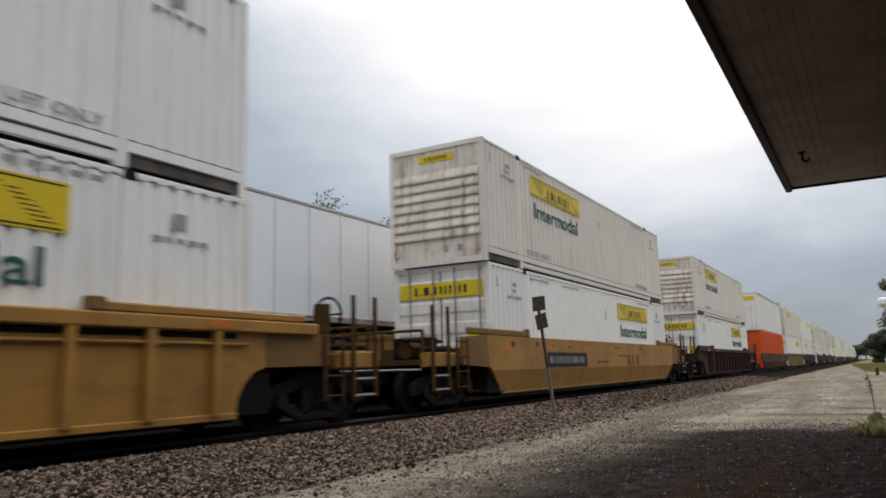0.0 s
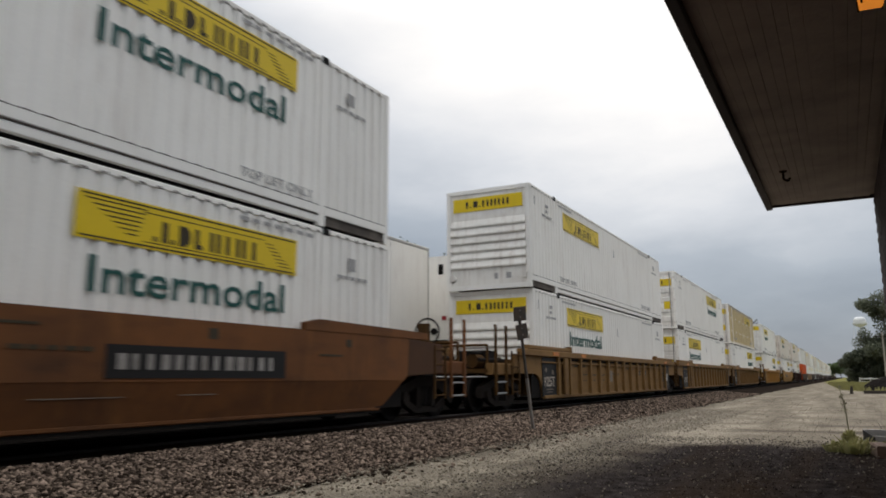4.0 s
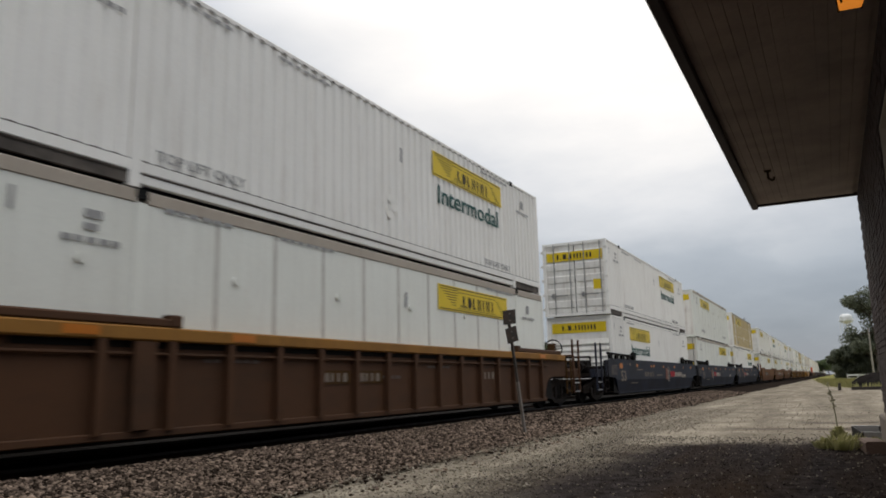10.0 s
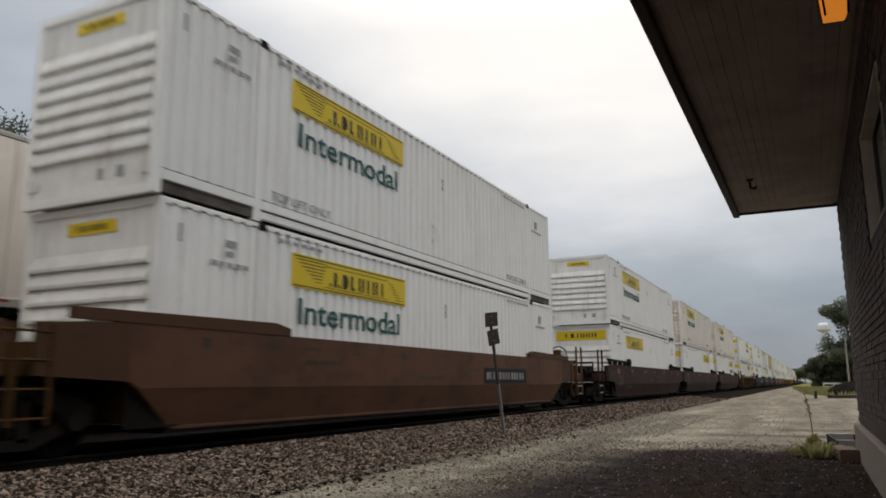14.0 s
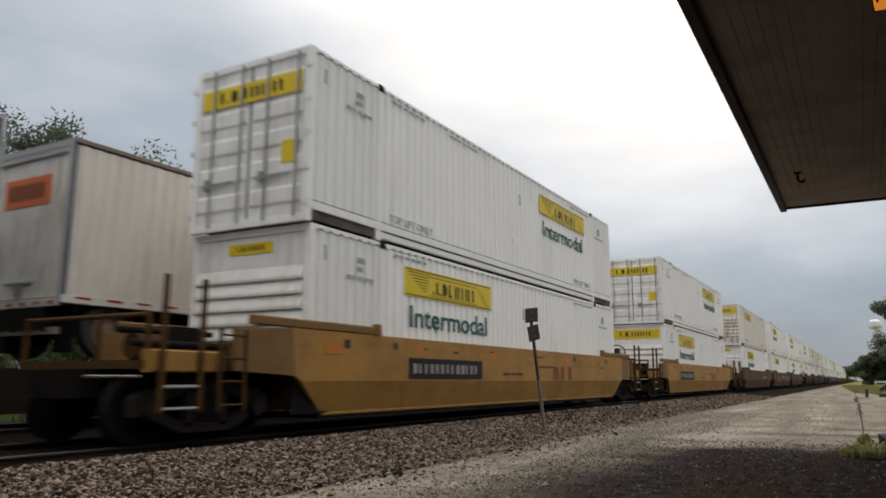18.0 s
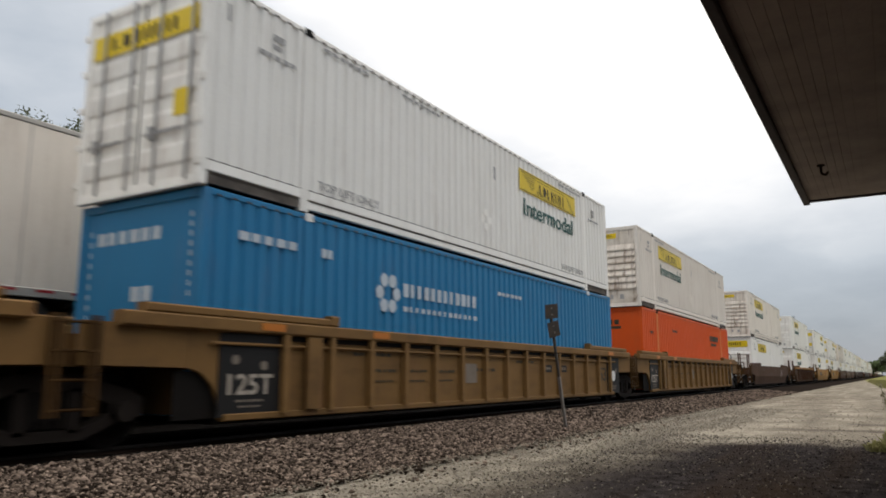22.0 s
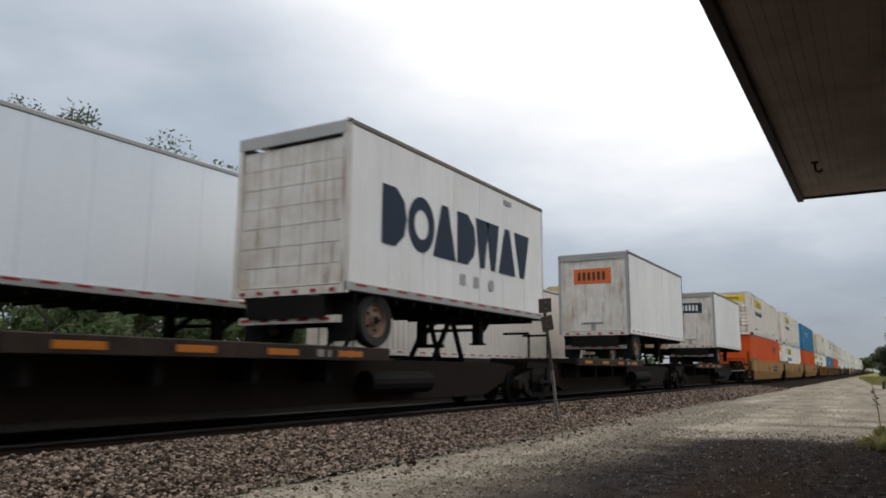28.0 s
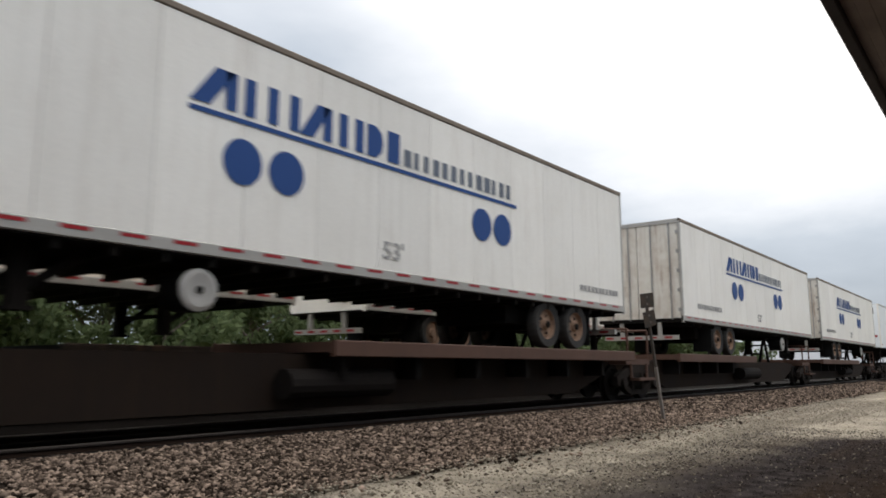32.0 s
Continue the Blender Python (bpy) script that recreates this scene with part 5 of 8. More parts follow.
def trailer(style, length, wheels, end, mark, z_shift=0.0):
    """A dry-van trailer, zero at its left end. wheels: positions of its axles. end: roll, flat, swing, nose."""
    key = ("trailer", style, length, wheels, end, mark)
    if key in STOCK:
        return copy_thing(STOCK[key], pose(0, 0, 0))
    mat = {"white": trailerwhite, "cool": material("cool_white_trailer_panel", (0.83, 0.86, 0.885), 0.35, stain=0.08, streak=0.06, bump=0.02), "silver": trailergrey, "tan": tan, "grey": material("grey_container_paint", (0.33, 0.36, 0.39), 0.5, stain=0.2, streak=0.2, bump=0.03),
           "orange": orange, "navy": material("navy_trailer_panel", (0.04, 0.06, 0.10), 0.45, stain=0.15, streak=0.1, bump=0.02), "aged": offwhite}[style]
    ob = thing("highway_trailer", {"white": "white", "cool": "clean cool-white", "silver": "silver-grey", "tan": "faded tan", "grey": "slate-grey", "orange": "orange", "navy": "dark navy", "aged": "weathered off-white"}[style]
               + " box trailer riding on a rail car", "trailer", "trailers on rail cars")
    L_, x = length, CX
    corr = mark in ("ribs", "label_ribs") or (style == "aged" and mark == "dark")
    if corr:
        part("side_panel", corrugated(Geo(), 0.08, L_ - 0.08, TZ0 + 0.2, TZ1 - 0.12), mat, ob)
    else:
        n = 1 if mark == "red" else max(3, round(L_ / (1.22 if mark != "plain" else 4.88)))
        for i in range(n):
            part("side_panel", Geo().box(x - 0.04, x - 0.008, 0.05 + i * (L_ - 0.1) / n + 0.004, 0.05 + (i + 1) * (L_ - 0.1) / n - 0.004, TZ0 + 0.18, TZ1 - 0.1), mat, ob)
        if mark == "plain":
            g = Geo()
            for i in range(1, int(L_ / 1.22)):
                g.box(x - 0.009, x - 0.004, i * 1.22 - 0.009, i * 1.22 + 0.009, TZ0 + 0.19, TZ1 - 0.11)
            part("panel_joint", g, alloy, ob)
    part("side_wall", Geo().box(-x, -x + 0.04, 0.05, L_ - 0.05, TZ0 + 0.1, TZ1 - 0.1), mat, ob)
    part("roof", Geo().box(-x + 0.01, x - 0.01, 0.03, L_ - 0.03, TZ1 - 0.04, TZ1 - 0.01), trailerwhite, ob)
    part("floor", Geo().box(-x + 0.03, x - 0.03, 0.03, L_ - 0.03, TZ0 + 0.02, TZ0 + 0.12), black, ob)
    part("top_rail", Geo().chamfer(x - 0.05, x + 0.006, 0.0, L_, TZ1 - 0.09, TZ1), brown_rail if mark in ("circles", "navy_blocks", "dark", "oval") else alloy, ob)
    part("bottom_rail", Geo().chamfer(x - 0.05, x + 0.006, 0.0, L_, TZ0 + 0.04, TZ0 + 0.19), alloy if style == "silver" or mark in ("circles", "navy_blocks", "plain", "label", "ribs") else mat, ob)
    for y in (0.0, L_ - 0.07):
        for s in (1,):
            part("corner_post", Geo().chamfer(s * (x - 0.03) - 0.035, s * (x - 0.03) + 0.035, y, y + 0.07, TZ0, TZ1), navy if mark == "dark" else (doorwhite if mark == "navy_blocks" else alloy), ob)
    tape = Geo()
    k = 0.25
    while k < L_ - 0.3:
        if mark == "red":
            tape.box(x - 0.007, x + 0.002, k, k + 0.20, TZ0 + 0.225, TZ0 + 0.27).box(x - 0.007, x + 0.002, k + 0.30, k + 0.50, TZ0 + 0.225, TZ0 + 0.27)
        else:
            tape.box(x + 0.007, x + 0.011, k, k + 0.30, TZ0 + 0.125, TZ0 + 0.165)
        k += 0.62 if mark != "red" else 1.6
    part("reflector_tape", tape, reflector, ob, "red reflective strips")
    part("front_wall", Geo().box(-x + 0.04, x - 0.04, L_ - 0.05, L_ - 0.02, TZ0 + 0.05, TZ1 - 0.05), mat, ob)
    # left end
    if end == "roll":
        part("end_header", Geo().box(-x + 0.05, x - 0.05, 0.0, 0.05, TZ1 - 0.24, TZ1 - 0.02), alloy, ob)
        for i in range(7 if mark == "navy_blocks" or len(wheels) != 1 else 0):
            part("door_panel", Geo().box(-x + 0.14, x - 0.14, 0.05, 0.08, TZ0 + 0.16 + i * 0.355, TZ0 + 0.16 + i * 0.355 + 0.345), doorwhite, ob)
        if mark in ("dark", "oval"):
            part("door", Geo().box(-x + 0.14, x - 0.14, 0.05, 0.08, TZ0 + 0.16, TZ1 - 0.24), doorwhite, ob, "plain soiled roll-up door")
            part("lift_bar", Geo().chamfer(-0.45, 0.35, 0.02, 0.05, TZ0 + 0.42, TZ0 + 0.47, 0.008).box(-0.1, 0.05, 0.01, 0.05, TZ0 + 0.2, TZ0 + 0.42), steel, ob)
        part("door_jamb", Geo().box(-x + 0.04, -x + 0.15, 0.01, 0.06, TZ0 + 0.1, TZ1 - 0.2), doorwhite, ob)
        part("door_jamb", Geo().box(x - 0.15, x - 0.04, 0.01, 0.06, TZ0 + 0.1, TZ1 - 0.2), doorwhite, ob)
        g = Geo()
        for i in range(4):
            if mark in ("dark", "oval"):
                break
            g.box(-x + 0.55 + i * 0.5, -x + 0.561 + i * 0.5, 0.044, 0.052, TZ0 + 0.2, TZ0 + 2.6)
        if g.v:
            part("panel_joint", g, taupe, ob)
    elif end == "flat":
        part("door", Geo().box(-x + 0.1, x - 0.1, 0.02, 0.06, TZ0 + 0.14, TZ1 - 0.14), doorwhite, ob, "soiled roll-up door")
        part("end_header", Geo().box(-x + 0.05, x - 0.05, 0.0, 0.05, TZ1 - 0.14, TZ1 - 0.02), alloy, ob)
        for q, m, z0, z1, n in ((0.75, navy, 0.98, 0.80, 7), (0.3, redink, 0.76, 0.70, 4), (0.5, navy, 1.32, 1.16, 6)):
            g = Geo()
            for i in range(n):
                g.box(-q + i * 2 * q / n, -q + (i + 0.72) * 2 * q / n, 0.012, 0.02, TZ1 - z0, TZ1 - z1)
            part("end_name", g, m, ob)
    elif end == "swing":
        for s in (-1, 1):
            a, b = (0.012, x - 0.08) if s > 0 else (-x + 0.08, -0.012)
            d = part("door", Geo().box(a, b, 0.03, 0.07, TZ0 + 0.12, TZ1 - 0.12), doorwhite, ob, "rust-stained swing door")
            for q in (0.35, 0.8):
                xx = a + (b - a) * q
                part("lock_rod", Geo().rod((xx, -0.01, TZ0 + 0.08), (xx, -0.01, TZ1 - 0.08), 0.022, 6), steel, d)
            g = Geo()
            for i in range(5):
                g.box(s * (x - 0.05) - 0.08, s * (x - 0.05) + 0.02, -0.01, 0.03, TZ0 + 0.3 + i * 0.55, TZ0 + 0.4 + i * 0.55)
            part("hinge_set", g, steel, d)
        part("end_frame", Geo().box(-x + 0.05, x - 0.05, 0.0, 0.06, TZ1 - 0.12, TZ1 - 0.01), alloy, ob)
    else:
        part("nose_panel", Geo().box(-x + 0.08, x - 0.08, 0.02, 0.06, TZ0 + 0.05, TZ1 - 0.05), mat, ob)
        part("nose_rail", Geo().rod((x - 0.04, 0.04, TZ0 + 0.02), (x - 0.04, 0.04, TZ1 - 0.02), 0.06, 10), trailerwhite, ob)
        g = Geo().rod((0.65, 0.02, TZ0 + 0.35), (0.65, -0.04, TZ0 + 0.35), 0.12, 14)
        part("gladhand_plate", g, black, ob)
        part("service_box", Geo().box(0.82, 1.0, 0.0, 0.02, TZ1 - 0.65, TZ1 - 0.3), black, ob)
        part("red_marker", Geo().box(0.95, 1.12, 0.0, 0.02, TZ0 + 0.72, TZ0 + 0.86), reflector, ob)
        part("warning_label", Geo().box(-0.05, 0.1, 0.0, 0.02, TZ0 + 0.55, TZ0 + 0.85), redink, ob)
    # rear bumper and legs on the end that carries the wheels
    if not wheels:
        if mark == "purple":
            part("end_mark", Geo().box(-0.9, 0.6, 0.0, 0.02, TZ1 - 0.75, TZ1 - 0.4), alliblue, ob)
        if mark == "label_ribs":
            far_label(ob)
        STOCK[key] = ob
        return ob
    near = wheels[0] < L_ / 2
    yb = 0.05 if near else L_ - 0.15
    g = Geo().box(-1.1, 1.1, yb, yb + 0.1, DECK + 0.42, DECK + 0.54)
    for xx in (-0.62, 0.52):
        g.box(xx, xx + 0.1, yb, yb + 0.1, DECK + 0.5, TZ0 + 0.05)
    part("bumper", g, steel if mark in ("dark", "oval") else (doorwhite if end == "roll" else alloy), ob, "worn underride bumper")
    part("bumper_tape", striped(yb), reflector, ob)
    trailer_wheels(ob, wheels, whiterim if mark == "red" else rim, mark in ("red", "circles", "navy_blocks"))
    for s in (-1, 1):
        yy = (min(wheels) - 0.62) if near else (max(wheels) + 0.58)
        part("mud_flap", Geo().box(s * 0.95 - 0.28, s * 0.95 + 0.28, yy, yy + 0.02, DECK + 0.12, TZ0 - 0.05), seal, ob)
    if end == "roll":
        for i in range(6):
            part("tail_light", Geo().box(-1.05 + i * 0.4, -0.93 + i * 0.4, -0.012, 0.01, TZ0 + 0.03, TZ0 + 0.09), reflector, ob)
        part("sill_plate", Geo().box(-CX + 0.03, CX - 0.03, 0.0, 0.05, TZ0, TZ0 + 0.14), doorwhite, ob)
    yl = L_ - 2.6 if near else 2.6
    g = Geo()
    for s in (-1, 1):
        g.box(s * 0.75 - 0.09, s * 0.75 + 0.09, yl - 0.1, yl + 0.1, DECK + 0.25, TZ0 + 0.05).box(s * 0.75 - 0.14, s * 0.75 + 0.14, yl - 0.14, yl + 0.14, DECK + 0.22, DECK + 0.26)
        g.rod((s * 0.75, yl, DECK + 0.4), (s * 0.75, yl + 0.7, TZ0), 0.06, 6)
    g.box(-0.75, 0.75, yl - 0.03, yl + 0.03, TZ0 - 0.36, TZ0 - 0.29)
    part("landing_leg", g, black, ob)
    g = Geo()
    for i in range(int(L_ / 0.6)):
        g.box(-x + 0.05, x - 0.05, 0.3 + i * 0.6, 0.36 + i * 0.6, TZ0 - 0.08, TZ0 + 0.02)
    part("cross_member", g, black, ob)
    # marks: names become plain bars
    X = x + 0.002
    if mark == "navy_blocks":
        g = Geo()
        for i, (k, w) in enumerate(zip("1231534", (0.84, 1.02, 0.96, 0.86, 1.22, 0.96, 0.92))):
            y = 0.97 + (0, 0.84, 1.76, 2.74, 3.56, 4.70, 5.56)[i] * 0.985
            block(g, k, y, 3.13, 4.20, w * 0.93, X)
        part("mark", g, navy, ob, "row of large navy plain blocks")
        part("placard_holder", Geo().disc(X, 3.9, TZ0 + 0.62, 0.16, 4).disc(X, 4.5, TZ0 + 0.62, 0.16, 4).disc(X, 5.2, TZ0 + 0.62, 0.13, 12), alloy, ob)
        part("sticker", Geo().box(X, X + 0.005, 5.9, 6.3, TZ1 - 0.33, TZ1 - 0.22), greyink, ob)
    if mark in ("dark", "oval"):
        part("end_mark", Geo().box(-0.72, 0.66, 0.038, 0.05, TZ1 - 1.10, TZ1 - 0.56), material("orange_sign_film", (0.60, 0.13, 0.03), 0.45, stain=0.15, bump=0.0) if mark == "dark" else navy, ob, "name board with plain bars")
        g = Geo()
        for i in range(6):
            g.box(-0.56 + i * 0.18, -0.46 + i * 0.18, 0.03, 0.038, TZ1 - 0.98, TZ1 - 0.68)
        part("end_name", g, ink if mark == "dark" else whiteink, ob)
        part("end_border", Geo().box(-x + 0.0, x, -0.012, 0.0, TZ1 - 0.14, TZ1 - 0.02).box(x - 0.1, x, -0.012, 0.0, TZ0 + 0.05, TZ1 - 0.1).box(-x, -x + 0.1, -0.012, 0.0, TZ0 + 0.05, TZ1 - 0.1), greyink, ob)
    if mark == "red":
        g = Geo()
        block(g, "8", 11.85, 3.92, 4.72, 1.05, X), block(g, "6", 12.72, 4.08, 4.68, 0.62, X), block(g, "0", 13.32, 4.06, 4.66, 0.58, X), block(g, "3", 13.9, 4.04, 4.64, 0.72, X)
        part("mark", g, redink, ob, "red plain-block name")
        part("underline", Geo().box(X, X + 0.005, 12.3, 14.7, 3.93, 3.96), yellow, ob)
        part("sub_mark", bars(Geo(), X, 12.6, 14.6, 3.72, 3.82, 5, 0.6), greyink, ob)
        part("stencil", bars(Geo(), X, 14.4, 15.5, TZ0 + 0.42, TZ0 + 0.52, 6), redink, ob)
        part("skirt", Geo().prism([(4.6, TZ0 - 0.02), (5.7, DECK + 0.05), (10.85, DECK + 0.05), (10.85, TZ0 - 0.02)], x - 0.06, x - 0.03), skirtpaint, ob, "white side skirt panel")
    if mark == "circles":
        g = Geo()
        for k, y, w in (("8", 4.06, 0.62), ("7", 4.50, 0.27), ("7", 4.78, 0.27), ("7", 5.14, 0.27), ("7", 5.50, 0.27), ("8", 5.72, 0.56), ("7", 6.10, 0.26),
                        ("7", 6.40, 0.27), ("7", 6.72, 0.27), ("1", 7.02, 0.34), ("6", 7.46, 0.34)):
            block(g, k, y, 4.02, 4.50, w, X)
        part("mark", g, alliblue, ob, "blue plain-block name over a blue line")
        part("sub_mark", bars(Geo(), X, 7.85, 11.0, 4.03, 4.30, 13, 0.45), material("slate_letter_film", (0.12, 0.14, 0.18), 0.5, bump=0.0), ob)
        part("underline", Geo().box(X, X + 0.005, 4.06, 11.08, 3.90, 3.96), alliblue, ob)
        for y in (4.84, 5.53, 9.95, 10.6):
            part("disc_mark", Geo().disc(X, y, 3.42, 0.29, 28), alliblue, ob)
        part("stencil", bars(Geo(), X, 1.2, 3.4, 2.62, 2.76, 12) if near else bars(Geo(), X, 13.6, 15.5, 2.56, 2.68, 11), greyink, ob)
        t = part("lettering", lettering("53'", 0.45, 0.28), greyink, ob, "grey painted length 53 feet")
        t.location = (X, 7.4, 2.52)
        yk = 4.4 if not near else 11.05
        part("fuel_tank", Geo().rod((0.7, yk, DECK + 0.54), (1.15, yk, DECK + 0.54), 0.24, 20), black, ob, "round tank hung under the floor")
        part("tank_end", Geo().lathe([(0.25, 0.0), (0.25, 0.03), (0.2, 0.05), (0.09, 0.04), (0.0, 0.04)], "x", (1.15, yk, DECK + 0.54), 20), alloy, ob, "pale aluminium tank end")
        part("tank_bolt", Geo().rod((1.18, yk, DECK + 0.54), (1.205, yk, DECK + 0.54), 0.05, 8), black, ob)
    if mark in ("label", "label_ribs"):
        lab = part("label", Geo().box(X, X + 0.006, 1.8, 5.2, TZ1 - 0.9, TZ1 - 0.38), yellow, ob, "yellow film label")
        part("bars_mark", bars(Geo(), X + 0.006, 2.9, 4.9, TZ1 - 0.78, TZ1 - 0.52, 7, 0.45), ink, lab)
        if mark == "label_ribs":
            t = part("lettering", lettering("Intermodal", 3.28, 0.42), greenink, ob, "dark green word Intermodal")
            t.location = (X + 0.004, 1.85, TZ1 - 1.5)
    if mark == "redname":
        part("mark", bars(Geo(), X, L_ - 5.2, L_ - 1.2, 3.4, 3.95, 9, 0.35), redink, ob, "red plain-bar name")
        part("underline", Geo().box(X, X + 0.005, L_ - 5.2, L_ - 1.2, 3.28, 3.33), redink, ob)
    if mark == "whitename":
        part("mark", bars(Geo(), X, L_ - 5.0, L_ - 1.0, 3.5, 3.95, 7, 0.35), whiteink, ob)
    if mark == "purple":
        part("end_mark", Geo().box(-0.9, 0.6, 0.01, 0.02, TZ1 - 0.75, TZ1 - 0.4), alliblue, ob)
    STOCK[key] = ob
    return ob


def spine_car(span, deck0, deck1, colour, back, both=False):
    """A spine car unit. Zero lies at the left end of its trailer; the deck carries the wheels; back: the truck's place."""
    key = ("spine", span, deck0, deck1, colour, back, both, LEAN["on"])
    if key in STOCK:
        return copy_thing(STOCK[key], pose(0, 0, 0))
    mat = {"black": black, "brown": material("brown_spine_paint", (0.085, 0.042, 0.028), 0.7, stain=0.5, streak=0.3, bump=0.1)}[colour]
    ob = thing("spine_car", ("sooty black" if colour == "black" else "rust-brown") + " steel spine car carrying a highway trailer", "rail car", "spine cars of the passing train")
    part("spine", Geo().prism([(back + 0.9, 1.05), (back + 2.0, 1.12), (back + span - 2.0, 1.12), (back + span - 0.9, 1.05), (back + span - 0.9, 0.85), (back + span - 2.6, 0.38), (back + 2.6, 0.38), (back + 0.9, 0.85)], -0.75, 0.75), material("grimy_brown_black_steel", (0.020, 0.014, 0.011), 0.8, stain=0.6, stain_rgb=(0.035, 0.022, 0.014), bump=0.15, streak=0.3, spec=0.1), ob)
    rusty_edge = material("rusty_black_deck_edge", (0.038, 0.026, 0.019), 0.75, stain=0.7, stain_rgb=(0.012, 0.010, 0.009), streak=0.4, bump=0.15, scale=1.2, spec=0.15, rust=0.6, rust_rgb=(0.11, 0.055, 0.03))
    part("deck", Geo().box(-1.30, 1.30, deck0, deck1, 1.14, DECK), mat, ob, "wheel deck")
    part("deck_rail", Geo().chamfer(1.28, 1.38, deck0, deck1, 1.08, 1.30), rusty_edge if colour == "black" else mat, ob)
    if not LEAN["on"]:
        part("deck_rail", Geo().chamfer(-1.38, -1.28, deck0, deck1, 1.08, 1.30), mat, ob)
    k = deck0 + 0.3
    while k < deck1 - 0.5:
        part("outrigger", Geo().prism([(k, 0.75), (k, 1.14), (k + 0.12, 1.14), (k + 0.12, 0.75)], -1.2, 1.2), black, ob)
        k += 1.6
    if colour == "black":
        g = Geo()
        k = deck0 + 0.5
        while k < deck1 - 0.4:
            g.box(1.38, 1.386, k, k + 0.62, 1.14, 1.23)
            k += 1.55
        part("reflector_tape", g, orangetape, ob, "orange reflective patches")
        part("stencil", bars(Geo(), 1.38, deck1 - 1.9, deck1 - 0.9, 1.13, 1.24, 4, 0.6), plate_ink, ob)
    hitch = back + span - 3.4 if deck0 < 3 else back + 3.4
    g = Geo()
    for sx in (-0.3, 0.3):
        g.rod((sx, hitch - 0.75, 1.1), (sx, hitch, TZ0 - 0.1), 0.06, 6).rod((sx, hitch + 0.6, 1.1), (sx, hitch + 0.1, TZ0 - 0.1), 0.06, 6)
    g.box(-0.42, 0.42, hitch - 0.25, hitch + 0.35, TZ0 - 0.14, TZ0 - 0.03).box(-0.36, 0.36, hitch - 0.42, hitch - 0.34, 1.42, 1.5)
    part("hitch", g, black, ob, "black folding trailer hitch")
    ends = [back, back + span] if both else [back]
    for e in ends:
        part("end_platform", Geo().box(-1.1, 1.1, e - 0.7, e + 0.7, 1.0, 1.14), mat, ob)
        for q in (-0.6, 0.6):
            part("crossover_rail", Geo().rod((1.1, e + q, 1.1), (1.1, e + q, 1.85), 0.03, 6).rod((1.1, e + q, 1.85), (0.4, e + q, 1.85), 0.03, 6), mat, ob)
        part("step_plate", Geo().box(1.1, 1.34, e - 0.5, e + 0.5, 0.62, 0.68).box(1.1, 1.14, e - 0.5, e - 0.44, 0.68, 1.02).box(1.1, 1.14, e + 0.44, e + 0.5, 0.68, 1.02), mat, ob)
    if both:
        part("brake_stand", Geo().box(0.5, 0.62, back + span + 0.3, back + span + 0.42, 1.1, 1.9), black, ob)
        part("handwheel", Geo().lathe([(0.16, -0.02), (0.22, -0.02), (0.22, 0.02), (0.16, 0.02), (0.16, -0.02)], "x", (0.72, back + span - 1.2, 1.62), 16).rod((0.4, back + span - 1.2, 1.62), (0.74, back + span - 1.2, 1.62), 0.05, 8), redsteel, ob, "red hitch handwheel")
    if not LEAN["on"]:
        part("air_tank", Geo().rod((0.98, back + 8.6, 0.72), (0.98, back + 10.6, 0.72), 0.2, 14), wheelsteel, ob, "round air reservoir")
    truck(ob, back)
    if both:
        truck(ob, back + span)
    STOCK[key] = ob
    return ob


# ---- the trains ----
XC, XB = -8.615, -12.90                # centre lines of the two tracks
BASE1, BASE2 = 0.47, 3.395             # undersides of the lower and upper containers
NODES = ((0, 22.6), (4, 22.45), (20, 22.35), (23, 22.1), (26, 21.5), (28, 21.3), (32, 21.1))
VB = 23.5


def travel(t):
    """Metres that the near train has gone by t seconds."""
    d = 0.0
    for (t0, v0), (t1, v1) in zip(NODES, NODES[1:]):
        if t <= t0:
            break
        u = min(t, t1)
        v = v0 + (v1 - v0) * (u - t0) / (t1 - t0)
        d += (v0 + v) / 2 * (u - t0)
    return d


MOVERS = []                            # (thing, track x, start y, height, which train)


def ride(ob, x, y, z, near=True):
    ob.matrix_basis = pose(x, y, z)
    MOVERS.append((ob, x, y, z, near))


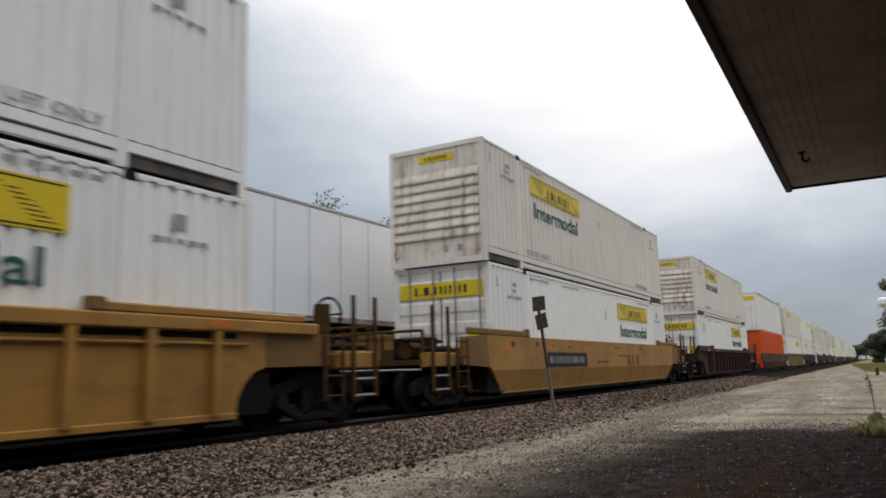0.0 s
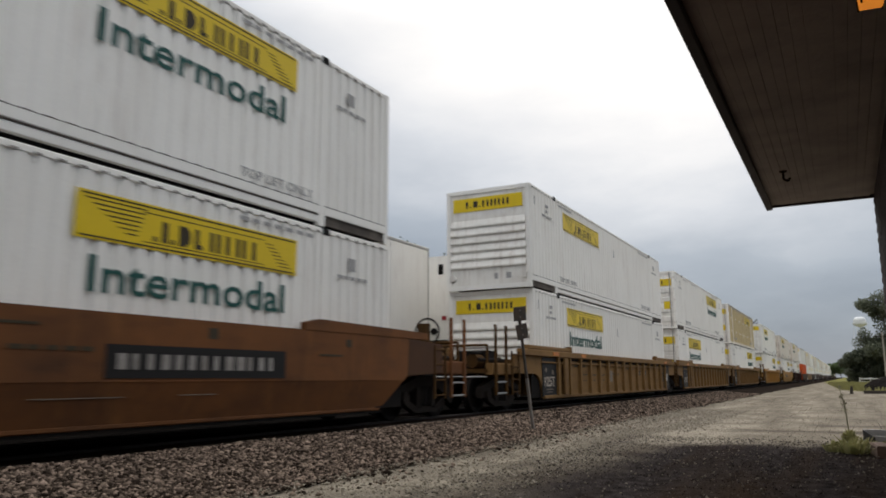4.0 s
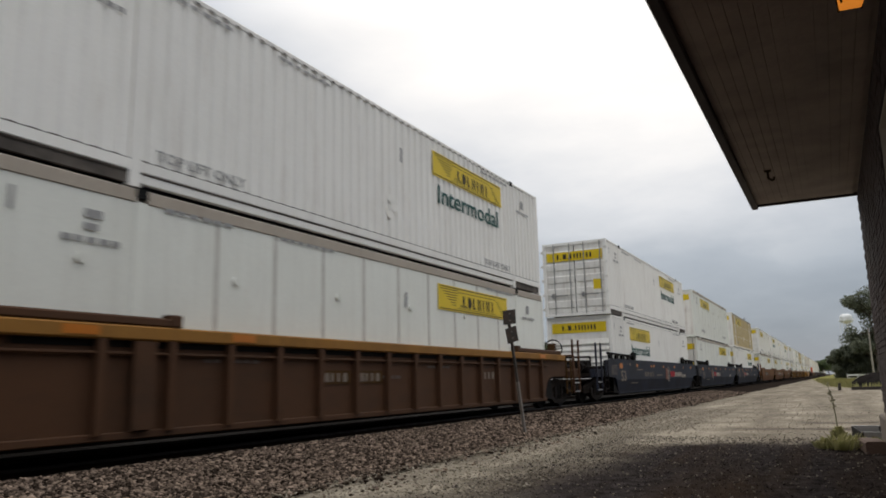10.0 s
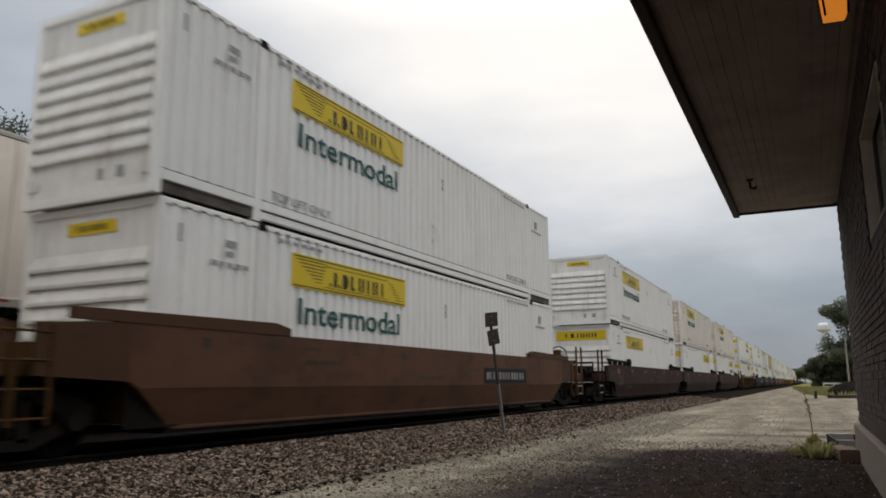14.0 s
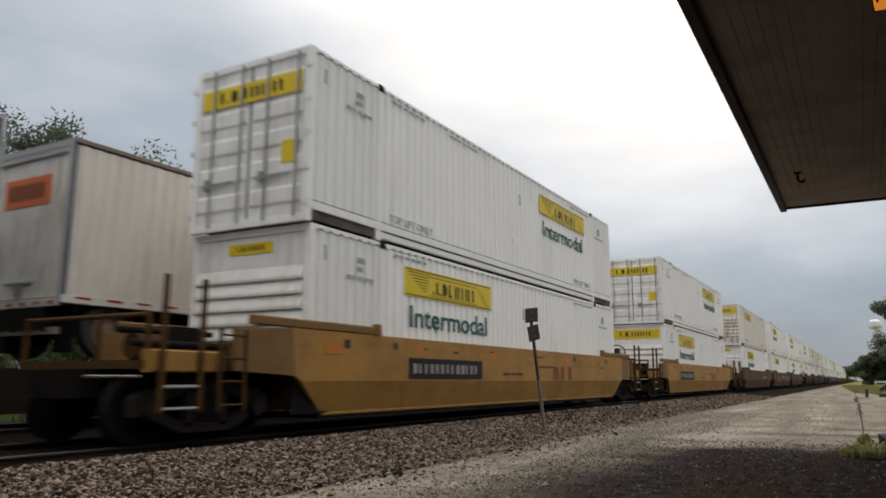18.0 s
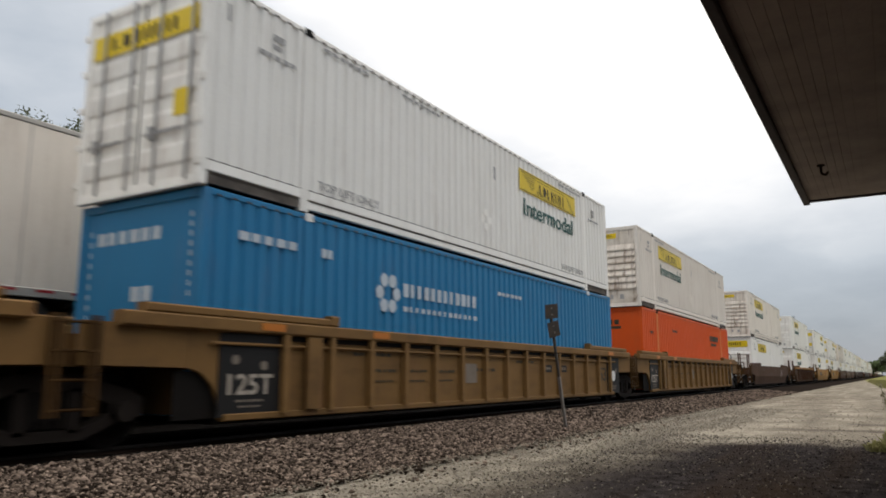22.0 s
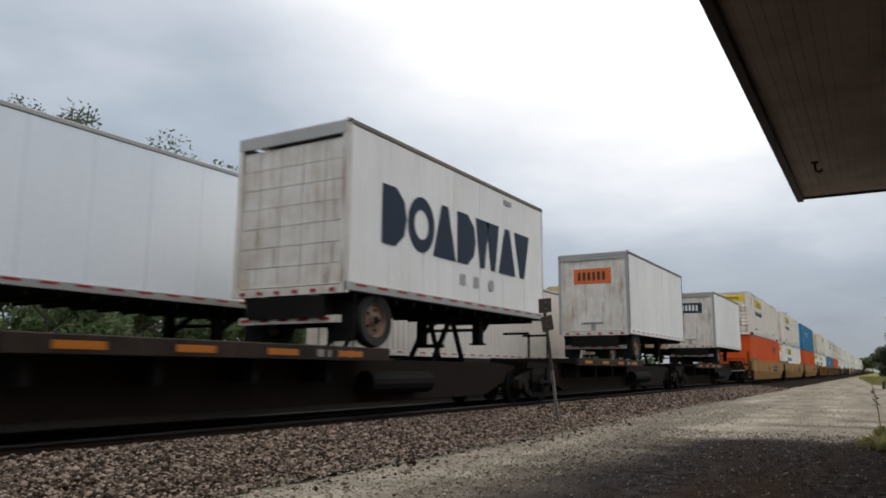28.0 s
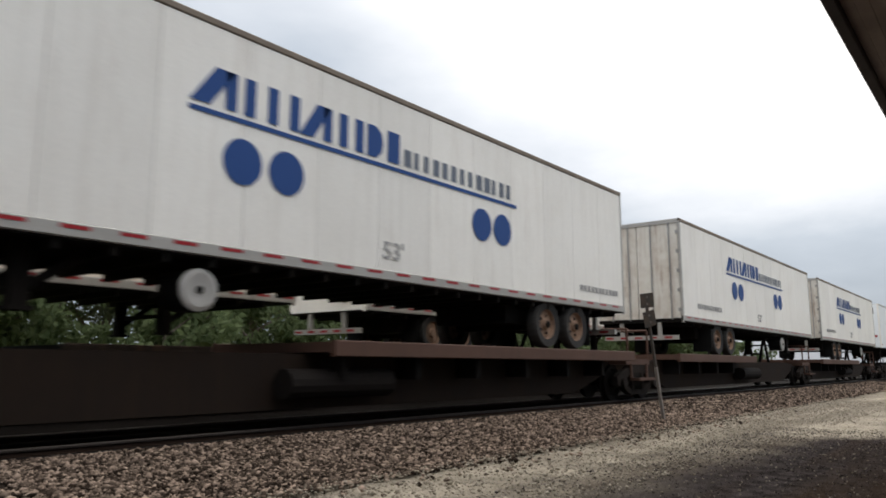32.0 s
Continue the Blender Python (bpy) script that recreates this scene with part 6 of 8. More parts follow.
# start place, upper box, lower box, car kind, car colour, black panels, place of its plate; boxes as container() takes them
UNITS = [
    (462.0, ('W', 'R', 'n', 0), ('W', 'd', 'f', 0), 'smooth', 'maroon', 0, 0.0),
    (442.1, ('G', 'r', 'n', 1), ('W', 'r', 'n', 1), 'smooth', 'ochre', 0, 0.0),
    (418.5, ('S', 'd', 'f', 0), ('W', 'R', 'n', 1), 'smooth', 'maroon', 0, 0.0),
    (398.6, ('S', 'd', 'f', 0), ('W', 'r', 'n', 1), 'tube', 'maroon', 0, 0.0),
    (378.7, ('S', 'd', 'f', 0), ('W', 'r', 'n', 1), 'tube', 'maroon', 0, 0.0),
    (355.1, ('G', 'r', 'n', 1), ('W', 'R', 'n', 1), 'smooth', 'ochre', 0, 0.0),
    (335.2, ('W', 'd', 'f', 1), ('W', 'd', 'f', 0), 'tube', 'maroon', 0, 0.0),
    (315.3, ('G', 'r', 'n', 1), ('W', 'r', 'n', 1), 'smooth', 'umber', 0, 0.0),
    (291.7, ('S', 'd', 'f', 0), ('W', 'd', 'f', 0), 'tube', 'maroon', 0, 0.0),
    (271.8, ('W', 'd', 'f', 1), ('W', 'r', 'n', 1), 'tube', 'maroon', 0, 0.0),
    (251.9, ('G', 'r', 'n', 1), ('W', 'R', 'n', 1), 'smooth', 'maroon', 0, 0.0),
    (228.3, ('G', 'r', 'n', 1), ('W', 'R', 'n', 1), 'ribbed', 'maroon', 0, 0.0),
    (208.4, ('W', 'R', 'n', 0), ('W', 'd', 'f', 0), 'smooth', 'maroon', 0, 0.0),
    (188.5, ('G', 'r', 'n', 1), ('W', 'd', 'f', 1), 'smooth', 'umber', 0, 0.0),
    (164.9, ('G', 'r', 'n', 1), ('W', 'd', 'f', 0), 'tube', 'maroon', 0, 0.0),
    (145.0, ('S', 'd', 'f', 0), ('W', 'd', 'f', 0), 'tube', 'maroon', 0, 0.0),
    (125.1, ('G', 'r', 'n', 1), ('W', 'd', 'f', 1), 'tube', 'maroon', 0, 0.0),
    (101.5, ('W', 'd', 'f', 1), ('W', 'r', 'n', 1), 'smooth', 'maroon', 0, 0.0),
    (81.6, ('G', 'r', 'n', 1), ('W', 'd', 'f', 1), 'ribbed', 'ochre', 0, 0.0),
    (61.7, ('F', 'r', '-', 0), ('O', 'r', '-', 0), 'smooth', 'umber', 0, 0.0),
    (38.10, ('G', 'r', 'n', 1), ('W', 'd', 'f', 1), 'ribbed', 'maroon', 0, 0.0),
    (14.88, ('G', 'r', 'n', 1), ('W', 'd', 'f', 1), 'smooth', 'yellow', 0, 2.9),
    (-8.70, ('W', 'R', 'n', 1), ('W', 'd', 'f', 1), 'ribbed', 'yellow', 0, 0.0),
    (-32.45, ('T', 'd', 'f', 0), ('W', 'd', 'f', 1), 'ribbed', 'ochre', 2, 0.0),
    (-51.81, ('W', 'd', 'f', 1), ('W', 'd', 'n', 1), 'ribbed', 'ochre', 1, 0.0),
    (-71.42, ('W', 'R', 'n', 0), ('W', 'R', 'n', 1), 'ribbed', 'ochre', 1, 0.0),
    (-94.75, ('W', 'd', 'f', 1), ('W', 'd', 'f', 1), 'smooth', 'brown', 0, 10.1),
    (-114.47, ('W', 'R', 'n', 1), ('S', 'R', 'n', 0), 'smooth', 'brown', 0, -7.1),
    (-133.90, ('W', 'R', 'n', 0), ('S', 'd', 'f', 0), 'smooth', 'brown', 0, 3.4),
    (-157.71, ('T', 'r', 'n', 0), ('W', 'd', 'f', 1), 'tube', 'blue', 0, 3.4),
    (-177.22, ('S', 'r', 'n', 0), ('S', 'd', 'f', 0), 'tube', 'blue', 0, 3.85),
    (-196.92, ('W', 'd', 'f', 1), ('W', 'R', 'n', 1), 'tube', 'blue', 0, 8.7),
    (-220.58, ('W', 'd', 'f', 1), ('S', 'd', 'f', 0), 'ribbed', 'umber', 0, 0.0),
    (-244.26, ('G', 'r', 'n', 1), ('W', 'd', 'f', 1), 'tube', 'maroon', 0, -1.0),
    (-264.17, ('G', 'r', 'n', 1), ('W', 'd', 'f', 0), 'tube', 'maroon', 0, 0.0),
    (-283.63, ('W', 'r', 'n', 1), ('W', 'R', 'n', 0), 'tube', 'maroon', 0, 0.0),
    (-307.63, ('W', 'r', 'n', 1), ('W', 'r', 'n', 1), 'smooth', 'russet', 0, 10.2),
    (-327.49, ('W', 'r', 'n', 1), ('W', 'r', 'n', 0), 'smooth', 'russet', 0, -7.1),
    (-347.56, ('G', 'R', 'n', 0), ('W', 'r', 'n', 1), 'smooth', 'russet', 0, 0.0),
    (-371.15, ('W', 'd', 'f', 1), ('W', 'R', 'n', 1), 'smooth', 'yellow', 0, 2.2),
    (-394.96, ('W', 'd', 'f', 1), ('W', 'r', 'n', 1), 'smooth', 'yellow', 0, 2.7),
    (-418.86, ('W', 'r', 'n', 1), ('W', 'r', 'n', 1), 'ribbed', 'umber', 0, 0.0),
    (-442.91, ('G', 'r', 'n', 1), ('W', 'R', 'n', 0), 'smooth', 'umber', 0, 0.0),
    (-467.03, ('G', 'r', 'n', 1), ('O', 'r', '-', 0), 'ribbed', 'ochre', 1, 0.0),
    (-486.70, ('W', 'd', 'f', 1), ('B', 'r', '-', 0), 'ribbed', 'ochre', 1, 0.0),
    (-506.24, ('G', 'd', 'f', 0), ('W', 'R', 'n', 1), 'ribbed', 'amber', 0, 0.0),
    (-530.27, ('B', 'r', '-', 0), ('O', 'r', '-', 0), 'smooth', 'yellow', 0, 10.5),
    (-550.40, ('G', 'r', 'n', 1), ('W', 'R', 'n', 1), 'smooth', 'yellow', 0, 10.5),
    (-570.07, ('G', 'R', 'n', 1), ('O', 'r', '-', 0), 'smooth', 'yellow', 0, 0.0),
]


def place_near_train():
    front = None
    for i, (s, up, lowbox, kind, colour, panel, sign) in enumerate(UNITS):
        LEAN["on"] = s > 45
        lead = front is None or front - s > 22.0
        front = s
        behind = UNITS[i + 1][0] if i + 1 < len(UNITS) else s - 30
        ride(well_car(kind, colour, lead, panel, sign, s - behind > 22.0), XC, s, 0)
        ride(container(*lowbox), XC, s, BASE1)
        ride(container(*up), XC, s - 0.12, BASE2)
    for s, args, car in TRAILERS:
        ride(spine_car(*car), XC, s, 0)
        ride(trailer(*args), XC, s, 0)


PUP, PUP_CAR = 8.2, (16.1, -5.4, 1.15, "black", -7.6)
LONG_A, LONG_B = (17.82, -0.6, 6.6, "brown", -2.75), (19.65, 6.4, 16.1, "brown", -2.75)
LONG_X, LONG_F = (14.52, 8.6, 15.4, "black", 0.93), (17.82, -0.6, 8.8, "brown", -2.75, True)
TRAILERS = [
    (-582.49, ("white", PUP, (0.95,), "roll", "oval"), PUP_CAR),
    (-598.10, ("white", PUP, (0.95,), "roll", "dark"), PUP_CAR),
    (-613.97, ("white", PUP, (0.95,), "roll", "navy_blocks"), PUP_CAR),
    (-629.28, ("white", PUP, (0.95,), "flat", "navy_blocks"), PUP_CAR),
    (-651.79, ("cool", 16.0, (11.4, 12.6), "nose", "red"), LONG_X),
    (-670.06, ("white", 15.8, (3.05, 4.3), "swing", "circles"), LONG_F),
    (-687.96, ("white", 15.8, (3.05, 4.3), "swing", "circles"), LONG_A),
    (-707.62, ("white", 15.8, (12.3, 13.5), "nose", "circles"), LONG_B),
]
# far train: start place, length, style, mark
FAR = [
    (4.0, 14.5, "cool", "plain"), (19.5, 13.0, "cool", "plain"), (33.0, 16.5, "white", "ribs"), (52, 14, "white", "ribs"), (68, 14, "white", "plain"),
    (84, 14, "silver", "plain"), (100, 14.5, "white", "plain"), (116, 13.5, "white", "plain"), (131.5, 15.5, "orange", "ribs"), (150.5, 16.1, "silver", "redname"),
    (229.5, 14.5, "grey", "ribs"), (325.5, 15, "aged", "plain"), (345, 14, "white", "plain"), (361, 14, "white", "plain"), (377, 14, "white", "plain"),
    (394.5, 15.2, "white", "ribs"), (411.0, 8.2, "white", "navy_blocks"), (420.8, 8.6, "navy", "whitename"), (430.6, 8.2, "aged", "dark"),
    (440.5, 15.5, "aged", "ribs"), (458, 16, "tan", "ribs"), (476, 14.5, "aged", "ribs"), (492, 10, "white", "purple"), (504.5, 14, "white", "plain"),
    (521, 14.5, "aged", "plain"), (538, 15, "cool", "plain"), (556, 16, "cool", "plain"), (575, 15, "white", "plain"), (597.3, 14, "silver", "purple"),
    (613.5, 14, "white", "plain"), (630, 14, "white", "plain"), (646, 8.5, "white", "plain"), (656, 15.8, "cool", "label"), (674.4, 16, "aged", "label_ribs"),
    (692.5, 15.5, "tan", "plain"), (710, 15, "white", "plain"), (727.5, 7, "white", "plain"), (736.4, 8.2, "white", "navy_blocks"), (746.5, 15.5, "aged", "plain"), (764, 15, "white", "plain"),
]


def place_far_train():
    for s, ln, style, mark in FAR:
        end = "roll" if ln < 10 else ("nose" if mark in ("plain", "redname") else "swing")
        boxed = mark in ("ribs", "label_ribs") and s > 200 and s != 394.5 or style == "grey"
        w = () if boxed else ((0.95,) if ln < 10 else ((2.6, 3.85) if s != 710 else (11.2, 12.4)))
        ride(trailer(style, ln, w, end, mark), XB, s, (1.285 - TZ0) if boxed else (0.22 if s == 394.5 else 0), False)
    LEAN["on"] = True
    y = -8.0
    while y < 790:
        ride(spine_car(19.6, 1.0, 6.5, "black", 0.0), XB, y, 0, False)
        y += 19.6


# ---- ground, ballast and tracks ----
def ground_material():
    m = bpy.data.materials.new("gravel_lot")
    m.use_nodes = True
    nt = m.node_tree
    nt.nodes.clear()
    N, L = nt.nodes.new, nt.links.new
    out, bs = N("ShaderNodeOutputMaterial"), N("ShaderNodeBsdfPrincipled")
    L(bs.outputs[0], out.inputs[0])
    ge = N("ShaderNodeNewGeometry")
    vo, n1, n2, n3 = N("ShaderNodeTexVoronoi"), N("ShaderNodeTexNoise"), N("ShaderNodeTexNoise"), N("ShaderNodeTexNoise")
    vo.inputs["Scale"].default_value = 46
    n1.inputs["Scale"].default_value, n1.inputs["Detail"].default_value, n1.inputs["Roughness"].default_value = 0.9, 6, 0.55
    n2.inputs["Scale"].default_value, n2.inputs["Detail"].default_value = 14, 6
    n3.inputs["Scale"].default_value, n3.inputs["Detail"].default_value = 0.22, 5
    for n in (vo, n2, n3):
        L(ge.outputs["Position"], n.inputs["Vector"])
    lanes = N("ShaderNodeMapping")
    lanes.inputs["Scale"].default_value = (1.3, 0.13, 1.0)
    L(ge.outputs["Position"], lanes.inputs[0])
    L(lanes.outputs[0], n1.inputs["Vector"])
    c1 = N("ShaderNodeValToRGB")
    e = c1.color_ramp.elements
    e[0].position, e[0].color = 0.36, (0.160, 0.138, 0.109, 1)
    e[1].position, e[1].color = 0.66, (0.325, 0.288, 0.228, 1)
    L(n1.outputs[0], c1.inputs[0])
    # grass further off
    gr = N("ShaderNodeValToRGB")
    e = gr.color_ramp.elements
    e[0].position, e[0].color = 0.35, (0.125, 0.122, 0.042, 1)
    e[1].position, e[1].color = 0.7, (0.26, 0.24, 0.10, 1)
    L(n2.outputs[0], gr.inputs[0])
    sp = N("ShaderNodeSeparateXYZ")
    L(ge.outputs["Position"], sp.inputs[0])

    def mapr(v, a, b):
        r = N("ShaderNodeMapRange")
        r.inputs["From Min"].default_value, r.inputs["From Max"].default_value = a, b
        L(v, r.inputs["Value"])
        return r.outputs[0]

    def math_(op, a, b):
        k = N("ShaderNodeMath")
        k.operation = op
        for i, q in enumerate((a, b)):
            if isinstance(q, (int, float)):
                k.inputs[i].default_value = q
            else:
                L(q, k.inputs[i])
        return k.outputs[0]

    wob = math_("MULTIPLY", math_("SUBTRACT", n3.outputs[0], 0.5), 14.0)
    # the verge starts at about 50 m and narrows the lot to a lane beside the rails
    lane = math_("ADD", math_("MULTIPLY", math_("SUBTRACT", sp.outputs[1], 76.0), 0.035), 1.2)
    near = math_("MULTIPLY", math_("MAXIMUM", math_("SUBTRACT", 66.0, sp.outputs[1]), 0.0), -0.17)
    east = mapr(math_("ADD", math_("ADD", sp.outputs[0], math_("ADD", lane, near)), math_("MULTIPLY", wob, 0.08)), 0.0, 0.5)
    east = math_("MULTIPLY", east, mapr(math_("ADD", sp.outputs[1], math_("MULTIPLY", wob, 0.3)), 49.0, 51.0))
    west = mapr(math_("ADD", math_("MULTIPLY", sp.outputs[0], -1.0), math_("MULTIPLY", wob, 0.1)), 15.6, 16.4)
    grass = math_("MAXIMUM", east, west)
    mx = N("ShaderNodeMix")
    mx.data_type = "RGBA"
    L(grass, mx.inputs[0])
    L(c1.outputs[0], mx.inputs[6])
    L(gr.outputs[0], mx.inputs[7])
    # worn asphalt beside the depot, with a broken edge
    edge, fine_n = N("ShaderNodeTexNoise"), N("ShaderNodeTexNoise")
    edge.inputs["Scale"].default_value, edge.inputs["Detail"].default_value = 0.9, 8
    fine_n.inputs["Scale"].default_value, fine_n.inputs["Detail"].default_value = 7.0, 6
    for n in (edge, fine_n):
        L(ge.outputs["Position"], n.inputs["Vector"])
    wav = math_("ADD", math_("MULTIPLY", math_("SUBTRACT", edge.outputs[0], 0.5), 1.9), math_("MULTIPLY", math_("SUBTRACT", fine_n.outputs[0], 0.5), 0.9))
    ax = mapr(math_("ADD", math_("SUBTRACT", math_("ADD", sp.outputs[0], 3.78), math_("MULTIPLY", sp.outputs[1], 0.048)), math_("MULTIPLY", wav, 0.9)), -0.40, 1.25)
    ay = mapr(math_("ADD", math_("SUBTRACT", math_("ADD", 12.35, math_("MULTIPLY", sp.outputs[0], 0.27)), sp.outputs[1]), math_("MULTIPLY", wav, 1.2)), -0.35, 0.45)
    tar = N("ShaderNodeValToRGB")
    e = tar.color_ramp.elements
    e[0].position, e[0].color = 0.32, (0.013, 0.0108, 0.0105, 1)
    e[1].position, e[1].color = 0.75, (0.060, 0.051, 0.049, 1)
    L(fine_n.outputs[0], tar.inputs[0])
    # grey-brown damp patches on the gravel
    damp = N("ShaderNodeMix")
    damp.data_type = "RGBA"
    damp.inputs[7].default_value = (0.155, 0.133, 0.107, 1)
    L(mx.outputs[2], damp.inputs[6])
    L(math_("MULTIPLY", math_("MULTIPLY", mapr(edge.outputs[0], 0.44, 0.64), 0.85), math_("SUBTRACT", 1.0, grass)), damp.inputs[0])
    mx = damp
    # brown dirt trodden over the tar, and long wheel ruts of mud on the gravel
    dirt, dirty = N("ShaderNodeValToRGB"), N("ShaderNodeMix")
    e = dirt.color_ramp.elements
    e[0].position, e[0].color = 0.44, (0, 0, 0, 1)
    e[1].position, e[1].color = 0.64, (0.85, 0.85, 0.85, 1)
    L(n1.outputs[0], dirt.inputs[0])
    dirty.data_type = "RGBA"
    dirty.inputs[7].default_value = (0.036, 0.024, 0.016, 1)
    L(dirt.outputs[0], dirty.inputs[0])
    L(tar.outputs[0], dirty.inputs[6])
    tar = dirty
    mp, rut = N("ShaderNodeMapping"), N("ShaderNodeTexNoise")
    mp.inputs["Scale"].default_value = (0.30, 0.62, 1.0)
    rut.inputs["Scale"].default_value, rut.inputs["Detail"].default_value, rut.inputs["Roughness"].default_value = 1.0, 6, 0.6
    L(ge.outputs["Position"], mp.inputs[0])
    L(mp.outputs[0], rut.inputs["Vector"])
    span = math_("MULTIPLY", mapr(sp.outputs[0], -3.0, -0.6), math_("MULTIPLY", mapr(sp.outputs[1], 11.0, 13.5), mapr(sp.outputs[1], 24.0, 17.0)))
    mud = math_("MULTIPLY", mapr(rut.outputs[0], 0.50, 0.62), math_("MULTIPLY", span, 0.8))
    mr = N("ShaderNodeMix")
    mr.data_type = "RGBA"
    mr.inputs[7].default_value = (0.055, 0.043, 0.037, 1)
    L(mud, mr.inputs[0])
    L(mx.outputs[2], mr.inputs[6])
    mx = mr
    ma = N("ShaderNodeMix")
    ma.data_type = "RGBA"
    L(math_("MULTIPLY", ax, ay), ma.inputs[0])
    L(mx.outputs[2], ma.inputs[6])
    L(tar.outputs[2], ma.inputs[7])
    mx = ma
    hs, vr = N("ShaderNodeHueSaturation"), N("ShaderNodeMapRange")
    vr.inputs["To Min"].default_value, vr.inputs["To Max"].default_value = 0.66, 1.3
    L(vo.outputs["Color"], vr.inputs["Value"])
    L(vr.outputs[0], hs.inputs["Value"])
    L(mx.outputs[2], hs.inputs["Color"])
    L(hs.outputs[0], bs.inputs["Base Color"])
    bs.inputs["Roughness"].default_value = 0.95
    bs.inputs["Specular IOR Level"].default_value = 0.0
    bp = N("ShaderNodeBump")
    bp.inputs["Strength"].default_value, bp.inputs["Distance"].default_value = 0.6, 0.02
    L(math_("ADD", vo.outputs["Distance"], n2.outputs[0]), bp.inputs["Height"])
    L(bp.outputs[0], bs.inputs["Normal"])
    return m


def ballast_z(x):
    """Height of the stone bed across the two tracks."""
    a = min(1.0, max(0.0, (-4.55 - x) / 2.25))
    return -0.03 + 0.16 * a


def build_ground():
    xs = sorted(set([-900, -400, -150, -60, -30] + [-20 + 1.0 * i for i in range(33)] + [16, 24, 40, 90, 250, 900]))
    ys = sorted(set([-950, -120, -60, -30, -10] + [-5 + 1.0 * i for i in range(66)] + [65, 75, 90, 120, 170, 260, 420, 700, 1200, 2500]))
    g = Geo()
    for y in ys:
        for x in xs:
            z = 0.0
            if -4 < x < 0.4 and 0 < y < 60:
                z = 0.03 * (noise.noise(Vector((x * 0.5, y * 0.25, 0))))
            g.v.append((x, y, z - (0.02 if x > -4 else 0.06)))
    n = len(xs)
    for j in range(len(ys) - 1):
        for i in range(n - 1):
            g.f.append((j * n + i, j * n + i + 1, (j + 1) * n + i + 1, (j + 1) * n + i))
    ob = fixed("ground", g, ground_material(), "pale gravel lot running into grass along the railway", "ground", "structure")
    for p in ob.data.polygons:
        p.use_smooth = True


def stones(name, count, area, size, seed, mat, zf, label):
    """Loose stones as one mesh: jittered six-sided lumps."""
    r = np.random.RandomState(seed)
    x = r.uniform(area[0], area[1], count)
    y = area[2] + (area[3] - area[2]) * r.uniform(0, 1, count) ** area[4]
    sz = r.uniform(size[0], size[1], count) * np.where(r.rand(count) < 0.08, 1.5, 1.0)
    z = np.array([zf(a) for a in x]) + sz * 0.15
    base = np.array([(1, 0, 0), (0.5, 0.87, 0.1), (-0.5, 0.87, -0.1), (-1, 0, 0.1), (-0.5, -0.87, 0), (0.5, -0.87, 0.05), (0.1, 0.05, 0.75), (-0.05, 0, -0.6)])
    tri = np.array([(0, 1, 6), (1, 2, 6), (2, 3, 6), (3, 4, 6), (4, 5, 6), (5, 0, 6), (1, 0, 7), (2, 1, 7), (3, 2, 7), (4, 3, 7), (5, 4, 7), (0, 5, 7)])
    v = base[None] * (1 + r.uniform(-0.38, 0.38, (count, 8, 3)))
    v *= (sz[:, None, None] * np.stack([r.uniform(0.7, 1.2, count), r.uniform(0.55, 0.95, count), r.uniform(0.5, 0.95, count)], 1)[:, None, :])
    a = r.uniform(0, 6.28, count)
    tilt = r.uniform(-0.7, 0.7, count)
    ca, sa, ct, st = np.cos(a)[:, None], np.sin(a)[:, None], np.cos(tilt)[:, None], np.sin(tilt)[:, None]
    px, py, pz = v[..., 0], v[..., 1] * ct - v[..., 2] * st, v[..., 1] * st + v[..., 2] * ct
    v = np.stack([px * ca - py * sa + x[:, None], px * sa + py * ca + y[:, None], pz + z[:, None]], -1)
    f = tri[None] + (np.arange(count) * 8)[:, None, None]
    me = bpy.data.meshes.new(name)
    me.vertices.add(count * 8)
    me.vertices.foreach_set("co", v.reshape(-1))
    nf = count * 12
    me.loops.add(nf * 3)
    me.loops.foreach_set("vertex_index", f.reshape(-1).astype(np.int32))
    me.polygons.add(nf)
    me.polygons.foreach_set("loop_start", np.arange(0, nf * 3, 3, dtype=np.int32))
    me.update(calc_edges=True)
    me.materials.append(mat)
    return tagged(new(name, me), label, "stones", "", "stuff")


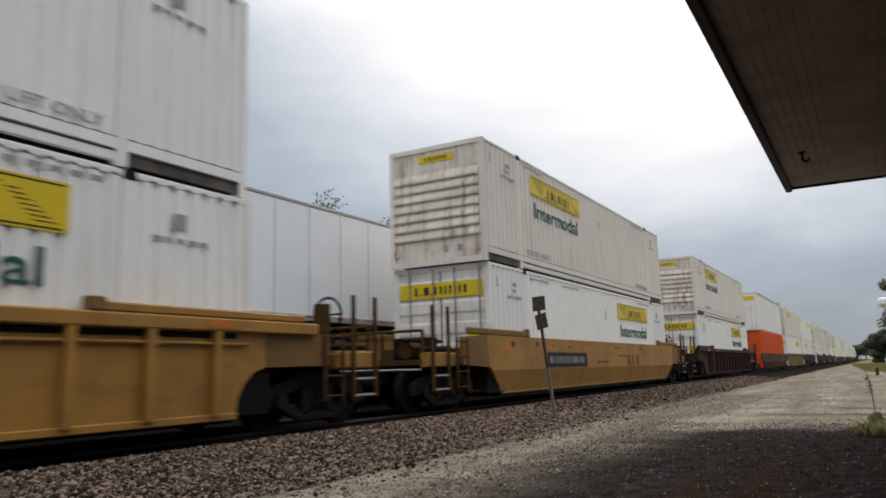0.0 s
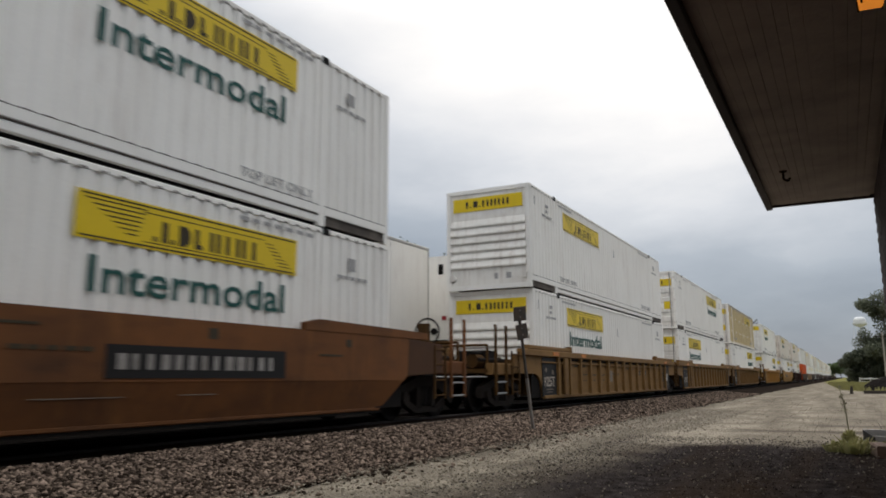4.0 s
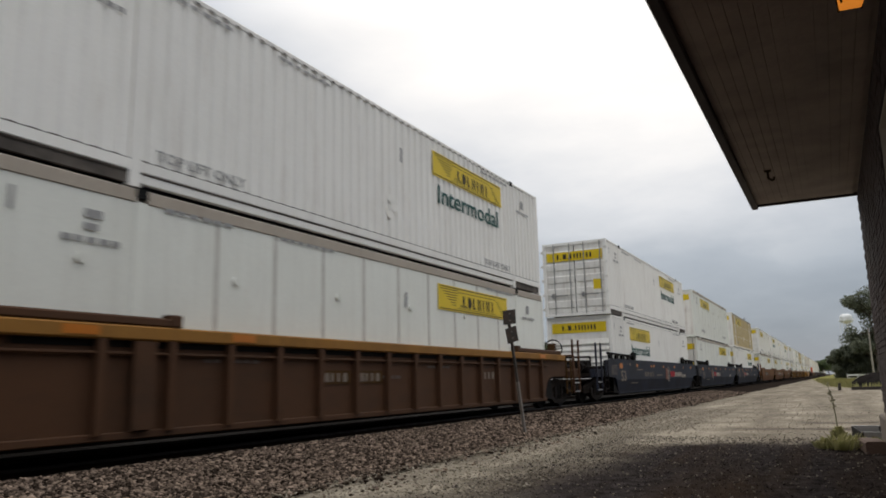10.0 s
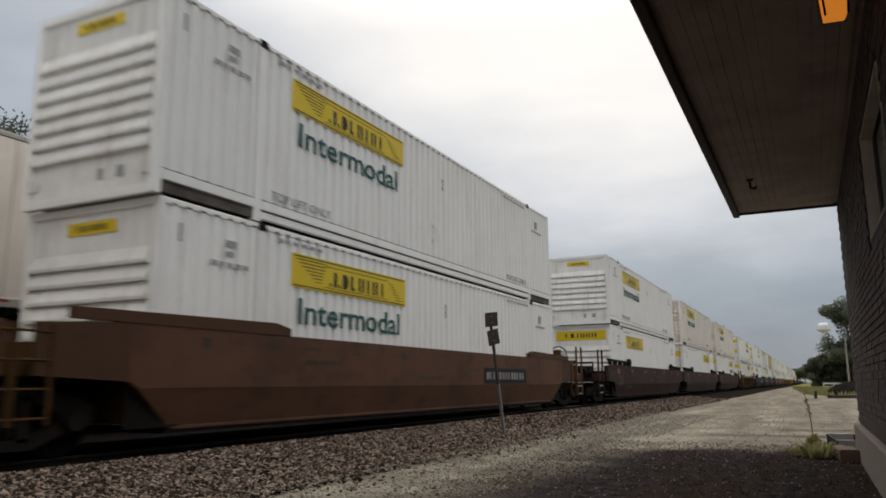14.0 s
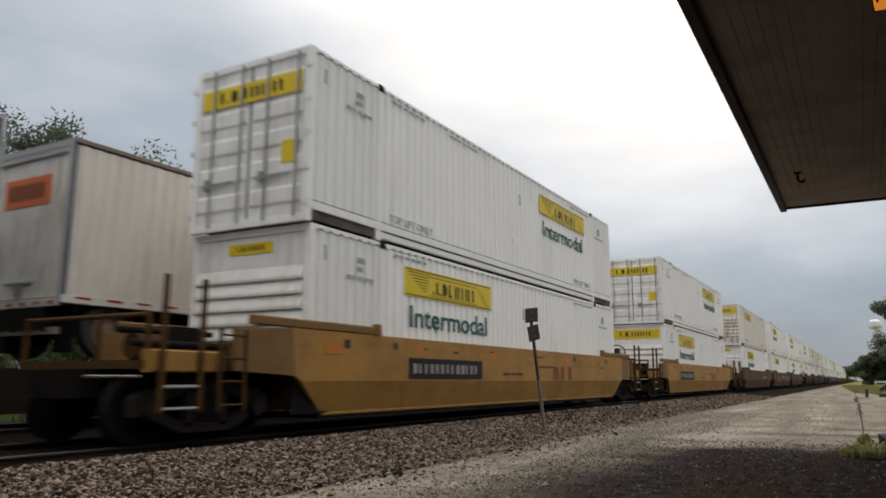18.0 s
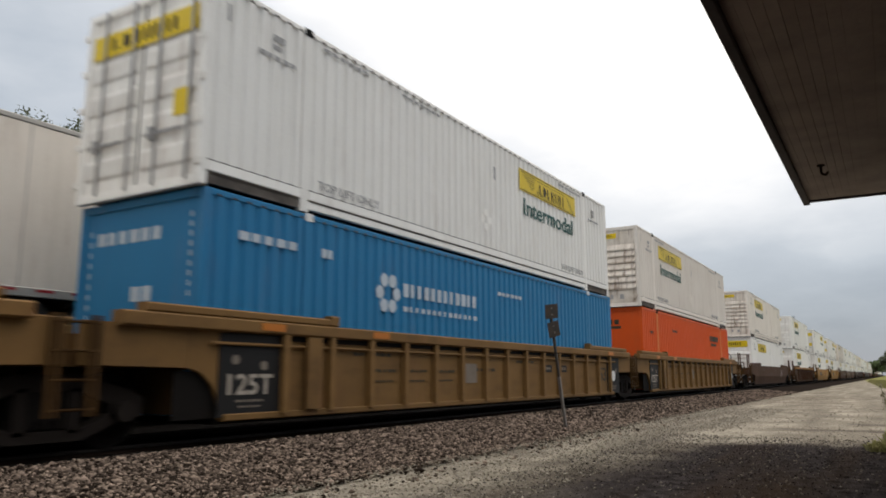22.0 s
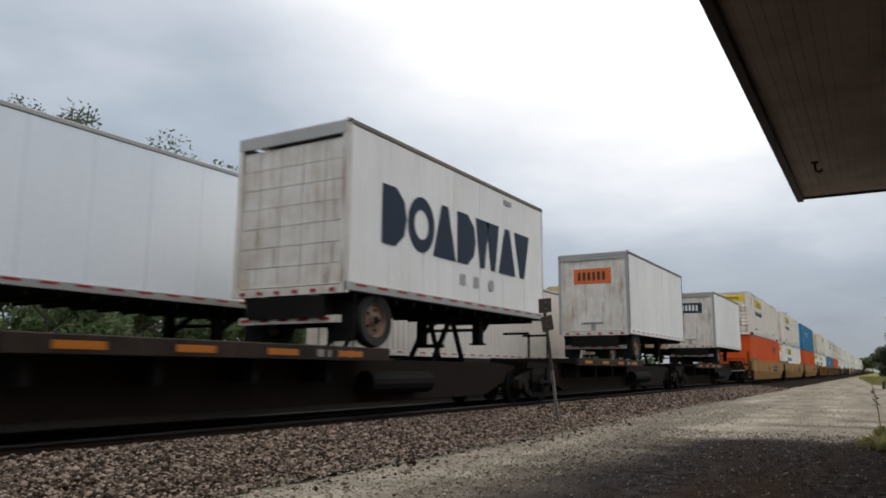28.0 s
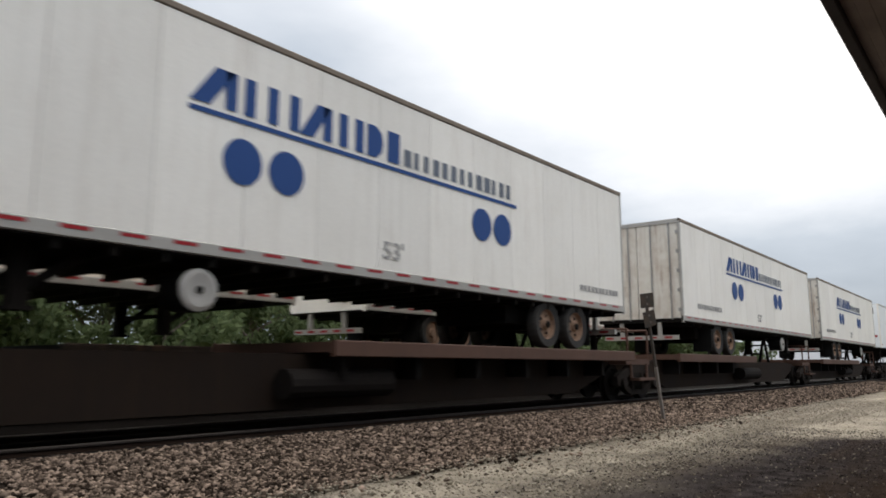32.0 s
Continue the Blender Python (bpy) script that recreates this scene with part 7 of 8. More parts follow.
def build_track():
    bed = Geo()
    prof = [(-17.5, -0.08), (-16.0, 0.05), (-7.5, 0.03), (-7.1, 0.10), (-6.8, 0.115), (-5.2, 0.005), (-4.62, -0.075)]
    ys = [-900, -200, -60, -20] + [-10 + 0.5 * i for i in range(120)] + [52 + 2 * i for i in range(14)] + [90, 140, 250, 500, 1600]
    for y in ys:
        for x, z in prof:
            bed.v.append((x + ((0.35 * noise.noise(Vector((3.1, y * 0.4, 0))) + 0.25 * noise.noise(Vector((8.1, y * 1.3, 0)))) if x > -4.9 else 0), y, z))
    n = len(prof)
    for j in range(len(ys) - 1):
        for i in range(n - 1):
            bed.f.append((j * n + i, j * n + i + 1, (j + 1) * n + i + 1, (j + 1) * n + i))
    # bed colour kept near black as painted shade between the loose stones
    mat = material("gap_shaded_ballast", (0.022, 0.017, 0.014), 0.9, spec=0.0, stain=0.5, stain_rgb=(0.03, 0.024, 0.02), grain=22, bump=0.9, scale=9.0)
    fixed("ballast_bed", bed, mat, "brown crushed-stone bed under both tracks", "track bed", "structure")
    # oily stone, its colour blackened further for the shade under the train
    fixed("ballast_bed_inner", Geo().box(-15.2, -7.2, -900, 1600, -0.05, 0.066), material("oily_shaded_ballast", (0.010, 0.008, 0.007), 0.9, spec=0.03, stain=0.5, stain_rgb=(0.015, 0.013, 0.012), grain=22, bump=0.9, scale=9.0), "oily ballast between the rails, under-train shade in its colour", "track bed", "structure")
    smat = material("loose_ballast_stone", (0.020, 0.0145, 0.011), 0.9, spec=0.0, stain=0.35, stain_rgb=(0.05, 0.038, 0.03), grain=40, bump=0.3, scale=5, island=1.0, island_rgb=(0.31, 0.235, 0.185), power=2.1)
    stones("ballast_stones", 420, (-4.75, -3.9, 2.5, 18, 1.3), (0.018, 0.04), 8, smat, lambda x: -0.02, "stray ballast stones on the edge of the lot")
    stones("ballast_stones", 36000, (-7.0, -4.55, 2.5, 15, 1.25), (0.014, 0.034), 3, smat, ballast_z, "brown and grey loose ballast stones beside the rails")
    stones("ballast_stones", 20000, (-7.0, -4.6, 14, 48, 1.3), (0.020, 0.044), 4, smat, ballast_z, "brown and grey loose ballast stones further along the rails")
    gm = material("loose_gravel", (0.185, 0.16, 0.125), 0.9, spec=0.0, stain=0.3, grain=40, bump=0.3, scale=6, island=1.0, island_rgb=(0.34, 0.305, 0.25), power=1.4)
    stones("loose_gravel", 4500, (-4.6, 3.5, 12, 40, 1.4), (0.008, 0.02), 9, gm, lambda x: -0.012, "pale loose gravel further out on the lot")
    stones("loose_gravel", 9500, (-4.7, -2.6, 3, 24, 1.3), (0.007, 0.02), 5, gm, lambda x: -0.012, "pale loose gravel scattered on the lot")
    grit = material("dark_asphalt_grit", (0.022, 0.018, 0.018), 0.95, spec=0.0, stain=0.3, grain=40, bump=0.3, scale=6, island=1.0, island_rgb=(0.125, 0.108, 0.102), power=1.6)
    stones("asphalt_grit", 6500, (-3.3, 0.45, 4.6, 12.9, 0.8), (0.005, 0.012), 14, grit, lambda x: -0.004, "dark loose grit on the broken asphalt")
    stones("loose_gravel", 1500, (-3.6, 0.45, 3.2, 13, 1.1), (0.006, 0.015), 6, gm, lambda x: 0.006, "scattered pale stones on dark asphalt")
    stones("ballast_stones", 6000, (-7.0, -4.55, -8, 2.7, 1.0), (0.022, 0.045), 11, smat, ballast_z, "brown and grey ballast stones along the near rails")
    stones("loose_gravel", 2500, (-4.6, 0.45, -8, 3.3, 1.0), (0.007, 0.02), 12, gm, lambda x: -0.008, "loose gravel on the apron")
    for xc, nm in ((XC, "near"), (XB, "far")):
        for s in (-1, 1):
            x = xc + s * 0.753
            r = thing("rail", "worn steel rail on dark ties", "rail", "rails", "structure")
            part("rail_foot", Geo().box(x - 0.07, x + 0.07, -900, 1600, 0.0, 0.025).box(x - 0.012, x + 0.012, -900, 1600, 0.025, 0.115), railrust, r)
            part("rail_head", Geo().chamfer(x - 0.036, x + 0.036, -900, 1600, 0.112, 0.15, 0.01), railsteel, r)
    me = Geo().chamfer(-1.3, 1.3, -0.11, 0.11, -0.1, 0.03, 0.01).mesh("tie")
    me.materials.append(tie_wood)
    tr = thing("tie_row", "dark creosoted timber ties under the near rails", "railway ties", "", "structure")
    for i in range(22):
        t = part("tie", me, tie_wood, tr)
        t.location = (XC, -2 + i * 0.56, 0.025)


# ---- the depot ----
WX, WY = 0.51, 11.45                   # face and far corner of the wall
EAVE, SOF = -0.81, 3.40


def build_depot():
    brick = material("dark_red_brown_brick", (0.052, 0.030, 0.025), 0.85, stain=0.4, stain_rgb=(0.05, 0.035, 0.03), grain=60, bump=0.4, scale=3.0, jitter=0.25)
    brick_i = material("dark_red_brown_brick_far", (0.048, 0.028, 0.024), 0.85, stain=0.4, stain_rgb=(0.05, 0.035, 0.03), grain=60, bump=0.4, scale=3.0, island=0.5, island_rgb=(0.036, 0.021, 0.019))
    mortar = material("grey_brown_mortar", (0.034, 0.028, 0.025), 0.95, stain=0.4, bump=0.3, scale=4.0)
    stone = material("weathered_concrete_plinth", (0.175, 0.143, 0.115), 0.9, stain=0.5, stain_rgb=(0.14, 0.11, 0.09), grain=25, bump=0.4, scale=1.6)
    wood = material("grey_painted_soffit_board", (0.40, 0.33, 0.285), 0.75, stain=0.4, stain_rgb=(0.09, 0.08, 0.07), grain=20, bump=0.2, scale=2.0)
    dark = material("dark_painted_fascia", (0.055, 0.042, 0.043), 0.7, stain=0.4, bump=0.2, scale=2.0)
    # window opening in the wall: y 5.0 to 6.6, z 2.04 to 2.90
    oy0, oy1, oz0, oz1 = 5.0, 6.69, 2.04, 2.90
    g = Geo()
    g.box(WX + 0.012, WX + 0.35, -4, oy0, 0.0, SOF + 0.4).box(WX + 0.012, WX + 0.35, oy1, WY - 0.012, 0.0, SOF + 0.4)
    g.box(WX + 0.012, WX + 0.35, oy0, oy1, 0.0, oz0).box(WX + 0.012, WX + 0.35, oy0, oy1, oz1, SOF + 0.4)
    g.box(WX + 0.35, 9, WY - 0.35, WY - 0.012, 0, SOF + 0.4).box(WX + 0.35, 9, -4, -3.7, 0, SOF + 0.4).box(8.7, 9, -3.7, WY - 0.35, 0, SOF + 0.4)
    wall = fixed("wall_west", g, mortar, "dark brick depot wall above a pale plinth", "wall", "structure")
    wall_end = fixed("plinth", Geo().chamfer(WX - 0.06, WX + 0.02, -4, WY + 0.05, -0.05, 0.42, 0.02).box(WX + 0.02, 9, WY - 0.03, WY + 0.05, -0.05, 0.42), stone, "weathered concrete plinth at the foot of the brick wall", "plinth", "structure")
    me = Geo().chamfer(WX - 0.0, WX + 0.05, 0.0, 0.205, 0.0, 0.058, 0.004).mesh("brick")
    me.materials.append(brick)
    far_bricks = Geo()
    made = 0
    rows = int((SOF - 0.44) / 0.0677)
    for r in range(rows):
        z = 0.435 + r * 0.0677
        y = 3.0 - (0.108 if r % 2 else 0.0)
        while y + 0.205 < WY:
            y1 = y + 0.205
            if not (z + 0.058 > oz0 and z < oz1 and y1 > oy0 and y < oy1):
                if 6.0 < y < 8.7 and 1.1 < z < 2.75 and made < 180:
                    b = part("brick", me, brick, wall)
                    b.location = (random.uniform(-0.003, 0.003), y, z)
                    made += 1
                else:
                    dx = random.uniform(-0.003, 0.003)
                    far_bricks.box(WX + dx, WX + 0.05, y, y1, z, z + 0.058)
            y += 0.216
        x = WX + (0.108 if r % 2 else 0.0)
        while x < 3.0:
            far_bricks.box(x, x + 0.205, WY - 0.05, WY, z, z + 0.058)
            x += 0.216
    tagged(part("brickwork", far_bricks, brick_i, wall), kind="stuff")
    # soffit boards, fascia, roof
    g = Geo()
    w = 0.089
    n = int((WX - EAVE) / w)
    for i in range(n):
        x = EAVE + 0.04 + i * w
        g.box(x, x + w - 0.003, -5, WY - 0.02, SOF + random.uniform(-0.0015, 0.0015), SOF + 0.02)
    g.box(EAVE, WX + 0.4, -5, WY, SOF + 0.02, SOF + 0.05)
    fixed("ceiling", g, wood, "grey tongue-and-groove board soffit under the depot eave", "soffit", "structure")
    fixed("fascia", Geo().chamfer(EAVE - 0.03, EAVE + 0.055, -5, WY + 0.03, SOF - 0.06, SOF + 0.20, 0.01).chamfer(EAVE, 9.6, WY - 0.01, WY + 0.03, SOF - 0.03, SOF + 0.20, 0.01), dark, "dark painted fascia board along the eave", "fascia", "structure")
    gut = Geo().chamfer(EAVE - 0.06, EAVE - 0.032, -5, WY + 0.05, SOF + 0.06, SOF + 0.18, 0.03)
    fixed("gutter", gut, dark, "dark metal gutter along the depot eave", "gutter", "structure")
    fixed("roof", Geo().prism([(-5.1, SOF + 0.2), (WY + 0.06, SOF + 0.2), (WY + 0.06, SOF + 0.28), (-5.1, SOF + 0.28)], EAVE - 0.05, 9.6), dark, "dark shingled depot roof edge", "roof", "structure")
    fixed("floor", Geo().box(WX + 0.35, 8.7, -3.7, WY - 0.35, -0.02, 0.02), wood, "board floor inside the depot", "floor", "structure")
    # soffit light hook
    h = thing("soffit_hook", "small rusty iron hook hanging from the soffit boards", "hook")
    part("hook_plate", Geo().chamfer(-0.04, 0.04, -0.04, 0.04, -0.012, 0.0, 0.003), railrust, h)
    part("hook_shank", Geo().rod((0, 0, -0.01), (0, 0, -0.1), 0.014, 8).rod((0, 0, -0.1), (0.05, 0, -0.13), 0.014, 8).rod((0.05, 0, -0.13), (0.07, 0, -0.09), 0.012, 8), railrust, h)
    h.location = (-0.48, 9.52, SOF)
    # window
    wood_trim = material("pale_painted_window_wood", (0.60, 0.53, 0.44), 0.7, stain=0.4, bump=0.2, scale=3)
    glass = bpy.data.materials.new("dusty_window_glass")
    glass.use_nodes = True
    b = glass.node_tree.nodes["Principled BSDF"]
    b.inputs["Base Color"].default_value, b.inputs["Roughness"].default_value = (0.6, 0.65, 0.65, 1), 0.08
    b.inputs["Transmission Weight"].default_value = 0.9
    wd = thing("window_1", "tall depot window with pale wooden frame in the brick wall", "window", "", "structure")
    for ya, yb in ((oy1 - 0.016, oy1 - 0.002), (oy0 + 0.002, oy0 + 0.016)):
        part("jamb", Geo().box(WX + 0.004, WX + 0.09, ya, yb, oz0, oz1 - 0.016), wood_trim, wd, "pale painted jamb lining")
    for ya, yb in ((oy1 - 0.08, oy1 - 0.018), (oy0 + 0.018, oy0 + 0.08)):
        part("window_frame", Geo().chamfer(WX + 0.09, WX + 0.15, ya, yb, oz0, oz1, 0.006), dark, wd)
    part("window_head", Geo().box(WX + 0.004, WX + 0.09, oy0 + 0.016, oy1 - 0.016, oz1 - 0.016, oz1 - 0.002), wood_trim, wd)
    part("window_sill", Geo().prism([(oy0 + 0.02, oz0), (oy1 - 0.02, oz0), (oy1 - 0.02, oz0 + 0.03), (oy0 + 0.02, oz0 + 0.03)], WX + 0.004, WX + 0.09), stone, wd)
    part("muntin", Geo().chamfer(WX + 0.09, WX + 0.13, (oy0 + oy1) / 2 - 0.025, (oy0 + oy1) / 2 + 0.025, oz0, oz1 - 0.05, 0.004), dark, wd)
    for a, c in ((oy0 + 0.11, (oy0 + oy1) / 2 - 0.025), ((oy0 + oy1) / 2 + 0.025, oy1 - 0.11)):
        part("pane", Geo().box(WX + 0.105, WX + 0.111, a, c, oz0, oz1 - 0.05), glass, wd)
    # lamp
    lamp = thing("wall_lamp", "lit square amber lantern on an iron bracket under the eave", "lamp")
    part("bracket", Geo().rod((0.225, 0, 0.24), (0.0, 0, 0.24), 0.016, 8).box(0.21, 0.226, -0.05, 0.05, 0.16, 0.32), black, lamp)
    part("cap", Geo().box(-0.075, 0.075, -0.075, 0.075, 0.12, 0.14).box(-0.045, 0.045, -0.045, 0.045, 0.14, 0.19).rod((0, 0, 0.19), (0, 0, 0.25), 0.012, 8), black, lamp)
    amber = material("amber_lamp_glass", (0.85, 0.27, 0.03), 0.3, stain=0.6, stain_rgb=(0.40, 0.08, 0.008), grain=12, bump=0.1, scale=9, emit=0.6)
    shade = Geo()
    shade.v = [(sx * w, sy * w, z) for z, w in ((-0.10, 0.055), (0.12, 0.068)) for sx, sy in ((-1, -1), (1, -1), (1, 1), (-1, 1))]
    shade.f = [(0, 3, 2, 1), (4, 5, 6, 7), (0, 1, 5, 4), (1, 2, 6, 5), (2, 3, 7, 6), (3, 0, 4, 7)]
    part("shade", shade, amber, lamp, "glowing amber glass box")
    for sx, sy in ((-1, -1), (1, -1), (1, 1), (-1, 1)):
        part("corner_bar", Geo().rod((sx * 0.056, sy * 0.056, -0.105), (sx * 0.07, sy * 0.07, 0.12), 0.006, 6), black, lamp)
    lamp.matrix_basis = pose(0.284, 4.35, 3.03, 0, 0, 6)


def build_post():
    rust = material("dark_sign_post_steel", (0.045, 0.04, 0.035), 0.7, stain=0.5, stain_rgb=(0.14, 0.08, 0.05), bump=0.2, scale=5)
    pale = material("galvanised_post_steel", (0.22, 0.20, 0.18), 0.6, metal=0.3, stain=0.6, stain_rgb=(0.10, 0.06, 0.04), bump=0.2, scale=5)
    p = thing("sign_post", "leaning steel channel post with two dark sign plates", "sign post")
    part("post_lower", Geo().chamfer(-0.025, 0.025, -0.03, 0.03, -0.15, 0.95, 0.006), pale, p)
    part("post_upper", Geo().chamfer(-0.022, 0.022, -0.027, 0.027, 0.95, 2.28, 0.006), rust, p)
    for z, w, h, r in ((2.16, 0.28, 0.26, -0.10), (1.83, 0.25, 0.28, 0.05)):
        q = part("sign_plate", Geo().chamfer(0.03, 0.036, -w / 2, w / 2, -h / 2, h / 2, 0.002), rust, p, "dark back of a sign plate")
        q.location, q.rotation_euler = (0, 0.0, z), (r, 0, radians(-32))
        b = part("bolt", Geo().rod((0.03, 0, 0.06), (0.052, 0, 0.06), 0.014, 6).rod((0.03, 0, -0.06), (0.052, 0, -0.06), 0.014, 6), pale, q)
    p.matrix_basis = pose(-5.2, 13.1, 0.03, 15.5, 0, 0)


# ---- plants, far things ----
def leaf_cloud(centres, seed, leaf, per):
    """Many small bent leaves round a list of (centre, radius) clumps."""
    r = np.random.RandomState(seed)
    V, F = [], []
    for c, rad in centres:
        n = per
        d = r.normal(size=(n, 3))
        d /= np.linalg.norm(d, axis=1)[:, None]
        p = np.array(c) + d * (rad * r.uniform(0.35, 1.05, n)[:, None]) * np.array([1, 1, 0.85])
        u = r.normal(size=(n, 3))
        u /= np.linalg.norm(u, axis=1)[:, None]
        w = np.cross(u, r.normal(size=(n, 3)))
        w /= np.linalg.norm(w, axis=1)[:, None]
        s = leaf * r.uniform(0.6, 1.3, n)[:, None]
        q = np.stack([p - u * s, p + w * s * 0.45, p + u * s, p - w * s * 0.45], 1)
        b = sum(len(a) for a in V)
        V.append(q.reshape(-1, 3))
        F.append((np.arange(n * 4).reshape(n, 4) + b))
    v = np.concatenate(V)
    f = np.concatenate(F)
    me = bpy.data.meshes.new("crown")
    me.from_pydata(v.tolist(), [], f.tolist())
    return me


def tree(x, y, h, spread, seed, clumps=26, leaf=0.16, per=110, tone=0, bare=False, label="leafy broad-crowned tree beyond the tracks", start=0.25, airy=1.0):
    rnd = random.Random(seed)
    lm = (material("deep_green_foliage", (0.068, 0.098, 0.045), 0.8, spec=0.1, stain=0.4, stain_rgb=(0.12, 0.14, 0.07), bump=0, scale=0.8, island=0.6, island_rgb=(0.145, 0.175, 0.085), thin=0.45),
          material("dull_green_foliage", (0.080, 0.095, 0.062), 0.8, spec=0.1, stain=0.4, stain_rgb=(0.14, 0.15, 0.09), bump=0, scale=0.8, island=0.6, island_rgb=(0.155, 0.165, 0.11), thin=0.45),
          # grey-green leaf colour with distance haze mixed into it
          material("haze_paled_foliage", (0.12, 0.135, 0.098), 0.8, spec=0.1, stain=0.4, stain_rgb=(0.15, 0.16, 0.11), bump=0, scale=0.8, island=0.6, island_rgb=(0.21, 0.22, 0.16), thin=0.5))[tone]
    bark = material("grey_brown_bark", (0.085, 0.07, 0.055), 0.9, stain=0.5, bump=0.5, scale=6)
    t = thing("tree", label, "tree", "trees along the railway")
    g = Geo()
    lean = Vector((rnd.uniform(-0.05, 0.05), rnd.uniform(-0.05, 0.05), 1))
    pts = [Vector((0, 0, -0.2))]
    for i in range(1, 6):
        pts.append(lean * (h * 0.75 * i / 5) + Vector((rnd.uniform(-1, 1), rnd.uniform(-1, 1), 0)) * 0.02 * h)
    r0 = h * 0.018 + 0.04
    for i in range(5):
        g.rod(pts[i], pts[i + 1], r0 * (1 - i / 5.5), 7, r0 * (1 - (i + 1) / 5.5))
    ends = []
    for i in range(10 if not bare else 16):
        a = rnd.uniform(0, 6.28)
        k = rnd.uniform(start, 0.95)
        p = lean * (h * 0.75 * k)
        ln = spread * (1.1 - 0.6 * k) * rnd.uniform(0.6, 1.0)
        q = p + Vector((math.cos(a) * ln, math.sin(a) * ln, ln * rnd.uniform(0.4, 1.0)))
        g.rod(p, q, r0 * 0.4, 5, r0 * 0.12)
        ends.append((p, q))
        if bare:
            for k2 in range(3):
                q2 = p.lerp(q, rnd.uniform(0.4, 0.9))
                g.rod(q2, q2 + Vector((rnd.uniform(-.5, .5), rnd.uniform(-.5, .5), 0.9)) * ln * 0.5, r0 * 0.12, 4, r0 * 0.05)
    part("trunk", g, bark, t)
    if not bare:
        cs = []
        for i in range(clumps):
            p, q = ends[i % len(ends)]
            c = p.lerp(q, rnd.uniform(0.55, 1.1)) + Vector((rnd.uniform(-1, 1), rnd.uniform(-1, 1), rnd.uniform(-0.6, 1.0))) * spread * 0.22
            c.z = min(c.z, h * rnd.uniform(0.82, 0.95))
            cs.append((tuple(c), spread * airy * rnd.uniform(0.16, 0.34)))
        for i in range(16 if start == 0.0 else 0):
            a, q = rnd.uniform(0, 6.28), spread * rnd.uniform(0.1, 0.75)
            cs.append(((math.cos(a) * q, math.sin(a) * q, rnd.uniform(0.3, 0.38 * h)), spread * rnd.uniform(0.18, 0.3)))
        cs.append((tuple(pts[-1] + Vector((0, 0, h * 0.08))), spread * 0.3))
        cs.append((tuple(pts[-1] + Vector((0.2, 0.1, h * 0.16))), spread * 0.26))
        part("crown", leaf_cloud(cs, seed, leaf, per), lm, t)
    t.location = (x, y, 0)
    return t


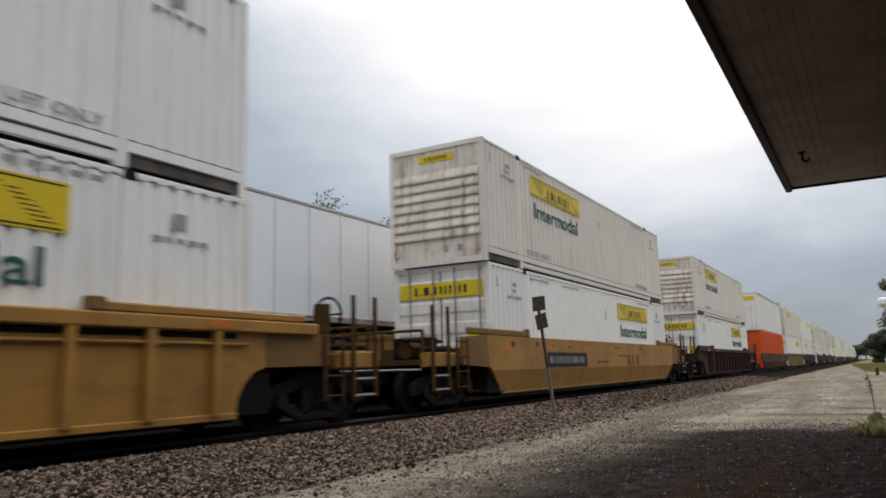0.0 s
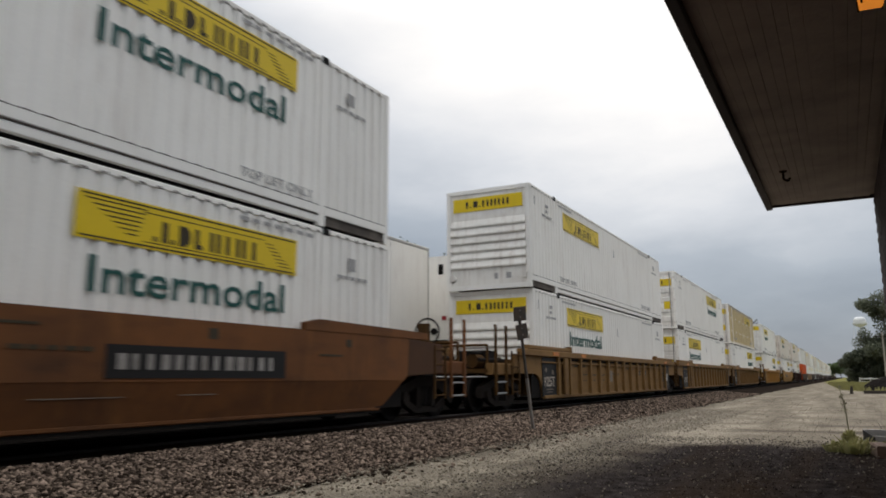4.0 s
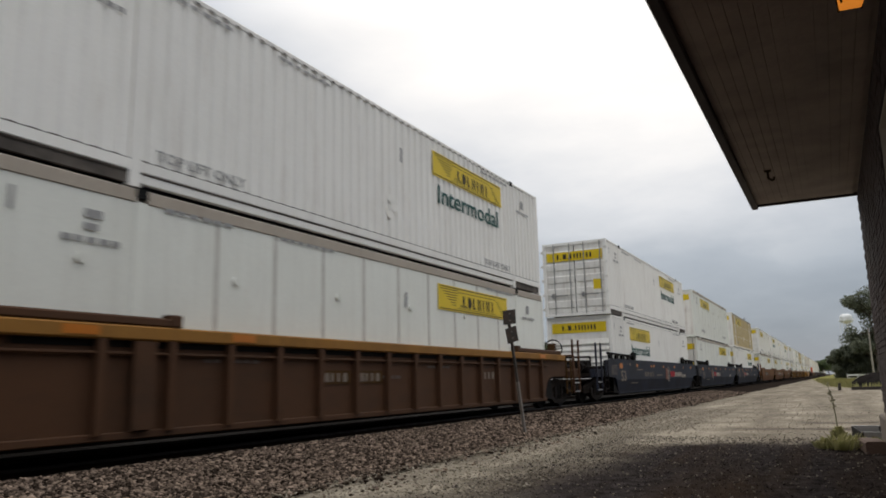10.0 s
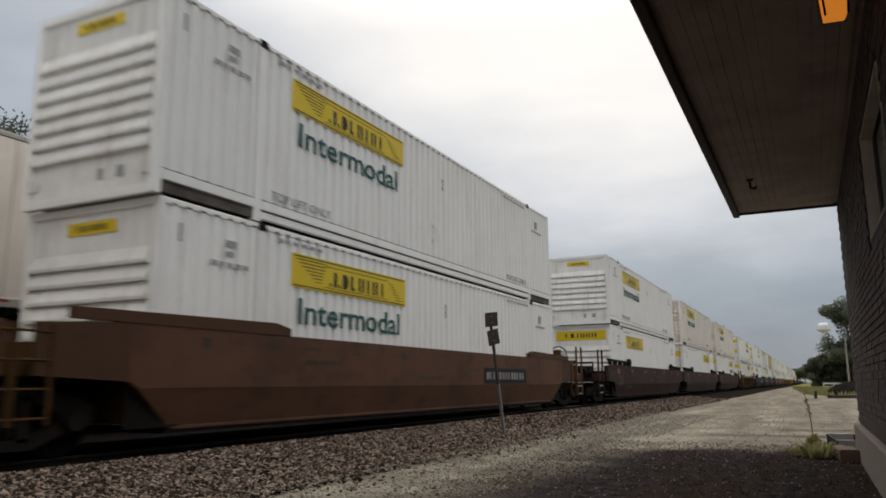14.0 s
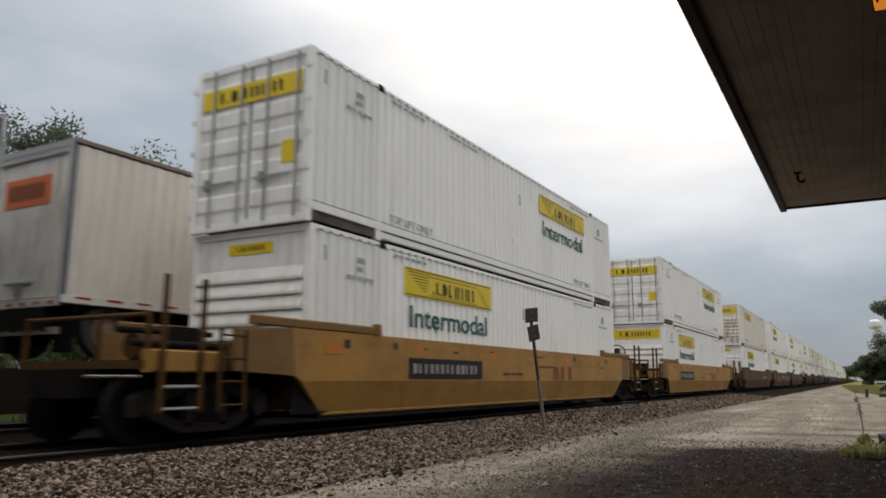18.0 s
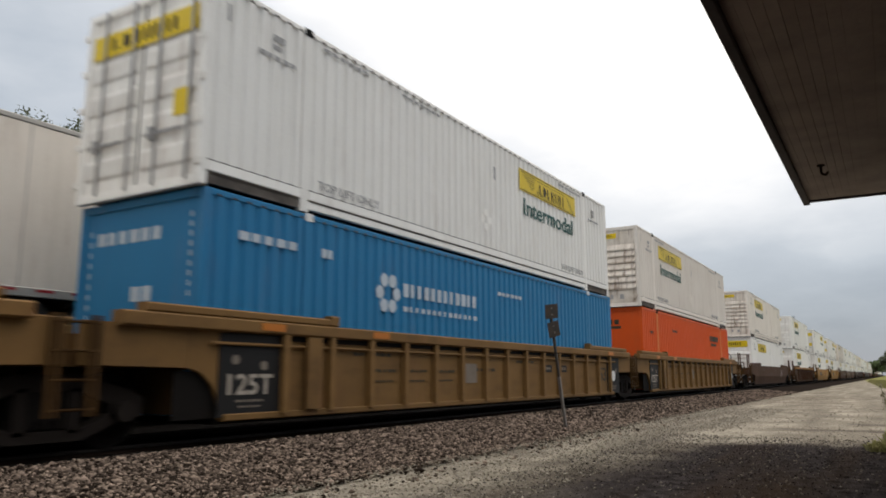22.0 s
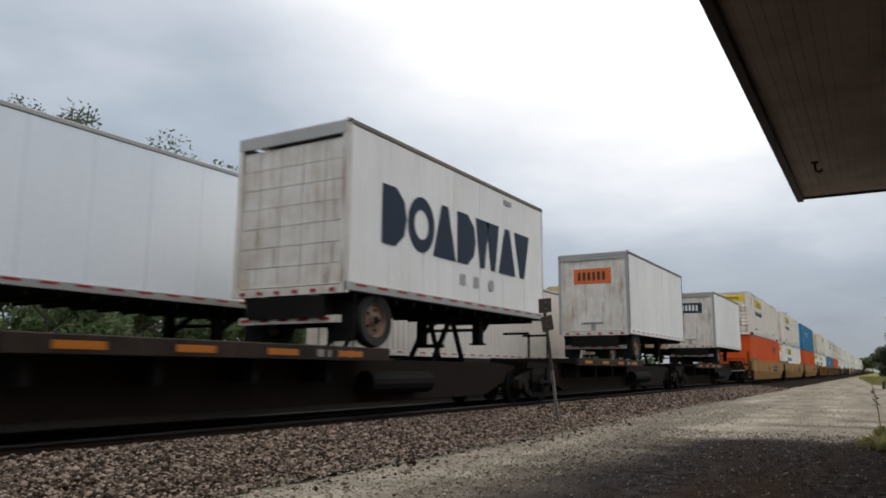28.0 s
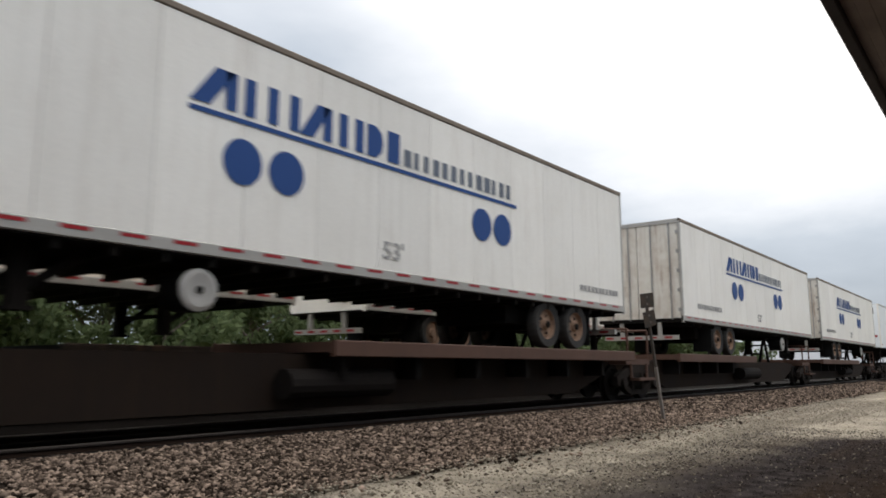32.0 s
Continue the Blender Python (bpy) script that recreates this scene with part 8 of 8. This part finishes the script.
def build_plants():
    rnd = random.Random(21)
    y = 6.0
    k = 0
    while y < 56:
        h = (13.2 if y < 24 else (12.3 if y < 44 else 12.0)) - rnd.uniform(0.0, 0.8)
        tree(-30.5 + rnd.uniform(-3, 3), y, h, h * 0.36, 100 + k, 84, 0.11, 190, tone=k % 2, start=0.1, airy=0.72)
        y += rnd.uniform(2.2, 3.2)
        k += 1
    for i in range(30):
        tree(-24.5 + rnd.uniform(-2, 2), -6 + i * 2.9 + rnd.uniform(-1, 1), rnd.uniform(3.2, 4.8), 2.5, 300 + i, 26, 0.17, 110, tone=0, label="low leafy thicket beside the railway", start=0.02)
    # far group on the lot's side, its leaf colour paled for haze
    for i, (x, y, h, s) in enumerate(((6.6, 150, 16.5, 5.2), (11.5, 152, 15, 6), (16.5, 160, 13, 6))):
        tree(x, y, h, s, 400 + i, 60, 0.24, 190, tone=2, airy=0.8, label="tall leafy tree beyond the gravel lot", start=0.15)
    for i in range(10):
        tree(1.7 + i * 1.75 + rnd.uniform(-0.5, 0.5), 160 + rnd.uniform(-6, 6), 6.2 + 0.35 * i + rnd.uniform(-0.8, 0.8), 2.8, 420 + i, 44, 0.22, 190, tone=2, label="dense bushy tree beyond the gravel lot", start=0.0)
    for i, (x, y, h) in enumerate(((-26.1, 240, 26.5), (-23.4, 242, 24.5), (-29.0, 246, 20))):
        tree(x, y, h, 3.2, 440 + i, bare=True, label="bare thin tree standing above the far cars")
    for i in range(5):
        tree(-13 + i * 2.5, 420 + 8 * (i % 3), rnd.uniform(7, 9), 5.0, 460 + i, 20, 0.6, 60, tone=0, label="distant tree at the end of the line", start=0.1)
    # weeds
    wm = material("weed_leaf", (0.23, 0.225, 0.085), 0.8, thin=0.4, stain=0.4, stain_rgb=(0.20, 0.19, 0.07), bump=0, scale=8, island=0.7, island_rgb=(0.36, 0.32, 0.15))
    sm = material("dry_weed_stalk", (0.26, 0.24, 0.15), 0.8, stain=0.4, bump=0.1)

    def weed(x, y, h, w, seed, tall):
        r = random.Random(seed)
        t = thing("weed", "scruffy green weed growing at the foot of the wall", "weed", "weeds")
        g = Geo()
        for i in range(95):
            a, q = r.uniform(0, 6.28), r.uniform(0.1, 1)
            b = Vector((math.cos(a), math.sin(a), 0)) * w * q * 0.5
            tip = b + Vector((math.cos(a), math.sin(a), 0)) * w * 0.4 * r.random() + Vector((0, 0, h * r.uniform(0.4, 1.0) * (1.1 - 0.5 * q)))
            d = Vector((-math.sin(a), math.cos(a), 0)) * 0.010
            mid = b.lerp(tip, 0.55) + Vector((0, 0, 0.04))
            n = len(g.v)
            g.v += [tuple(b - d), tuple(b + d), tuple(mid + d * 1.6), tuple(mid - d * 1.6), tuple(tip)]
            g.f += [(n, n + 1, n + 2, n + 3), (n + 3, n + 2, n + 4)]
        tagged(part("leaf_tuft", g, wm, t), kind="stuff")
        if tall:
            part("stalk", Geo().rod((0, 0, 0), (-0.03, 0.02, tall * 0.6), 0.012, 6, 0.009).rod((-0.03, 0.02, tall * 0.6), (-0.09, 0.02, tall), 0.009, 6, 0.004), sm, t)
            cs = [((-0.03 - 0.06 * k, 0.02, tall * (0.55 + 0.4 * k)), 0.05) for k in (0, .3, .6, 1.0)]
            part("seed_head", leaf_cloud(cs, seed, 0.02, 22), sm, t)
        t.location = (x, y, 0.0)

    weed(-0.05, 10.95, 0.24, 0.42, 1, 0)
    weed(0.12, 11.3, 0.20, 0.30, 2, 0)
    weed(-0.22, 11.1, 0.15, 0.26, 3, 0)
    weed(-0.05, 12.9, 0.2, 0.2, 5, 0.84)
    weed(0.36, 11.15, 0.16, 0.2, 4, 0)
    r = random.Random(4)
    gg = Geo()
    for i in range(5200):
        x, y = r.uniform(-3.5, 7), r.uniform(51, 130)
        if x < -1.0 - (y - 76) * 0.035 + max(0.0, 66 - y) * 0.17:
            continue
        h = r.uniform(0.12, 0.42)
        n = len(gg.v)
        gg.v += [(x - 0.07, y, -0.03), (x + 0.07, y, -0.03), (x + r.uniform(-.12, .12), y + r.uniform(-.1, .1), h)]
        gg.f.append((n, n + 1, n + 2))
    fixed("grass", gg, material("dry_yellow_green_grass", (0.20, 0.19, 0.07), 0.8, stain=0.4, bump=0, scale=0.3, island=0.7, island_rgb=(0.28, 0.25, 0.10)), "tall yellow-green grass beyond the lot", "grass", "stuff")
    gg = Geo()
    for i in range(9000):
        x, y = r.uniform(-24, -15.6), r.uniform(-2, 40)
        h = r.uniform(0.1, 0.42)
        n = len(gg.v)
        gg.v += [(x - 0.04, y - 0.03, -0.06), (x + 0.04, y + 0.03, -0.06), (x + r.uniform(-.1, .1), y + r.uniform(-.1, .1), h)]
        gg.f.append((n, n + 1, n + 2))
    fixed("grass", gg, material("fresh_green_grass", (0.075, 0.13, 0.03), 0.8, stain=0.3, bump=0, scale=0.5, island=0.6, island_rgb=(0.13, 0.18, 0.05)), "green grass verge beyond the second track", "grass", "stuff")


def build_far():
    wt = material("white_tank_paint", (0.72, 0.73, 0.74), 0.5, stain=0.2, streak=0.2, bump=0.02, scale=0.2)
    t = thing("water_tower", "white water tower far beyond the trees", "water tower")
    part("tank", Geo().lathe([(0.0, 3.8), (2.0, 3.6), (3.1, 2.8), (3.6, 1.8), (3.6, -0.6), (2.9, -1.9), (1.2, -2.7), (0.0, -2.8)], "z", (0, 0, 34.6), 28), wt, t)
    part("walkway", Geo().lathe([(3.6, 0.0), (4.3, 0.0), (4.3, 0.7), (4.25, 0.7), (4.25, 0.08), (3.6, 0.08)], "z", (0, 0, 33.8), 28), wt, t)
    part("riser", Geo().rod((0, 0, 0), (0, 0, 32.0), 0.4, 12), wt, t)
    for i in range(6):
        a = i * 1.047
        part("leg", Geo().rod((math.cos(a) * 5.8, math.sin(a) * 5.8, 0), (math.cos(a) * 3.4, math.sin(a) * 3.4, 33.9), 0.12, 8), wt, t)
    t.location = (9.4, 534, 0)
    soil = material("black_soil_heap", (0.018, 0.016, 0.015), 0.95, spec=0.0, stain=0.4, bump=0.6, scale=3)
    g = Geo()
    n = 18
    for j, (rr, z) in enumerate(((1.0, -0.05), (0.85, 0.35), (0.6, 0.68), (0.3, 0.9), (0.02, 0.98))):
        for i in range(n):
            a = i * 6.28318 / n
            k = 1 + 0.18 * noise.noise(Vector((math.cos(a) * 2, math.sin(a) * 2, j)))
            g.v.append((math.cos(a) * rr * 1.9 * k, math.sin(a) * rr * 1.5 * k, z * 1.0 * k))
    for j in range(4):
        g.f += [(j * n + i, j * n + (i + 1) % n, (j + 1) * n + (i + 1) % n, (j + 1) * n + i) for i in range(n)]
    ob = fixed("soil_mound", g, soil, "low black heap of soil on the lot", "soil mound")
    ob.location = (2.6, 62, 0)
    old = material("rotten_timber", (0.035, 0.028, 0.023), 0.9, stain=0.5, bump=0.4, scale=3)
    tb = thing("timber", "old dark squared timber lying at the edge of the lot", "timber")
    part("beam", Geo().chamfer(0.0, 4.2, -0.11, 0.11, -0.04, 0.16, 0.02), old, tb)
    part("beam_end", Geo().chamfer(0.5, 3.1, 0.115, 0.3, -0.04, 0.12, 0.02), old, tb)
    tb.matrix_basis = pose(0.75, 51.2, 0, 0, 0, -6)
    st = thing("stump", "short broken dark post at the edge of the lot", "post")
    part("post", Geo().rod((0, 0, -0.1), (0.03, 0, 0.42), 0.1, 8, 0.07), old, st)
    st.location = (0.1, 50.0, 0)
    wl = material("white_painted_rail_fence", (0.62, 0.62, 0.60), 0.6, stain=0.2, bump=0.05)
    f = thing("fence", "low white rail fence before the far trees", "fence")
    for i in range(12):
        part("post", Geo().box(-3 + i * 1.4, -2.85 + i * 1.4, -0.07, 0.07, -0.05, 1.15), wl, f)
    for z in (0.35, 0.85):
        part("rail", Geo().box(-3, 12.7, -0.1, -0.07, z, z + 0.2), wl, f)
    f.location = (4.5, 132, -0.25)
    pole = thing("utility_pole", "pale timber utility pole before the far trees", "utility pole")
    part("pole", Geo().rod((0, 0, -0.2), (0, 0, 7.5), 0.16, 10, 0.11), material("pale_pole_timber", (0.30, 0.27, 0.23), 0.8, stain=0.4, bump=0.3), pole)
    part("crossarm", Geo().box(-1.1, 1.1, -0.06, 0.06, 6.8, 6.95), tie_wood, pole)
    pole.location = (5.0, 128, 0)
    # clutter at the wall's foot
    b = thing("drain_tray", "dark metal drain tray lying on the ground by the wall", "drain tray")
    part("tray", Geo().box(-0.2, 0.2, -0.75, 0.75, 0.0, 0.03).box(-0.2, -0.175, -0.75, 0.75, 0.03, 0.17).box(0.175, 0.2, -0.75, 0.75, 0.03, 0.17), black, b)
    for y in (-0.75, 0.725):
        part("rim", Geo().chamfer(-0.2, 0.2, y, y + 0.025, 0.03, 0.18, 0.004), alloy, b, "pale worn tray rim")
    b.matrix_basis = pose(0.38, 12.75, -0.03, 0, 0, 4)
    k = thing("clay_block", "broken brown clay block beside the wall's foot", "block")
    part("block", Geo().chamfer(-0.13, 0.10, -0.34, 0.34, -0.02, 0.15, 0.02), material("clay_block", (0.13, 0.08, 0.058), 0.9, stain=0.4, bump=0.3), k)
    k.matrix_basis = pose(0.33, 10.9, -0.02, 0, 0, 5)


def motions():
    """Key both trains from the clip's start to its end."""
    near = [(2.0 * i, travel(2.0 * i)) for i in range(17)]
    for ob, x, y, z, first in MOVERS:
        if first:
            walk(ob, [(t, pose(x, y + d, z)) for t, d in near])
        else:
            walk(ob, [(t, pose(x, y - VB * t, z)) for t in (0.0, 16.0, 32.0)])


build_ground()
build_track()
build_depot()
build_post()
build_plants()
build_far()
place_near_train()
place_far_train()
motions()
